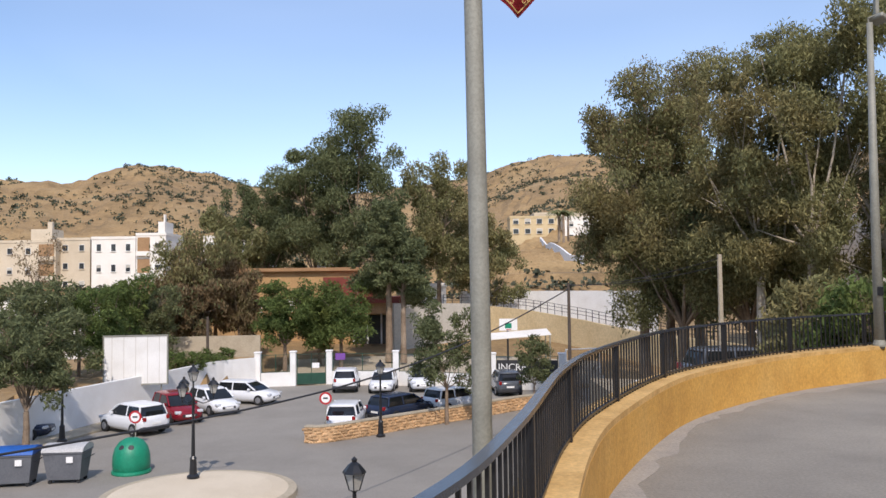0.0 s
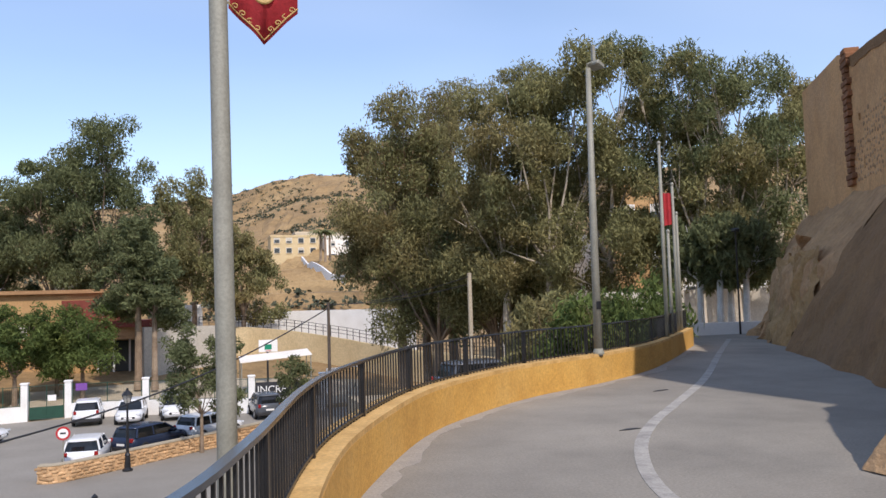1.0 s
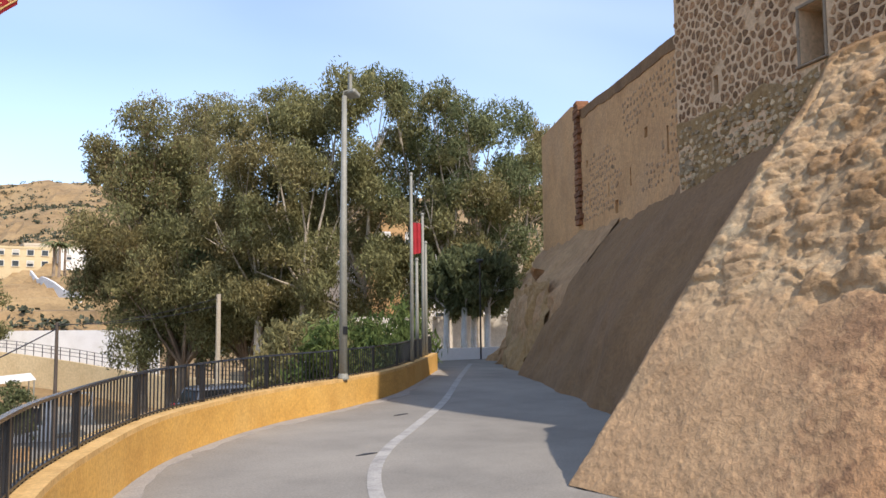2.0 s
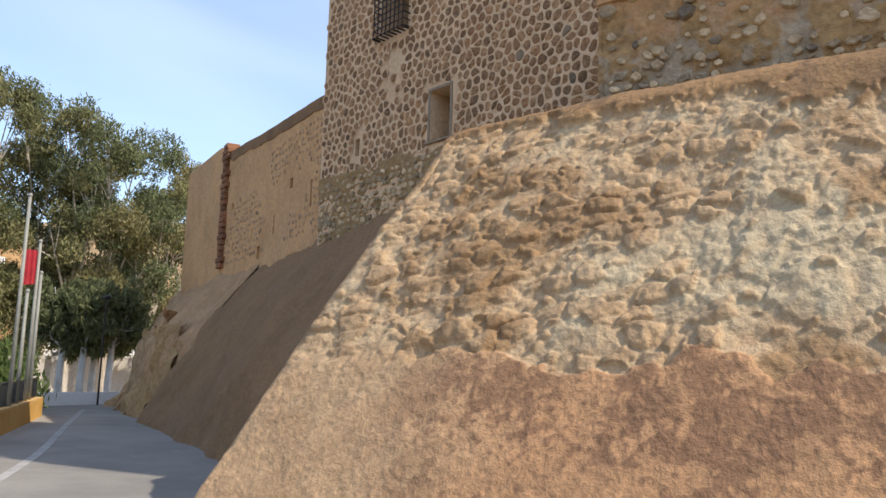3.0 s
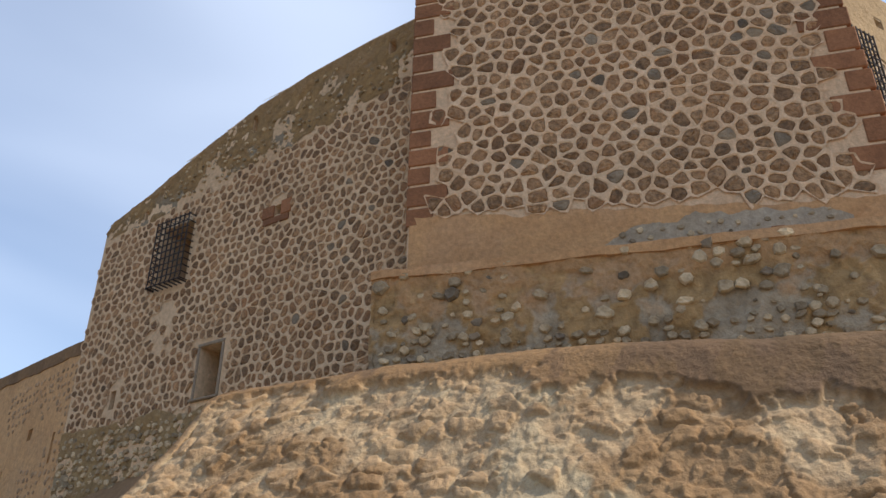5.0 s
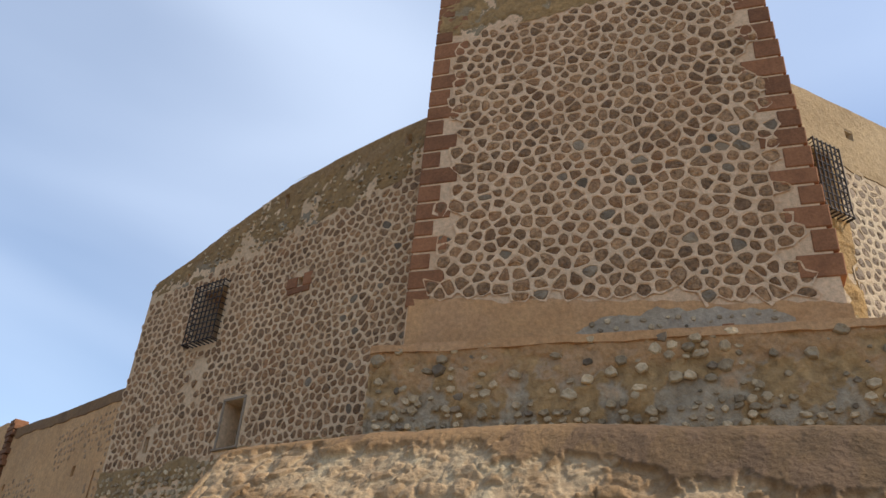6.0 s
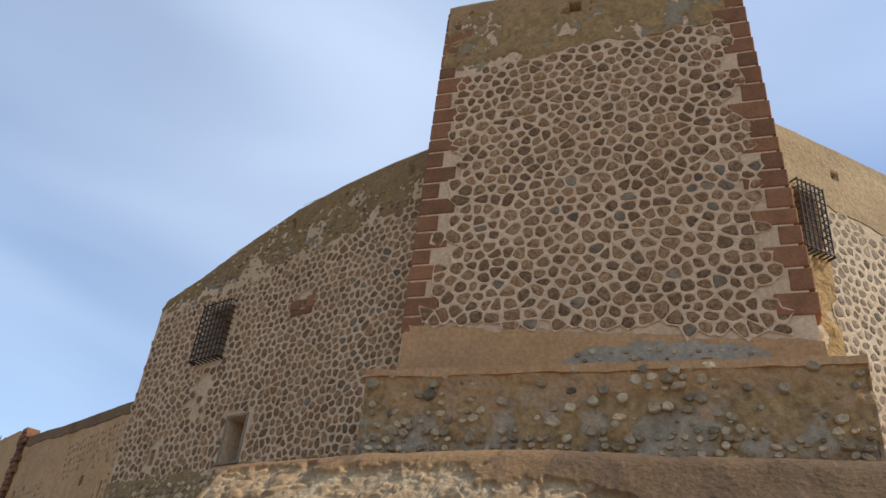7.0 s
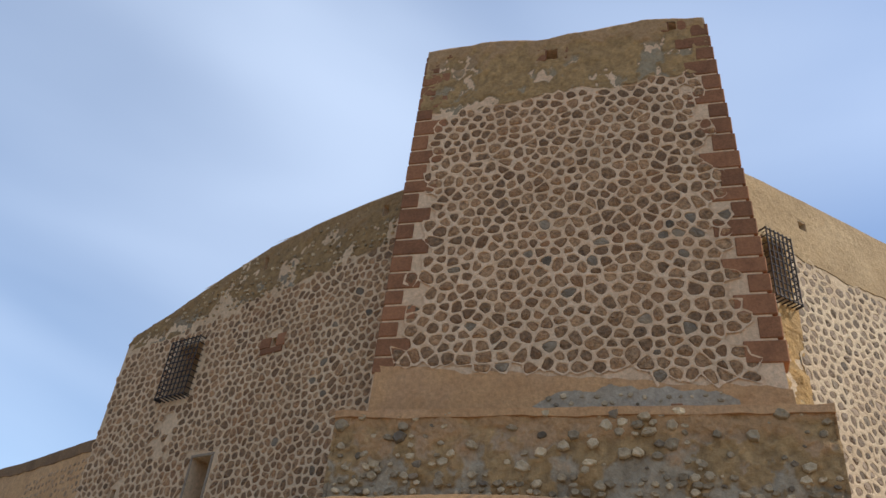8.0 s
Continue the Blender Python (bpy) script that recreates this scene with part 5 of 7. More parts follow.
def blob_set(rs, n, low, high, wide, r, rz, cone=0.0):
    out = []
    for k in range(n):
        z = low + (high - low) * (k + 0.5) / n
        f = 1 - cone * (z - low) / (high - low)
        a = k * 2.4 + rs.uniform(-0.5, 0.5)
        out.append((wide * f * math.cos(a) * rs.uniform(0.5, 1), wide * f * math.sin(a) * rs.uniform(0.5, 1), z, r * f * rs.uniform(0.8, 1.2), rz * rs.uniform(0.8, 1.2)))
    return out


M["pale_bark"] = mat("pale_bark", rgb("b5a893"), rgb("8a7a66"), 1.5, 0.9, 0.5, 8, light=rgb("cfc6b6"), lscale=0.8)
EUC = "tall eucalyptus with hanging grey-green leaves and pale limbs"
rs = random.Random(12)
# px slope at the first moment, distance, foot level, height, blobs, leaf, dry
for px, d, z0, h, n, low, high, wide, r, rz, leaf, dry, cnt, sd in (
        (-0.222, 92, -4, 18.5, 9, 0.35, 0.93, 0.20, 0.15, 0.10, "leaf_dark", None, 24000, 1),
        (-0.160, 90, -4, 21.5, 10, 0.38, 0.95, 0.17, 0.13, 0.09, "leaf_dark", None, 25500, 2),
        (-0.108, 88, -4, 24.0, 11, 0.38, 0.96, 0.16, 0.12, 0.08, "leaf_dark", None, 25500, 3),
        (-0.262, 86, -4, 13.5, 8, 0.38, 0.94, 0.20, 0.15, 0.12, "leaf_euc", None, 16500, 16),
        (-0.005, 92, -4, 20.0, 9, 0.36, 0.96, 0.15, 0.12, 0.10, "leaf_euc", None, 19500, 4),
        (0.052, 88, -4, 14.0, 8, 0.30, 0.95, 0.17, 0.15, 0.12, "leaf_euc", None, 15000, 5),
        (0.252, 47, -5, 17.6, 11, 0.40, 0.96, 0.13, 0.115, 0.10, "leaf_euc", "leaf_dry", 30000, 6),
        (0.300, 45, -5, 13.0, 13, 0.42, 0.92, 0.33, 0.20, 0.16, "leaf_euc", None, 39000, 8),
        (0.385, 44, -5, 12.2, 11, 0.46, 0.95, 0.28, 0.20, 0.16, "leaf_dark", "leaf_dry", 31500, 9)):
    x, y = spot(px, d)
    tree("eucalyptus_tree", (x, y, z0), h, blob_set(rs, n, low, high, wide, r, rz), leaf, int(cnt * (2.0 if d < 60 else 1.2)), 0.25 if d < 60 else 0.42, 100 + sd, EUC, trunk=0.34, group="eucalyptus trees", dry=dry)
# half-bare tops
for px, d, h, sd in ((0.285, 49, 20.9, 7), (0.322, 50, 21.6, 17), (0.300, 52, 21.4, 18)):
    x, y = spot(px, d)
    tree("eucalyptus_tree", (x, y, -5), h, blob_set(rs, 9, 0.45, 0.96, 0.13, 0.085, 0.07), "leaf_euc", 10000, 0.24, 100 + sd, "sparse eucalyptus with bare pale limbs and few leaves", trunk=0.32, group="eucalyptus trees", dry="leaf_dry", clumps=6)
# the row beyond the bend, by bearing from the second way ahead
for px, d, z0, h, n, wide, r, rz, leaf, cnt, sd in (
        (0.085, 42, -3.5, 15.9, 11, 0.17, 0.13, 0.10, "leaf_euc", 21000, 31),
        (0.140, 40, -3, 15.8, 11, 0.16, 0.12, 0.10, "leaf_euc", 21000, 32),
        (0.215, 41, -3, 16.2, 11, 0.15, 0.115, 0.09, "leaf_euc", 19000, 33),
        (0.285, 40, -2, 15.8, 10, 0.13, 0.10, 0.085, "leaf_dark", 9300, 34),
        (0.330, 38, -2, 14.2, 10, 0.13, 0.10, 0.085, "leaf_euc", 8680, 35),
        (0.375, 38, -2, 15.2, 10, 0.14, 0.105, 0.085, "leaf_dark", 9300, 36),
        (0.425, 39, -2, 13.6, 9, 0.15, 0.115, 0.085, "leaf_euc", 8680, 37),
        (0.470, 42, -2, 14.2, 9, 0.15, 0.115, 0.085, "leaf_dark", 7440, 38)):
    x, y = spot(px, d, 16.9)
    tree("eucalyptus_tree", (x, y, z0), h * 1.05, blob_set(rs, n, 0.28, 0.96, wide, r, rz), leaf, int(cnt * 2.3), 0.24, 100 + sd, EUC, trunk=0.26, group="eucalyptus trees", fork=0.36, clumps=6, bark="pale_bark")
# limed trunks behind the white wall
for px, d in ((0.330, 29.5), (0.355, 29.0), (0.368, 30.0), (0.388, 29.0)):
    x, y = spot(px, d, 16.9)
    tree("street_tree", (x, y, -1.2), 5.2, blob_set(rs, 7, 0.62, 0.97, 0.14, 0.15, 0.12), "leaf_dark", 5000, 0.3, int(px * 1000), "tree with a whitewashed trunk and hanging dark leaves", trunk=0.15, bark="whitebark", group="limed trees", fork=0.6)
# bushes behind the railing
for px, d, h, leaf, sd in ((0.215, 24, 5.0, "leaf_green", 1), (0.245, 27, 5.0, "leaf_green", 2), (0.14, 26, 4.6, "leaf_euc", 3), (0.19, 25, 4.4, "leaf_euc", 4)):
    x, y = spot(px, d, 16.9)
    tree("bush", (x, y, -3.2), h, blob_set(rs, 9, 0.25, 0.92, 0.3, 0.22, 0.2), leaf, 8500, 0.26, 300 + sd, "dense green bush behind the railing", "bush", trunk=0.12, group="bushes by the road")
# pine with two bare trunks by the school
x, y = spot(-0.068, 72)
tree("pine_tree", (x, y, -5.0), 14.5, blob_set(rs, 12, 0.40, 0.97, 0.20, 0.15, 0.09, 0.45), "leaf_dark", 19000, 0.42, 501, "tall pine with a bare reddish trunk", trunk=0.32, fork=0.5, droop=0.0)
x, y = spot(-0.050, 71)
tree("pine_tree", (x, y, -5.0), 11.5, blob_set(rs, 8, 0.5, 0.95, 0.16, 0.14, 0.09, 0.3), "leaf_dark", 9000, 0.42, 502, "tall pine with a bare reddish trunk", trunk=0.26, fork=0.5, droop=0.0)
# round trees behind the white pillars
for px, d, h, sd in ((-0.198, 68, 7.6, 1), (-0.128, 70, 7.8, 2), (-0.155, 72, 7.0, 3)):
    x, y = spot(px, d)
    tree("shade_tree", (x, y, -5.9), h, blob_set(rs, 10, 0.38, 0.9, 0.26, 0.22, 0.16), "leaf_green", 12000, 0.36, 510 + sd, "round dark green shade tree with dense leaves", trunk=0.2, group="shade trees", droop=0.1)
# street trees in the car park
x, y = spot(0.003, 44.2)
tree("street_tree", (x, y, LOW), 6.6, blob_set(rs, 10, 0.36, 0.93, 0.20, 0.15, 0.12), "leaf_dark", 8500, 0.26, 520, "young street tree with dark glossy leaves", trunk=0.11, droop=0.1)
x, y = spot(0.112, 50)
tree("street_tree", (x, y, LOW), 4.4, blob_set(rs, 8, 0.35, 0.93, 0.24, 0.17, 0.13), "leaf_dark", 3600, 0.26, 521, "small street tree with thin leaves", trunk=0.08, droop=0.1)
x, y = spot(-0.520, 37.6)
tree("street_tree", (x, y, LOW), 6.6, blob_set(rs, 10, 0.45, 0.95, 0.22, 0.16, 0.13), "leaf_dark", 9000, 0.28, 522, "street tree with forked trunk beside the bins", trunk=0.17, droop=0.1, fork=0.3)
# garden trees behind the billboard
for px, d, h, z0, leaf, sd in ((-0.535, 47, 6.0, -4.2, "leaf_dark", 1), (-0.495, 46, 6.2, -4.2, "leaf_dark", 2), (-0.455, 52, 6.0, -4.2, "leaf_green", 3), (-0.425, 55, 6.0, -4.2, "leaf_green", 4), (-0.395, 60, 6.4, -4, "leaf_green", 5), (-0.365, 62, 5.6, -4, "leaf_dark", 6)):
    x, y = spot(px, d)
    tree("garden_tree", (x, y, z0), h, blob_set(rs, 9, 0.2, 0.92, 0.24, 0.2, 0.16), leaf, 7500, 0.3, 530 + sd, "bushy orange tree with yellowish green leaves", trunk=0.12, group="garden trees", droop=0.0)
for px, d, h, z0, leaf, dry, sd, cnt in ((-0.325, 72, 10.2, -4, "leaf_euc", "leaf_dry", 1, 8000), (-0.285, 74, 8.0, -4, "leaf_dry", None, 3, 8000), (-0.345, 70, 6.5, -4, "leaf_dry", "leaf_euc", 4, 8000), (-0.31, 68, 5.8, -4, "leaf_dry", "leaf_dark", 6, 7000), (-0.255, 72, 6.4, -4, "leaf_dry", "leaf_euc", 7, 6000)):
    x, y = spot(px, d)
    tree("pepper_tree", (x, y, z0), h, blob_set(rs, 9, 0.25, 0.95, 0.24, 0.19, 0.15), leaf, cnt, 0.42, 540 + sd, "drooping pepper tree with brownish leaves", trunk=0.2, group="pepper trees", droop=0.8, dry=dry)
x, y = spot(-0.51, 130)
tree("bare_tree", (x, y, -1.5), 11, blob_set(rs, 9, 0.4, 0.95, 0.25, 0.16, 0.14), "leaf_dry", 900, 0.5, 550, "leafless pale tree before the flats", trunk=0.22)
for px, d, h, z0 in ((-0.315, 56, 1.0, -4.4), (-0.30, 58, 0.9, -4.4), (-0.275, 60, 1.0, -4.4), (-0.335, 56, 0.9, -4.4)):
    x, y = spot(px, d)
    tree("bush", (x, y, z0), h * 1.5, blob_set(rs, 7, 0.2, 0.8, 0.45, 0.35, 0.3), "leaf_green", 1800, 0.2, int(-px * 1000), "low green bush above the white wall", "bush", trunk=0.05, group="bushes above the wall", droop=0.0)


# scrub on the hills
def build_scrub():
    rs = np.random.RandomState(77)
    cs, rr = [], []
    while len(cs) < 7500:
        a, r = radians(rs.uniform(-33, 40)), 100 + 420 * rs.uniform(0, 1) ** 0.8
        x, y = r * math.sin(a), r * math.cos(a)
        if fractal(x * 0.02, y * 0.02, 3.0, 3) < -0.1:
            continue
        q = rs.uniform(0.5, 1.5)
        cs.append((x, y, ground_height(x, y) + 0.3 * q))
        rr.append((q, q, q * 0.6))
    V = leaves(72000, np.array(cs), np.array(rr), 0.9, 78, 0.0, 0.7)
    ob = new("scrub", leaf_mesh("scrub", V, "scrub"))
    tagged(ob, "low dry scrub on the hillsides", "scrub", kind="stuff")


build_scrub()


# ---- the car park below the road ----
M["lot"] = mat("car_park_asphalt", (0.275, 0.252, 0.215, 1), (0.205, 0.188, 0.16, 1), 0.3, 0.9, 0.3, 20, light=(0.34, 0.31, 0.265, 1), lscale=0.12)
M["rubble_wall"] = mat("rubble_wall", rgb("cba67c"), rgb("a27f58"), 2, 0.95, 0.6, 9, vary=0.3, random_by="island")
M["glass"] = mat("car_glass", (0.012, 0.014, 0.016, 1), None, 1, 0.08, 0)
M["tyre"] = mat("tyre", (0.018, 0.018, 0.018, 1), None, 1, 0.8, 0)
M["rim"] = mat("alloy_rim", (0.42, 0.42, 0.43, 1), None, 1, 0.35, 0, metal=0.7)
M["lamp_red"] = mat("red_lamp", (0.30, 0.015, 0.015, 1), None, 1, 0.25, 0)
M["lamp_clear"] = mat("clear_lamp", (0.6, 0.62, 0.64, 1), None, 1, 0.15, 0)
for key, c in (("car_white", (0.78, 0.79, 0.8, 1)), ("car_red", (0.22, 0.012, 0.02, 1)), ("car_navy", (0.02, 0.03, 0.06, 1)), ("car_grey", (0.09, 0.1, 0.115, 1))):
    M[key] = mat(key, c, None, 1, 0.22, 0)
M["bin_grey"] = mat("bin_grey", rgb("6a6c70"), rgb("585a5e"), 2, 0.6, 0.1, 20)
M["lid_pale"] = mat("pale_lid", rgb("b9b8b5"), rgb("a3a19d"), 2, 0.6, 0.1, 20)
M["lid_blue"] = mat("blue_lid", rgb("1f5aa6"), rgb("184a8c"), 2, 0.5, 0.1, 20)
M["igloo"] = mat("green_plastic", rgb("138a68"), rgb("0f7458"), 2, 0.45, 0.1, 20)
M["green_mesh"] = mat("green_steel", rgb("1f4a3a"), rgb("173a2e"), 2, 0.6, 0, 20)
M["sign_red"] = mat("sign_red", rgb("b8282c"), None, 1, 0.5, 0)
M["black_sheet"] = mat("black_sheet", (0.03, 0.03, 0.033, 1), None, 1, 0.6, 0)
M["wood_pole"] = mat("weathered_pole", rgb("5c5147"), rgb("453c34"), 3, 0.95, 0.4, 20)
M["lamp_glass"] = mat("lamp_pane", rgb("b9b6ae"), None, 1, 0.3, 0)
M["purple"] = mat("purple_sign", rgb("7a4a9a"), None, 1, 0.6, 0)
M["red_wood"] = mat("red_brown_paint", rgb("7c3a2c"), rgb("642c22"), 1, 0.8, 0.1, 10)
M["roof_tile"] = mat("roof_felt", rgb("a5805a"), rgb("8a6745"), 0.6, 0.9, 0.3, 8)
M["orange_wall"] = mat("ochre_render", rgb("bb9565"), rgb("a38055"), 0.6, 0.9, 0.2, 8)
M["flat_white"] = mat("sunny_render", rgb("f0eadf"), rgb("dfd6c6"), 0.25, 0.9, 0.1, 40)
M["flat_tan"] = mat("flats_tan", rgb("d6c7ae"), rgb("bfae93"), 0.25, 0.9, 0.1, 40)
M["flat_brick"] = mat("flats_brick", rgb("a5835f"), rgb("8d6d4c"), 0.5, 0.9, 0.1, 4)
M["pane"] = mat("window_pane", (0.035, 0.04, 0.045, 1), None, 1, 0.12, 0)
M["blind"] = mat("window_blind", rgb("bdb7aa"), rgb("a9a295"), 3, 0.7, 0, 10)

lot = Shape()
lot.prism([(-40, 14), (-4, 6), (0, 7.5), (4, 12), (9.5, 18), (14, 30), (12, 58.5), (4.5, 58.2), (-3.6, 61.2), (-9, 62.2), (-14.3, 61.2), (-18.15, 52.2), (-21.4, 38.9), (-26, 20), (-40, 16)][:-1], LOW - 0.3, LOW + 0.012)
single("car_park", lot, "lot", "grey asphalt car park below the road", "road", "structure")
pave = Shape()
ribbon(pave, arc([(-21.1, 38.6), (-17.9, 52.0), (-14.5, 60.8)], 1.0), arc([(-19.6, 38.3), (-16.5, 51.6), (-13.3, 60.0)], 1.0), LOW, LOW + 0.12)
single("pavement", pave, "concrete", "narrow concrete pavement along the white wall", "pavement", "structure")


def white_walls():
    w = Shape()
    line = arc([(-27, 20), (-24.2, 29), (-21.4, 38.9), (-18.15, 52.2), (-16.7, 58.4), (-14.35, 61.4)], 0.8)
    ribbon(w, side(line, -0.15), side(line, 0.15), LOW - 0.2, LOW + 2.25)
    single("boundary_wall", w, "white", "long whitewashed wall beside the car park", "wall", "structure")
    xs = [(-14.23, 61.39), (-11.62, 61.91), (-8.91, 62.44), (-3.68, 61.45), (3.55, 58.45), (8.47, 57.57)]
    for x, y in xs:
        p = thing("gate_pillar", "square white pillar of the school fence", "pillar", (x, y, LOW), group="white pillars")
        part("shaft", Shape().box(-0.22, -0.22, 0, 0.22, 0.22, 2.55, None, 0.02), "white", p)
        part("cap", Shape().box(-0.27, -0.27, 2.552, 0.27, 0.27, 2.68, None, 0.03), "white", p)
    for k, (a, b) in enumerate(zip(xs[:-1], xs[1:])):
        o, u, n, length = wall_frame(a, b)
        fence = thing("school_fence" if k != 1 else "school_gate", "wire mesh on a low white wall" if k != 1 else "green mesh gate between white pillars", "fence" if k != 1 else "gate", kind="structure")
        m = on_wall(a, b)
        if k != 1:
            ob = part("low_wall", Shape().box(0.23, LOW, -0.1, length - 0.23, LOW + 1.05, 0.1), "white", fence)
            ob.matrix_basis = m
        z0 = LOW + (1.06 if k != 1 else 0.1)
        count = max(2, int(length / 2.2))
        for i in range(count + 1):
            s = 0.3 + (length - 0.6) * i / count
            part("post", Shape().tube([m @ Vector((s, z0, 0)), m @ Vector((s, LOW + 2.45, 0))], 0.03, 6), "green_mesh", fence)
        for z in (z0 + 0.05, LOW + 2.4):
            part("rail", Shape().tube([m @ Vector((0.25, z, 0)), m @ Vector((length - 0.25, z, 0))], 0.02, 5), "green_mesh", fence)
        if k == 1:
            ob = part("lower_panel", Shape().box(0.3, LOW + 0.1, -0.015, length - 0.3, LOW + 0.95, 0.015), "green_mesh", fence, "dark green sheet")
            ob.matrix_basis = m
        wires = Shape()
        for i in range(int(length / 0.12)):
            s = 0.3 + i * 0.12
            if s < length - 0.3:
                wires.tube([m @ Vector((s, z0, 0)), m @ Vector((s, LOW + 2.4, 0))], 0.004, 3, False)
        part("mesh", wires, "green_mesh", fence)
    for (x, y, z, w, h, key, label) in ((-9.9, 62.1, LOW + 1.55, 0.55, 0.4, "white", "small white notice on the gate"), (-8.0, 62.15, LOW + 2.2, 0.75, 0.5, "purple", "small purple sign on the fence"), (-7.9, 62.1, LOW + 1.15, 0.3, 0.2, "white", "small white sign on the fence")):
        single("notice", Shape().box(x - w / 2, y - 0.14, z - h / 2, x + w / 2, y - 0.11, z + h / 2), key, label, "sign")
    sheet = thing("fence_banner", "black banner with white capital letters on the fence", "banner")
    m = on_wall(xs[4], xs[5])
    if (m.to_3x3() @ Vector((0, 0, 1))).y > 0:
        m = on_wall(xs[5], xs[4])
    L2 = (Vector(xs[5]) - Vector(xs[4])).length
    ob = part("sheet", Shape().box(0.3, LOW + 1.15, 0.12, L2 - 0.3, LOW + 2.15, 0.15), "black_sheet", sheet)
    ob.matrix_basis = m
    cu = bpy.data.curves.new("letters", "FONT")
    cu.body, cu.size, cu.extrude = "INCRE", 0.72, 0.01
    tmp = bpy.data.objects.new("letters", cu)
    me = bpy.data.meshes.new_from_object(tmp)
    me.materials.append(M["white"])
    bpy.data.objects.remove(tmp)
    o = new("letters", me)
    o.parent = sheet
    o.matrix_basis = m @ Matrix.Translation((0.4, LOW + 1.4, 0.17))


white_walls()


def stone_wall():
    line = arc([(-6.85, 39.7), (-5.6, 39.9), (-1.5, 43.6), (1.5, 46.2), (4.4, 48.9), (6.5, 50.2)], 0.35)
    w = thing("stone_wall", "low rubble stone wall with a pale top beside the parked cars", "wall", kind="structure")
    core = Shape()
    ribbon(core, side(line, -0.2), side(line, 0.2), LOW - 0.1, LOW + 0.78)
    part("core", core, "rubble_wall", w)
    rs = random.Random(5)
    st = Shape()
    for i in range(len(line) - 1):
        for k in range(5):
            p = line[i].lerp(line[i + 1], rs.random())
            d = (line[i + 1] - line[i]).normalized()
            m = Matrix.Translation((p.x, p.y, LOW + 0.08 + 0.15 * k + rs.uniform(-0.03, 0.03))) @ Matrix.Rotation(math.atan2(d.y, d.x), 4, "Z")
            q = m @ Matrix.Translation((0, -0.2, 0))
            st.box(-rs.uniform(0.1, 0.2), -0.05, -0.06, rs.uniform(0.1, 0.2), 0.06, 0.06, q, 0.025)
    tagged(part("stones", st, "rubble_wall", w), "rubble stones", kind="stuff")
    cap = Shape()
    ribbon(cap, side(line, -0.23), side(line, 0.23), LOW + 0.78, LOW + 0.84)
    part("cap", cap, "concrete", w)


stone_wall()


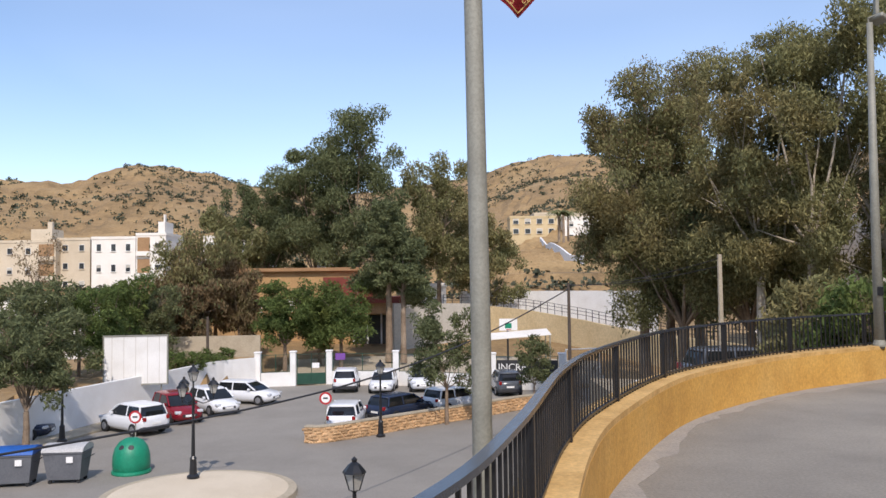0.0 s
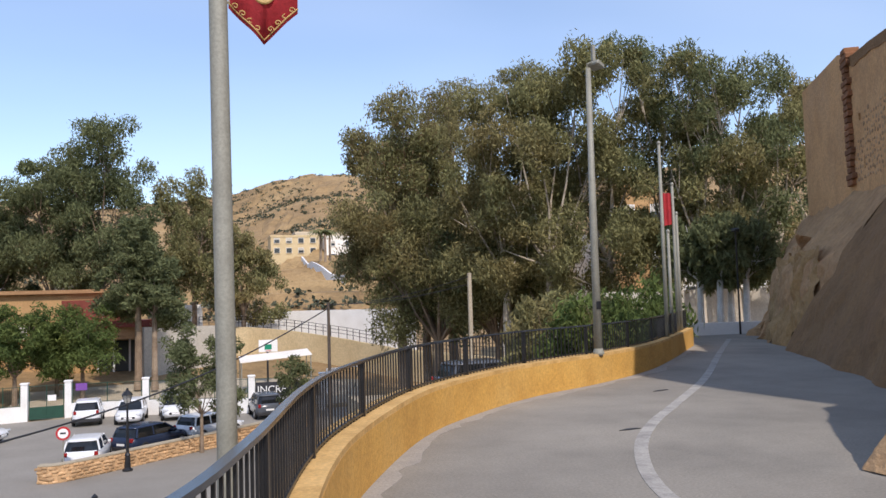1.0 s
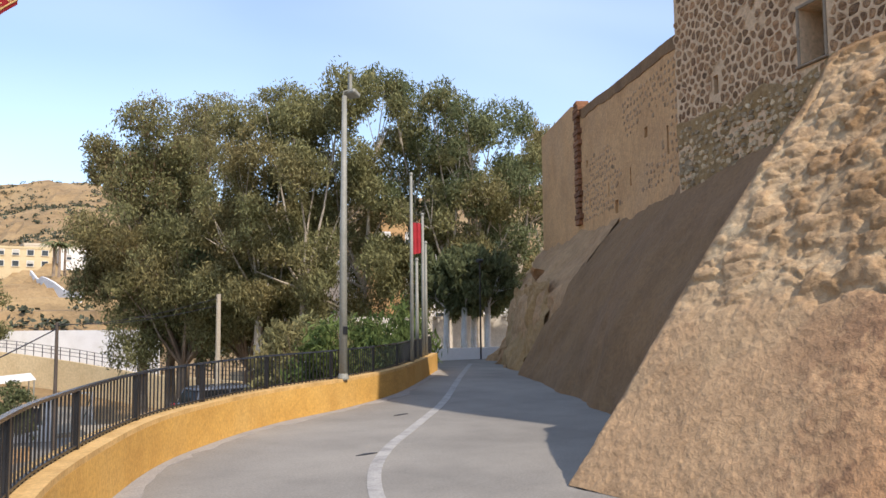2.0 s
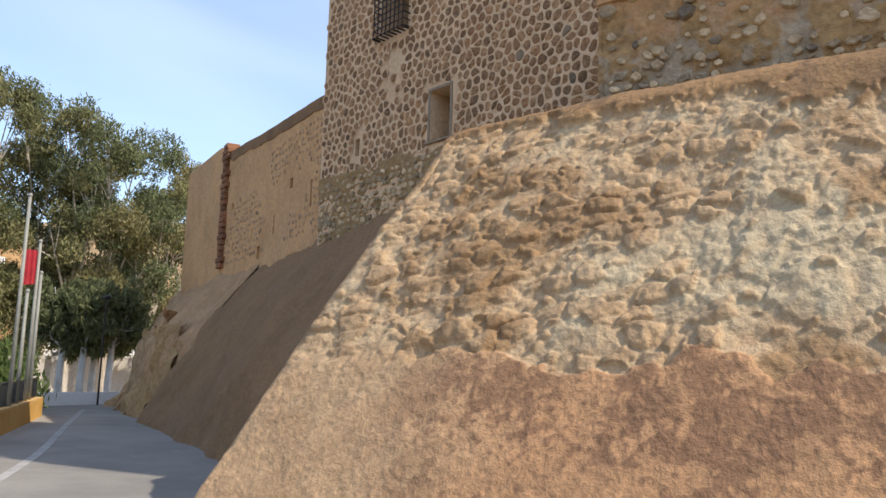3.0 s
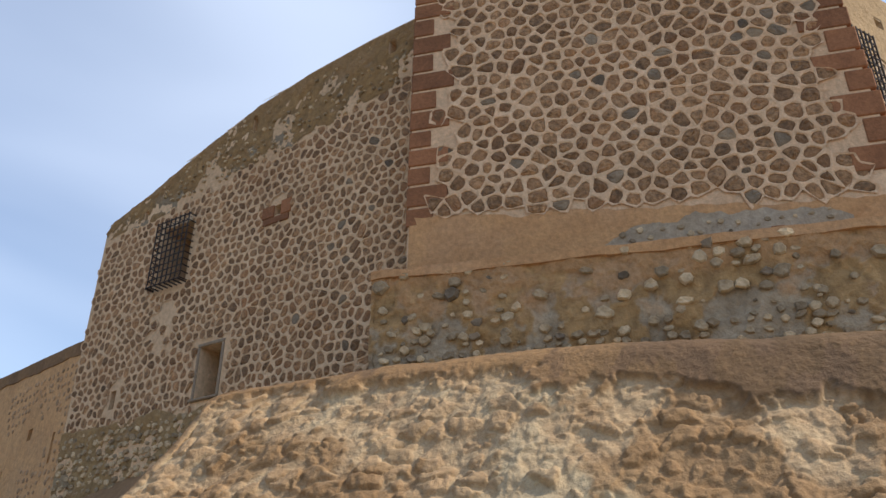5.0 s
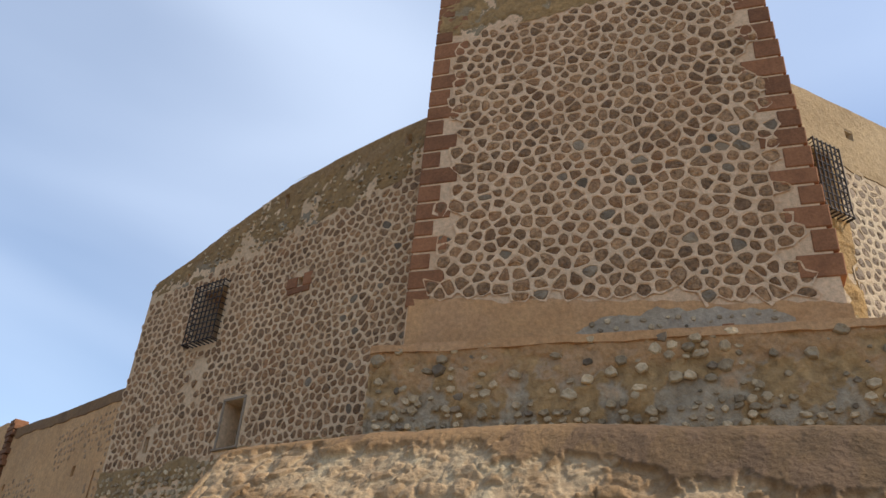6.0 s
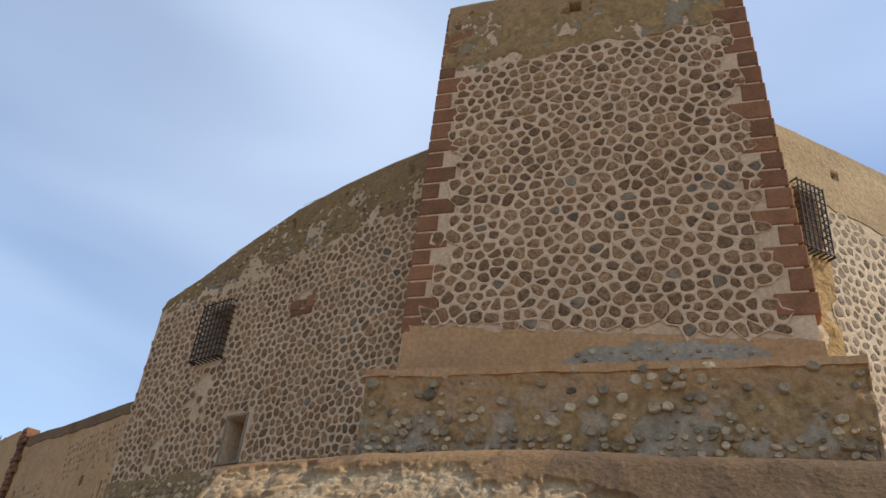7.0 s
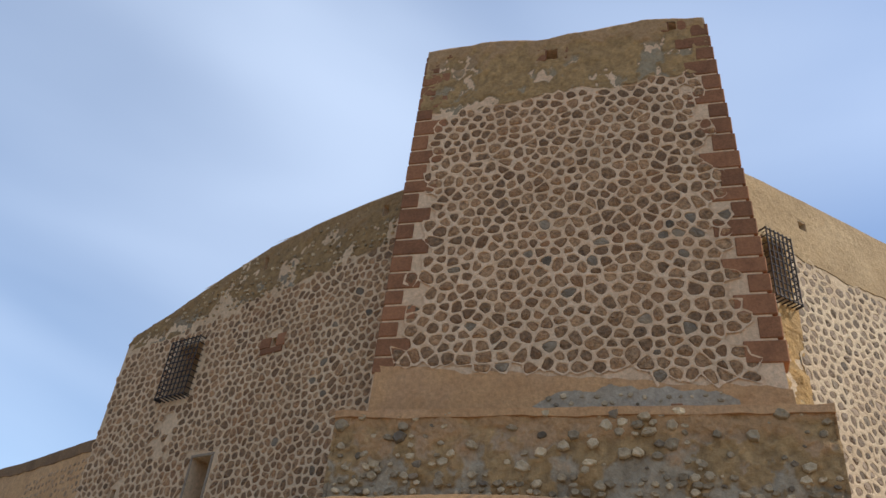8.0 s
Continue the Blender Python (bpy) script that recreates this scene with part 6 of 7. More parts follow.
def car(at, turn, paint, label, length=4.3, height=1.5, group="parked cars"):
    """A parked car; x is its way ahead."""
    t = thing("car", label, "car", at, turn, group)
    k, hh = length / 4.3, height / 1.5
    stations = [(-2.15, 0.62, 0.42, 0.72), (-2.08, 0.80, 0.28, 0.95), (-1.7, 0.87, 0.22, 1.0), (-0.9, 0.89, 0.20, 0.97), (0.6, 0.89, 0.20, 0.95), (1.2, 0.87, 0.20, 0.90), (1.75, 0.83, 0.22, 0.80), (2.05, 0.72, 0.28, 0.70), (2.15, 0.5, 0.38, 0.58)]

    def loft(sections, n_round=0.12):
        s = Shape()
        ring = []
        for x, w, z0, z1 in sections:
            c = min(n_round, w * 0.4, (z1 - z0) * 0.4)
            ring.append([(x * k, y, z * hh) for y, z in ((-w + c, z0), (w - c, z0), (w, z0 + c), (w, z1 - c), (w - c, z1), (-w + c, z1), (-w, z1 - c), (-w, z0 + c))])
        v = [p for r in ring for p in r]
        q = [(8 * i + j, 8 * i + (j + 1) % 8, 8 * i + 8 + (j + 1) % 8, 8 * i + 8 + j) for i in range(len(ring) - 1) for j in range(8)]
        return s.add(v, q + [tuple(range(8)), tuple(range(8 * len(ring) - 1, 8 * len(ring) - 9, -1))])

    part("body", loft(stations, 0.16), paint, t, smooth=True)

    def rounded(levels, c=0.26):
        """A stack of rounded outlines in plan: (rear, front, half width, height)."""
        v, n = [], 12
        for x0, x1, w, z in levels:
            r = min(c, w * 0.6)
            for cx, cy, a0 in ((x1 - r, w - r, 0), (x0 + r, w - r, 90), (x0 + r, -w + r, 180), (x1 - r, -w + r, 270)):
                v += [((cx + r * math.cos(radians(a0 + d))) * k, cy + r * math.sin(radians(a0 + d)), z * hh) for d in (0, 45, 90)]
        m = len(levels)
        q = [(n * i + j, n * i + (j + 1) % n, n * i + n + (j + 1) % n, n * i + n + j) for i in range(m - 1) for j in range(n)]
        return Shape().add(v, q + [tuple(range(n - 1, -1, -1)), tuple(range(n * (m - 1), n * m))])

    part("cabin_glass", rounded([(-2.02, 1.22, 0.81, 0.92), (-1.93, 0.80, 0.765, 1.17), (-1.78, 0.36, 0.68, 1.40)]), "glass", t, "dark glass")
    part("roof", rounded([(-1.84, 0.42, 0.70, 1.385), (-1.80, 0.34, 0.68, 1.44), (-1.62, 0.12, 0.58, 1.49), (-1.3, -0.2, 0.36, 1.505)]), paint, t, smooth=True)
    part("bumper", loft([(-2.19, 0.60, 0.30, 0.46), (-2.10, 0.82, 0.26, 0.50), (-1.95, 0.86, 0.26, 0.48)], 0.06), "black_sheet", t, "dark rear bumper")
    for y in (-1, 1):
        for (xa, za, xb, zb) in ((-1.86, 0.93, -1.68, 1.41), (-0.65, 0.93, -0.65, 1.41), (1.06, 0.93, 0.28, 1.41)):
            part("pillar", Shape().tube([(xa * k, y * 0.80, za * hh), (xb * k, y * 0.675, zb * hh)], 0.05, 6), paint, t)
        part("mirror", Shape().box(0.55 * k, y * 0.9 - 0.08, 0.92 * hh, 0.72 * k, y * 0.9 + 0.08, 1.06 * hh, None, 0.03), paint, t)
        part("headlight", Shape().box(1.86 * k, y * 0.62 - 0.17, 0.60 * hh, 2.10 * k, y * 0.62 + 0.17, 0.74 * hh, None, 0.03), "lamp_clear", t)
        part("taillight", Shape().box(-2.16 * k, y * 0.68 - 0.09, 0.74 * hh, -2.02 * k, y * 0.68 + 0.09, 0.94 * hh, None, 0.02), "lamp_red", t)
        for x in (-1.32, 1.32):
            wheel = part("wheel", Shape().lathe([(0.20, -0.1), (0.31, -0.1), (0.33, -0.07), (0.33, 0.07), (0.31, 0.1), (0.20, 0.1)], n=18), "tyre", t)
            wheel.matrix_basis = pose(x * k, y * 0.82, 0.33, 90)
            part("rim", Shape().lathe([(0.0, -0.105), (0.19, -0.105), (0.21, -0.08), (0.21, 0.08), (0.19, 0.105), (0.0, 0.105)], n=14), "rim", wheel)
    part("grille", Shape().box(2.08 * k, -0.42, 0.42 * hh, 2.17 * k, 0.42, 0.56 * hh, None, 0.01), "black_sheet", t)
    part("plate", Shape().box(-2.17 * k, -0.26, 0.55 * hh, -2.14 * k, 0.26, 0.66 * hh), "white", t)
    part("plate", Shape().box(2.165 * k, -0.26, 0.43 * hh, 2.185 * k, 0.26, 0.54 * hh), "white", t)
    return t


for x, y, turn, paint, L, H, label in (
        (-16.7, 43.2, 143, "car_white", 4.3, 1.62, "white estate car parked along the white wall"),
        (-15.5, 46.6, -52, "car_red", 4.2, 1.62, "dark red compact car parked by the wall"),
        (-14.2, 49.4, -48, "car_white", 4.2, 1.55, "white hatchback parked by the wall, front outwards"),
        (-13.0, 53.2, -20, "car_white", 4.4, 1.5, "white family hatchback parked by the wall"),
        (-7.2, 59.3, 93, "car_white", 4.4, 1.65, "white off-roader with dark rear window, backed to the fence"),
        (-4.4, 58.4, -92, "car_white", 4.2, 1.5, "white car parked before the school fence"),
        (-1.7, 59.0, -85, "car_white", 4.4, 1.66, "tall white car parked before the school fence"),
        (4.3, 56.6, 95, "car_grey", 4.4, 1.66, "dark grey off-roader before the fence"),
        (-5.3, 43.6, 88, "car_white", 4.2, 1.5, "white car behind the stone wall"),
        (-2.5, 46.6, 50, "car_navy", 4.4, 1.48, "dark blue saloon behind the stone wall"),
        (0.6, 49.2, 40, "car_white", 4.0, 1.48, "small white car behind the stone wall"),
        (-22.4, 41.3, 10, "car_navy", 4.3, 1.45, "dark blue car by the white wall")):
    car((x, y, LOW + 0.012), turn, paint, label, L, H)


def bin_thing(at, turn, lid, label):
    t = thing("rubbish_container", label, "container", at, turn, "rubbish containers")
    b = Shape()
    v = [(-0.62, -0.42, 0.16), (0.62, -0.42, 0.16), (0.62, 0.42, 0.16), (-0.62, 0.42, 0.16), (-0.76, -0.56, 1.22), (0.76, -0.56, 1.22), (0.76, 0.56, 1.22), (-0.76, 0.56, 1.22)]
    b.add(v, [(0, 1, 5, 4), (1, 2, 6, 5), (2, 3, 7, 6), (3, 0, 4, 7), (3, 2, 1, 0), (4, 5, 6, 7)])
    part("body", b, "bin_grey", t)
    part("rim", Shape().box(-0.8, -0.6, 1.18, 0.8, 0.6, 1.26, None, 0.03), "bin_grey", t)
    n, lidshape = 9, Shape()
    pts = [(-0.62 * math.cos(math.pi * i / (n - 1)), 1.27 + 0.26 * math.sin(math.pi * i / (n - 1))) for i in range(n)]
    v = [(x, y, z) for x in (-0.8, 0.8) for y, z in pts]
    lidshape.add(v, [(i, i + 1, n + i + 1, n + i) for i in range(n - 1)] + [tuple(range(n)), tuple(range(2 * n - 1, n - 1, -1))])
    part("lid", lidshape, lid, t, "pale lid" if lid == "lid_pale" else "blue lid")
    for x in (-0.55, 0.55):
        for y in (-0.35, 0.35):
            part("wheel", Shape().lathe([(0.0, -0.03), (0.08, -0.03), (0.08, 0.03), (0.0, 0.03)], n=10), "tyre", t).matrix_basis = pose(x, y, 0.08, 90)
    for y in (-0.5, 0.5):
        part("handle", Shape().tube([(0.8, y * 0.4, 0.95), (0.9, y * 0.4, 1.0), (0.9, y * 0.8, 1.0), (0.8, y * 0.8, 0.95)], 0.02, 5), "iron", t)
    part("sticker", Shape().box(0.15, -0.58, 0.85, 0.4, -0.515, 1.08), "white", t)
    return t


bin_thing((-16.9, 31.8, LOW + 0.012), 8, "lid_blue", "grey wheeled rubbish container with a blue lid")
bin_thing((-18.6, 31.3, LOW + 0.012), 8, "lid_blue", "grey wheeled rubbish container with a blue lid")
bin_thing((-15.1, 32.3, LOW + 0.012), 4, "lid_pale", "grey wheeled rubbish container with a pale lid")
ig = thing("bottle_bank", "green dome-shaped plastic bottle bank", "container", (-13.1, 33.7, LOW + 0.012))
part("shell", Shape().lathe([(0.62, 0.0), (0.72, 0.06), (0.76, 0.4), (0.74, 0.75), (0.66, 1.05), (0.48, 1.3), (0.25, 1.43), (0.0, 1.46)], n=24), "igloo", ig, smooth=True)
part("base", Shape().lathe([(0.78, 0.0), (0.8, 0.05), (0.78, 0.14), (0.7, 0.16)], n=24), "igloo", ig)
for a in (-70, -110):
    part("mouth", Shape().lathe([(0.0, -0.03), (0.1, -0.03), (0.13, 0.0), (0.1, 0.03), (0.0, 0.03)], n=14), "black_sheet", ig).matrix_basis = pose(0.58 * math.cos(radians(a)), 0.58 * math.sin(radians(a)), 1.12, 60, 0, a + 90)
part("lifting_eye", Shape().tube([(-0.07, 0, 1.44), (-0.05, 0, 1.54), (0.05, 0, 1.54), (0.07, 0, 1.44)], 0.015, 6), "iron", ig)


def lantern(parent, x, y, z, s=1.0):
    """A four-sided street lantern; z is its foot."""
    l = part("lantern", Shape().lathe([(0.03 * s, 0.0), (0.05 * s, 0.05 * s), (0.10 * s, 0.07 * s)], (x, y, z), 8), "iron", parent)
    part("pane", Shape().lathe([(0.09 * s, 0.08 * s), (0.19 * s, 0.42 * s)], (x, y, z), 4), "lamp_glass", l, "pale lamp glass")
    part("hood", Shape().lathe([(0.24 * s, 0.42 * s), (0.22 * s, 0.46 * s), (0.12 * s, 0.58 * s), (0.05 * s, 0.63 * s), (0.06 * s, 0.68 * s), (0.0, 0.74 * s)], (x, y, z), 8), "iron", l)
    for a in range(4):
        c, d = math.cos(a * math.pi / 2), math.sin(a * math.pi / 2)
        part("glazing_bar", Shape().tube([(x + 0.1 * s * c, y + 0.1 * s * d, z + 0.07 * s), (x + 0.21 * s * c, y + 0.21 * s * d, z + 0.43 * s)], 0.012 * s, 4), "iron", l)


def street_lamp(at, height, heads, label):
    t = thing("street_lamp", label, "street lamp", at, 0, "black street lamps")
    part("post", Shape().lathe([(0.24, 0), (0.24, 0.08), (0.15, 0.16), (0.12, 0.7), (0.14, 0.74), (0.075, 0.85), (0.06, height * 0.6), (0.045, height)], n=12), "iron", t, smooth=False)
    if heads == 1:
        lantern(t, 0, 0, height, 1.1)
    else:
        lantern(t, 0, 0, height + 0.3, 1.0)
        part("neck", Shape().tube([(0, 0, height), (0, 0, height + 0.3)], 0.035, 6), "iron", t)
        for k in range(heads - 1):
            a = radians(k * 360 / (heads - 1) + 15)
            c, d = 0.75 * math.cos(a), 0.75 * math.sin(a)
            part("arm", Shape().tube([(0, 0, height - 0.35), (c * 0.5, d * 0.5, height - 0.5), (c, d, height - 0.38), (c, d, height - 0.2)], 0.025, 6), "iron", t)
            lantern(t, c, d, height - 0.2, 0.95)


street_lamp((-9.74, 31.2, LOW + 0.35), 3.35, 4, "black cast iron lamp post with four lanterns on the island")
street_lamp((-3.25, 40.9, LOW + 0.012), 3.1, 1, "black lamp post with one lantern beside the stone wall")
street_lamp((-19.0, 40.0, LOW + 0.12), 2.6, 1, "black lamp post with one lantern by the white wall")
street_lamp((-1.97, 17.5, LOW + 0.012), 3.2, 1, "black lamp post with one lantern below the road")
isl = thing("traffic_island", "round cream island with a low kerb", "island", (-9.0, 29.6, LOW), kind="structure")
part("kerb", Shape().lathe([(3.55, 0), (3.5, 0.22), (3.2, 0.25), (3.15, 0.0)], n=48), "concrete", isl)
part("top", Shape().lathe([(0.0, 0.0), (3.2, 0.0), (3.2, 0.24), (2.6, 0.33), (0.0, 0.36)], n=48), "flat_tan", isl)


def round_sign(at, z, label):
    t = thing("road_sign", label, "road sign", at)
    part("post", Shape().tube([(0, 0, 0), (0, 0, z + 0.25)], 0.03, 8), "steel", t)
    part("disc", Shape().lathe([(0.0, -0.012), (0.31, -0.012), (0.31, 0.012), (0.0, 0.012)], n=24), "sign_red", t, "red sign ring").matrix_basis = pose(0, -0.05, z, 90)
    part("field", Shape().lathe([(0.0, -0.005), (0.22, -0.005), (0.22, 0.005), (0.0, 0.005)], n=24), "white", t, "white sign field").matrix_basis = pose(0, -0.07, z, 90)
    part("bar", Shape().box(-0.12, -0.08, z - 0.03, 0.12, -0.076, z + 0.05), "black_sheet", t)


round_sign((-15.2, 39.6, LOW + 0.012), 1.35, "round red and white road sign on a grey post")
round_sign((-5.9, 40.0, LOW + 0.012), 2.1, "round red and white road sign on a grey post")

bb = thing("billboard", "blank white billboard on posts above the wall", "billboard", (-19.0, 49.5, -4.5), 8)
part("board", Shape().box(-1.85, -0.05, 0.1, 1.85, 0.05, 3.0), "white", bb)
for x0, z0, x1, z1 in ((-1.93, 0.02, 1.93, 0.1), (-1.93, 3.0, 1.93, 3.08), (-1.93, 0.1, -1.85, 3.0), (1.85, 0.1, 1.93, 3.0)):
    part("frame_bar", Shape().box(x0, -0.09, z0, x1, 0.06, z1), "steel", bb)
for x in (-1.4, -0.7, 0.0, 0.7, 1.4):
    part("sheet_joint", Shape().box(x - 0.01, -0.056, 0.1, x + 0.01, -0.05, 3.0), "blind", bb)
for x in (-1.5, 0, 1.5):
    part("leg", Shape().tube([(x, 0.1, -1.0), (x, 0.1, 2.9)], 0.05, 6), "steel", bb)

cw = Shape()
ribbon(cw, arc([(-25, 63), (-20, 64.6), (-15, 65.5)], 1.0), arc([(-25, 63.25), (-20, 64.85), (-15, 65.75)], 1.0), -6, -2.5)
single("garden_wall", cw, "concrete", "weathered concrete garden wall", "wall", "structure")


def utility_pole(at, z0, z1, r, key, label, name="utility_pole"):
    t = thing(name, label, "pole", at)
    part("shaft", Shape().tube([(0, 0, z0), (0, 0, z1)], [r * 1.15, r * 0.8], 8), key, t)
    part("bracket", Shape().tube([(-0.12, 0, z1 - 0.15), (0.12, 0, z1 - 0.15)], 0.03, 5), "iron", t)
    return t


utility_pole((*spot(-0.2945, 59), 0), -6.3, -0.7, 0.12, "wood_pole", "weathered wooden pole by the white wall")
utility_pole((10.75, 31.0, 0), -6, 2.55, 0.11, "concrete", "pale concrete post behind the railing", "concrete_post")
utility_pole((*spot(0.157, 40), 0), -6.3, 1.5, 0.09, "wood_pole", "dark wooden pole with a cable")
utility_pole((*spot(-0.4, 62), 0), -5, 0.9, 0.09, "wood_pole", "thin wooden pole among the garden trees")
cab = Shape()
a, b = Vector((*spot(0.157, 40), 1.2)), Vector((-9.3, 15.0, -1.7))
pts = [a.lerp(b, i / 40) - Vector((0, 0, 1.1 * math.sin(math.pi * i / 40))) for i in range(41)]
cab.tube(pts, 0.028, 6)
single("cable", cab, "black_sheet", "black power cable hanging between poles", "cable")
for dz, key, far in ((0.0, 0.01, (-16.9, 57, -1.0)), (0.3, 0.01, (-14, 62, -0.8))):
    cab = Shape()
    a, b = Vector((*spot(0.157, 40), 1.35 + dz * 0.2)), Vector((10.75, 31.0, 2.4 - dz))
    cab.tube([a.lerp(b, i / 12) - Vector((0, 0, 0.25 * math.sin(math.pi * i / 12))) for i in range(13)], 0.012, 4)
    single("cable", cab, "black_sheet", "thin overhead wire between two poles", "cable")
pl = thing("road_lamp", "thin dark lamp post at the road's end", "street lamp", (*spot(0.378, 27.5, 16.9), 0))
part("post", Shape().tube([(0, 0, -0.3), (0, 0, 3.6)], [0.035, 0.028], 8), "iron", pl)
part("head", Shape().box(-0.12, -0.1, 3.55, 0.12, 0.1, 3.68, None, 0.03), "iron", pl)


# ---- school, sports court and houses ----
def house(name, label, at, turn, size, wall, floors, cols, roof="parapet", win=(0.9, 1.1), balcony=(), stack=False, category="house", blinds=True):
    """A flat-roofed building; its front faces -y before the turn. size: width, depth, height."""
    w, d, h = size
    t = thing(name, label, category, at, turn, kind="")
    part("wall", Shape().box(-w / 2, 0, -6, w / 2, d, h), wall, t)
    if roof == "parapet":
        for x0, y0, x1, y1 in ((-w / 2 - 0.1, -0.1, w / 2 + 0.1, 0.2), (-w / 2 - 0.1, d - 0.2, w / 2 + 0.1, d + 0.1), (-w / 2 - 0.1, 0.2, -w / 2 + 0.2, d - 0.2), (w / 2 - 0.2, 0.2, w / 2 + 0.1, d - 0.2)):
            part("parapet", Shape().box(x0, y0, h, x1, y1, h + 0.5), wall, t)
    else:
        part("roof", Shape().box(-w / 2 - 0.6, -0.6, h, w / 2 + 0.6, d + 0.6, h + 0.35), "roof_tile", t)
    if stack:
        part("stair_head", Shape().box(w * 0.22, 0.3, h + 0.01, w * 0.45, d * 0.5, h + 2.6), wall, t)
        part("chimney", Shape().box(w * 0.40, 0.4, h + 2.6, w * 0.45, 1.1, h + 4.0), wall, t)
    fh = h / floors
    rs = random.Random(int(w * 100))
    for f in range(floors):
        for c in range(cols):
            x = -w / 2 + w * (c + 0.5) / cols
            z = f * fh + fh * 0.42
            if c in balcony:
                rec = part("balcony", Shape().box(x - w / cols * 0.42, -0.06, f * fh + 0.3, x + w / cols * 0.42, -0.02, f * fh + fh * 0.92), "flat_brick", t)
                part("balcony_front", Shape().box(x - w / cols * 0.44, -0.7, f * fh + 0.25, x + w / cols * 0.44, -0.07, f * fh + 1.1), wall, rec)
                continue
            fr = part("window", Shape().box(x - win[0] / 2 - 0.07, -0.05, z - 0.07, x + win[0] / 2 + 0.07, -0.01, z + win[1] + 0.07), "white", t)
            part("pane", Shape().box(x - win[0] / 2, -0.075, z, x + win[0] / 2, -0.055, z + win[1]), "pane", fr)
            part("sill", Shape().box(x - win[0] / 2 - 0.12, -0.2, z - 0.14, x + win[0] / 2 + 0.12, -0.055, z - 0.07), wall, fr)
            if blinds and rs.random() < 0.5:
                part("blind", Shape().box(x - win[0] / 2, -0.095, z + win[1] * rs.uniform(0.3, 0.7), x + win[0] / 2, -0.077, z + win[1]), "blind", fr)
    return t


def flats(px0, px1, d, z0, h, wall, floors, cols, label, **kw):
    x0, x1 = px0 * d, px1 * d
    return house("apartment_block", label, ((x0 + x1) / 2, d, z0), kw.pop("turn", 0), (x1 - x0, 10, h), wall, floors, cols, category="building", **kw)


flats(-0.60, -0.485, 152, -1.0, 11.2, "flat_tan", 3, 5, "tan block of flats with brick balconies", balcony=(1, 4), stack=True)
flats(-0.483, -0.442, 154, 0.2, 10.5, "flat_tan", 3, 2, "pale block of flats with narrow windows")
flats(-0.440, -0.385, 150, -1.0, 11.6, "flat_white", 3, 3, "sunlit white block of flats", win=(0.8, 1.3))
flats(-0.384, -0.347, 150, -1.0, 12.2, "flat_white", 3, 2, "white block of flats with a roof stair tower", balcony=(0,), stack=True, win=(1.3, 0.9))
flats(-0.300, -0.222, 140, -0.5, 10.4, "flat_white", 3, 4, "white flats behind the eucalyptus trees")
house("white_house", "small white house behind the bushes", (*spot(-0.52, 75), -3.2), 0, (10, 6, 3.0), "flat_white", 1, 3)
house("white_house", "small white house on the slope", (*spot(-0.020, 105), -3.5), 0, (5, 6, 4.6), "flat_white", 1, 2)

sc = house("school", "ochre school building with a flat brown roof", (*spot(-0.195, 84), -4.2), 0, (17, 10, 7.2), "orange_wall", 1, 5, roof="slab", win=(1.4, 1.2))
house("roof_tank_house", "small white box on the school roof", (*spot(-0.146, 89), 3.36), 0, (2.0, 2, 1.5), "flat_white", 1, 1, win=(0.4, 0.5), category="roof box")
pc = thing("school_porch", "red-brown entrance porch with glass doors", "porch", (*spot(-0.088, 80), -4.9))
part("roof", Shape().box(-5.2, -1.0, 4.6, 3.2, 4, 5.2), "red_wood", pc)
part("upper_wall", Shape().box(-5.0, 0.2, 5.21, 0.5, 4, 7.2), "red_wood", pc)
part("fascia", Shape().box(-2.2, -0.6, 3.5, 3.0, -0.3, 4.59), "roof_tile", pc)
part("back_wall", Shape().box(-5.0, 2.0, -1, 3.2, 4, 4.59), "orange_wall", pc)
for x in (-2.1, -0.7, 0.7, 2.1):
    part("door_frame", Shape().box(x - 0.08, 1.8, 0, x + 0.08, 1.95, 3.4), "white", pc)
for x in (-1.4, 0.0, 1.4):
    part("door_glass", Shape().box(x - 0.6, 1.86, 0.1, x + 0.6, 1.9, 3.3), "pane", pc)
gw = Shape()
gw.prism([(-4.8, 78.2), (3.2, 84), (3.2, 84.4), (-5.0, 78.6)], -6, [-0.35, -0.6, -0.6, -0.35])
single("school_side_wall", gw, "blind", "plain grey side wall of the school", "wall", "structure")
yard = Shape()
yard.prism([(-14, 62.6), (-3.6, 61.8), (3.4, 59.0), (12, 60), (14, 72), (-2, 78), (-14, 80)], -7, [-6.15, -6.15, -6.15, -6.0, -5.6, -5.1, -5.1])
single("school_yard", yard, "concrete", "pale concrete school yard", "ground", "structure")

court = Shape()
line = arc([(0, 88), (5, 87.5), (9.5, 84), (14, 78.5), (19, 70), (24, 60)], 1.0)
A = side(line, 0.0)
Bq = side(line, 0.3)
n = len(A)
tops = [-0.8 - 2.6 * ease(i / (n - 1) * 1.15) for i in range(n)]
court.prism([(p.x, p.y) for p in A] + [(p.x, p.y) for p in reversed(Bq)], -7, tops + tops[::-1])
single("court_wall", court, "cream", "cream painted retaining wall of the sports court", "wall", "structure")
cr = thing("court_railing", "dark railing on top of the court wall", "railing", kind="structure")
for i in range(0, n - 1):
    p = A[i]
    part("post", Shape().tube([(p.x, p.y, tops[i]), (p.x, p.y, tops[i] + 1.1)], 0.04, 5), "iron", cr)
for dz in (0.45, 0.8, 1.1):
    part("rail", Shape().tube([(p.x, p.y, z + dz) for p, z in zip(A, tops)], 0.025, 5), "iron", cr)
uw = Shape()
line = arc([(2, 96), (8, 95), (15, 90), (22, 82)], 1.0)
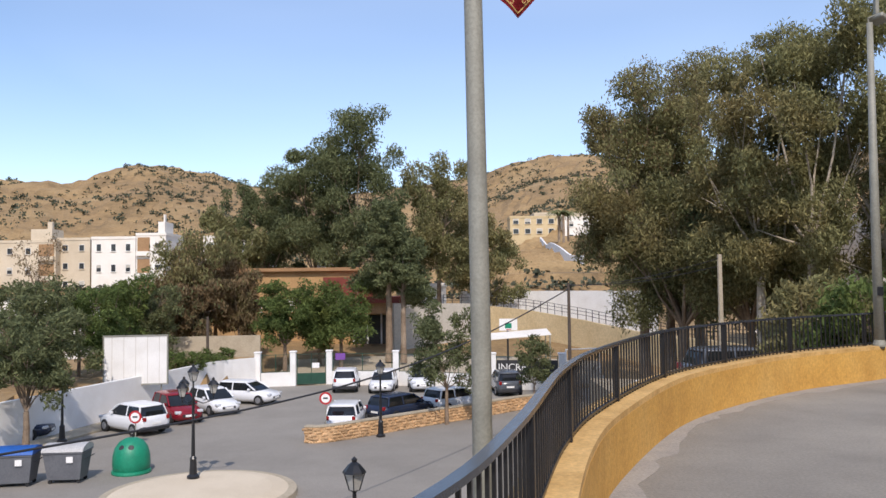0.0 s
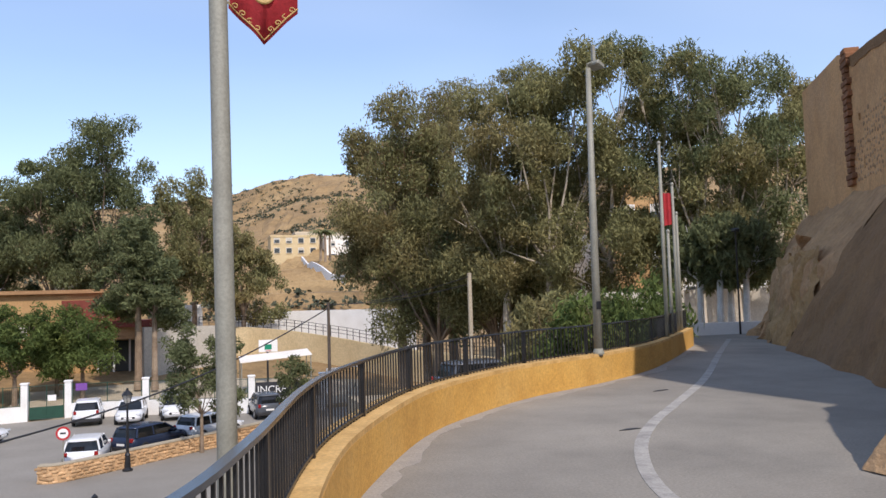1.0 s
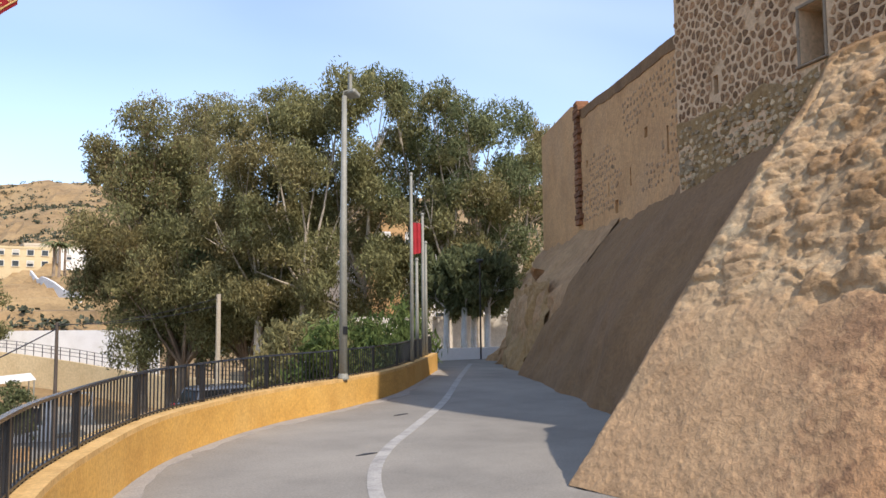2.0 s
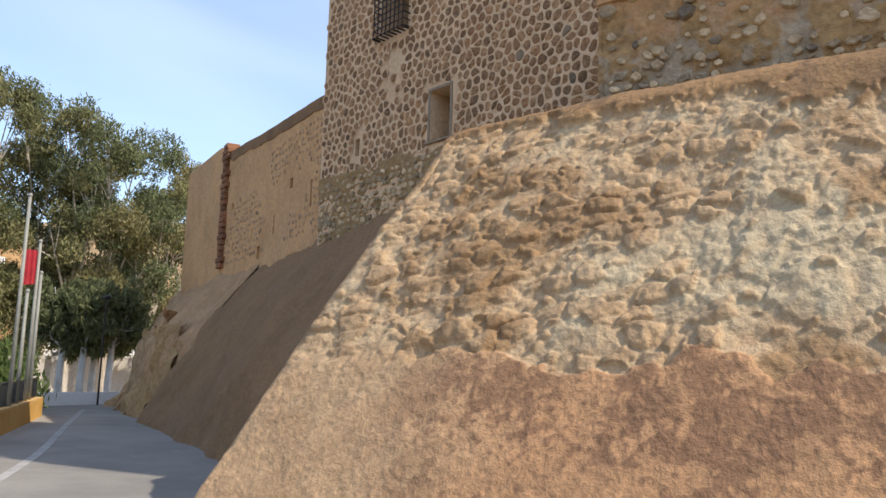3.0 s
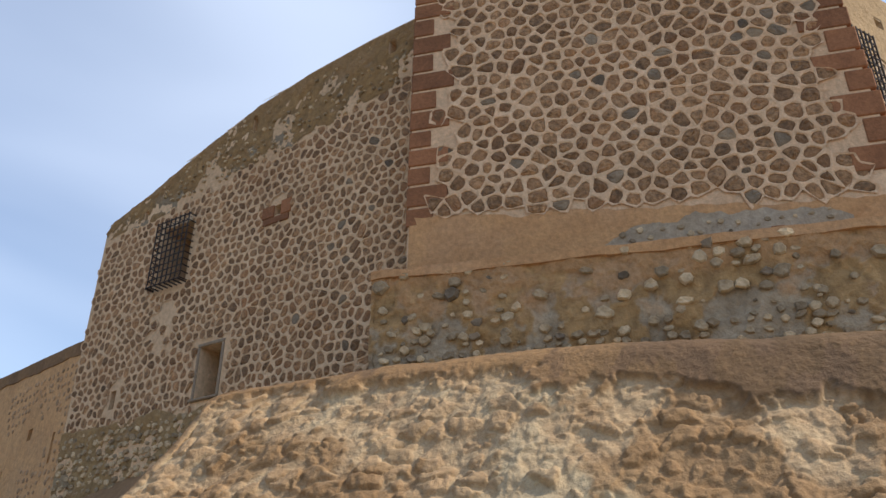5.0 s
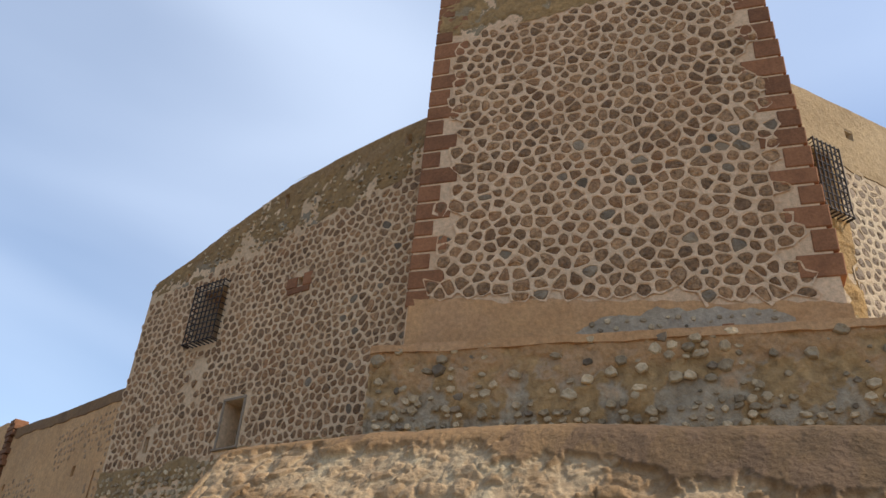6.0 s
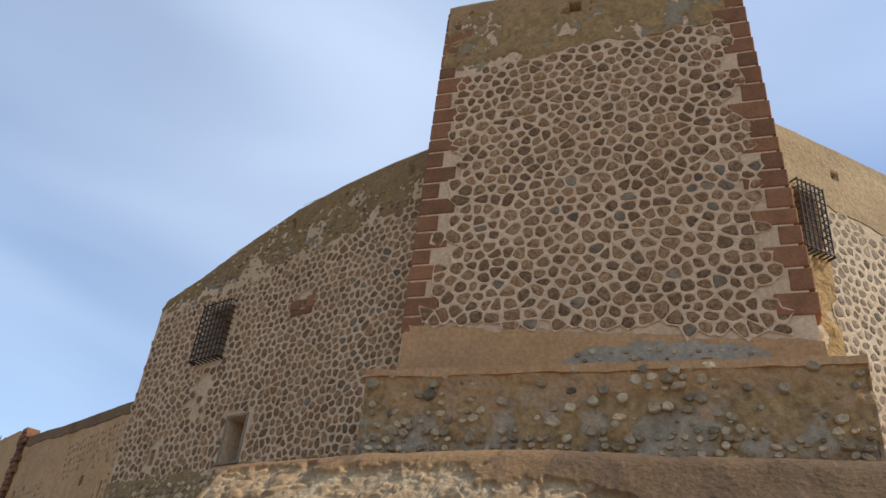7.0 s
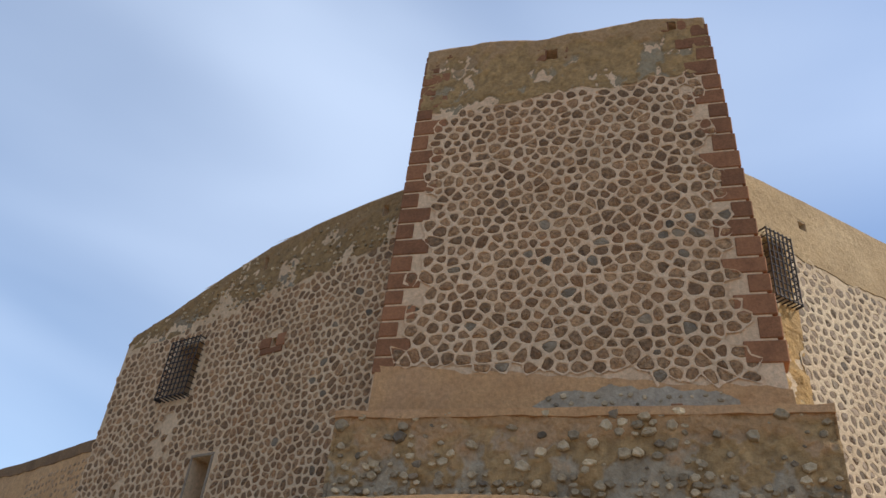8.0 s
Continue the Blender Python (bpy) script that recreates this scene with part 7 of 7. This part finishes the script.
ribbon(uw, side(line, 0.0), side(line, 0.3), -5, 0.55)
single("upper_road_wall", uw, "white", "white wall of the upper road", "wall", "structure")
hp_ = thing("basketball_hoop", "basketball hoop with a white board on a dark post", "basketball hoop", (*spot(0.080, 72), -5.7))
part("post", Shape().tube([(0, 0, 0), (0, 0, 3.0), (0, -0.7, 3.5)], 0.09, 8), "iron", hp_)
part("board", Shape().box(-0.8, -0.76, 3.0, 0.8, -0.72, 4.05), "white", hp_)
part("square", Shape().box(-0.3, -0.775, 3.2, 0.3, -0.765, 3.65), "igloo", hp_)
part("ring", Shape().tube([(0.23 * math.cos(a), -1.0 + 0.23 * math.sin(a), 3.1) for a in np.linspace(0, 6.2832, 17)], 0.02, 5), "sign_red", hp_)
cn = thing("canopy", "white fabric canopy on thin posts in the court", "canopy", (*spot(0.092, 66), -5.7))
part("cloth", Shape().prism([(-3.0, -1.5), (2.6, -1.5), (2.6, 1.5), (-3.0, 1.5)], [2.6, 3.0, 3.3, 2.9], [2.66, 3.06, 3.36, 2.96]), "flat_white", cn)
for x, y, z in ((-2.9, -1.4, 2.6), (2.5, -1.4, 3.0), (2.5, 1.4, 3.25), (-2.9, 1.4, 2.85)):
    part("leg", Shape().tube([(x, y, 0), (x, y, z)], 0.05, 6), "steel", cn)
gl = thing("goal_frame", "green framed goal in the court", "goal", (*spot(0.173, 64), -5.8), 20)
for p in ([(-1.5, 0, 0), (-1.5, 0, 2.0)], [(1.5, 0, 0), (1.5, 0, 2.0)], [(-1.5, 0, 2.0), (1.5, 0, 2.0)]):
    part("bar", Shape().tube(p, 0.05, 6), "white", gl)
for s in (-1.5, 1.5):
    part("stay", Shape().tube([(s, 0, 2.0), (s, 1.0, 0)], 0.03, 5), "green_mesh", gl)

# houses on the slope and their white stair wall
hx, hy = spot(0.128, 186)
hz0 = ground_height(hx, hy)
house("hill_house", "ochre house with a terrace on the slope", (hx - 2.5, hy, hz0), 0, (11, 8, 4.6), "cream", 2, 4, win=(1.2, 1.1))
house("hill_house", "white house beside the ochre one on the slope", (hx + 9.0, hy - 4, hz0 - 2.0), 0, (10, 8, 6.0), "flat_white", 2, 3)
house("hill_house", "long pale house higher on the slope", (hx + 6.0, hy + 12, hz0 + 1.0), 0, (14, 8, 5.4), "flat_tan", 1, 5)
sw = Shape()
pts = []
for px, d in ((0.122, 172), (0.130, 164), (0.134, 156), (0.146, 148), (0.160, 141), (0.175, 136)):
    x, y = spot(px, d)
    pts.append((x, y, ground_height(x, y)))
P = arc(pts, 2.0)
for p, q in zip(P[:-1], P[1:]):
    dz = 0
    sw.add([(p.x, p.y, p.z - 1), (q.x, q.y, q.z - 1), (q.x, q.y, q.z + 1.0), (p.x, p.y, p.z + 1.0), (p.x + 0.4, p.y + 0.3, p.z - 1), (q.x + 0.4, q.y + 0.3, q.z - 1), (q.x + 0.4, q.y + 0.3, q.z + 1.0), (p.x + 0.4, p.y + 0.3, p.z + 1.0)],
           [(0, 1, 2, 3), (7, 6, 5, 4), (3, 2, 6, 7), (0, 4, 5, 1), (0, 3, 7, 4), (1, 5, 6, 2)])
single("stair_wall", sw, "white", "white parapet winding down the slope", "wall", "structure")
for i, (px, d) in enumerate(((0.146, 165), (0.152, 163), (0.158, 166))):
    x, y = spot(px, d)
    z0 = ground_height(x, y)
    t = thing("palm_tree", "tall palm on the slope", "palm", (x, y, z0), i * 50, "palms on the slope")
    part("trunk", Shape().tube([(0, 0, -1), (0.1, 0, 3), (0, 0, 5.5)], [0.3, 0.24, 0.22], 8), "bark", t)
    for k in range(13):
        a = k * 2.4
        fr = Shape()
        for j in range(6):
            r0, r1 = 0.45 * j, 0.45 * (j + 1)
            z0_, z1_ = 5.6 + 0.9 * math.sin(r0 * 1.1) - 0.22 * r0 * (k % 3), 5.6 + 0.9 * math.sin(r1 * 1.1) - 0.22 * r1 * (k % 3)
            c, s_ = math.cos(a), math.sin(a)
            w = 0.35 * (1 - j / 6.5)
            fr.add([(r0 * c - w * s_, r0 * s_ + w * c, z0_ - 0.12), (r0 * c, r0 * s_, z0_), (r0 * c + w * s_, r0 * s_ - w * c, z0_ - 0.12), (r1 * c + w * 0.8 * s_, r1 * s_ - w * 0.8 * c, z1_ - 0.12), (r1 * c, r1 * s_, z1_), (r1 * c - w * 0.8 * s_, r1 * s_ + w * 0.8 * c, z1_ - 0.12)], [(0, 1, 4, 5), (1, 2, 3, 4)])
        part("frond", fr, "leaf_dark", t)

# houses behind the trees along the road
for px, d, z0, size, wall, label in ((0.275, 66, -2, (7, 6, 12.0), "orange_wall", "tall ochre house behind the trees"), (0.118, 70, -2, (6, 6, 8.0), "flat_white", "white house behind the trees"), (0.17, 74, -2, (8, 6, 8.5), "flat_white", "white house behind the trees"), (0.36, 60, -1, (8, 6, 4.2), "flat_white", "long white house behind the trees")):
    x, y = spot(px, d, 16.9)
    house("roadside_house", label, (x, y, z0), -17, size, wall, 3 if size[2] > 7 else 1, 3)
bw = Shape()
a, b = spot(0.20, 36, 16.9), spot(0.46, 44, 16.9)
bw.prism([a, b, (b[0] + 0.3, b[1] + 0.3), (a[0] + 0.3, a[1] + 0.3)], -4, 1.6)
single("compound_wall", bw, "blind", "pale grey wall behind the trees", "wall", "structure")
wf = thing("white_fence", "white slatted fence below the road", "fence", kind="structure")
a, b = Vector((*spot(0.10, 27, 16.9), 0)), Vector((*spot(0.165, 24, 16.9), 0))
for i in range(26):
    p = a.lerp(b, i / 25)
    part("slat", Shape().box(p.x - 0.05, p.y - 0.03, -3.5, p.x + 0.05, p.y + 0.03, 0.25, None, 0.01), "white", wf)
for i in range(2):
    part("rail", Shape().tube([a + Vector((0, 0.05, -0.2 - 1.2 * i)), b + Vector((0, 0.05, -0.2 - 1.2 * i))], 0.03, 5), "white", wf)
lowh = Shape()
c0, c1 = spot(0.30, 30), spot(0.42, 30)
lowh.prism([c0, c1, (c1[0], c1[1] + 0.3), (c0[0], c0[1] + 0.3)], LOW - 0.3, -1.4)
single("garden_wall", lowh, "concrete", "pale garden wall below the trees", "wall", "structure")
car((*spot(0.375, 28.5), -2.4), 5, "car_grey", "dark car parked under the trees", 4.4, 1.6)
dk = Shape()
c0, c1 = spot(0.22, 27), spot(0.52, 27)
dk.prism([c0, c1, (c1[0] + 3, c1[1] + 3.0), (c0[0], c0[1] + 6)], LOW, -2.41)
single("upper_pavement", dk, "concrete", "raised paved ground below the trees", "pavement", "structure")
wp = thing("striped_post", "white post with black squares", "post", (*spot(0.243, 27.5), -2.6))
part("shaft", Shape().box(-0.16, -0.1, -3, 0.16, 0.1, 0.75, None, 0.01), "white", wp)
for z in (0.3, -0.35):
    part("square", Shape().box(-0.12, -0.12, z - 0.15, 0.12, -0.104, z + 0.15), "black_sheet", wp)
# palm tips below the railing
ft = thing("fan_palm", "green fan palm below the railing", "palm", (-0.15, 9.5, -4.2))
part("trunk", Shape().tube([(0, 0, -2.2), (0, 0, 2.2)], [0.14, 0.11], 8), "bark", ft)
for k in range(16):
    a = k * 2.4
    e = radians(20 + 55 * (k % 4) / 3)
    fr = Shape()
    for j in range(7):
        s = (j - 3) * 0.16
        c, q = math.cos(a + s), math.sin(a + s)
        L3 = 0.95 - 0.05 * abs(j - 3)
        tip = (L3 * c * math.cos(e), L3 * q * math.cos(e), 2.2 + L3 * math.sin(e))
        mid_ = (0.5 * c * math.cos(e), 0.5 * q * math.cos(e), 2.2 + 0.55 * math.sin(e))
        fr.add([(0, 0, 2.2), (mid_[0] - 0.03 * q, mid_[1] + 0.03 * c, mid_[2]), tip, (mid_[0] + 0.03 * q, mid_[1] - 0.03 * c, mid_[2])], [(0, 1, 2, 3)])
    part("frond", fr, "leaf_green", ft)
# marks on the road
for x, y, l, t in ((4.75, 7.95, 0.3, 10), (7.0, 10.9, 0.35, 20)):
    s = Shape()
    s.prism([(-l / 2, 0.0), (-l * 0.1, -0.03), (l / 2, -0.02), (l * 0.4, 0.03), (0, 0.05)], 0.0, 0.006)
    ob = single("tar_patch", s, "black_sheet", "small dark tar patch on the asphalt", "road mark", "structure")
    ob.matrix_world = pose(x, y, 0.002, 0, 0, t)
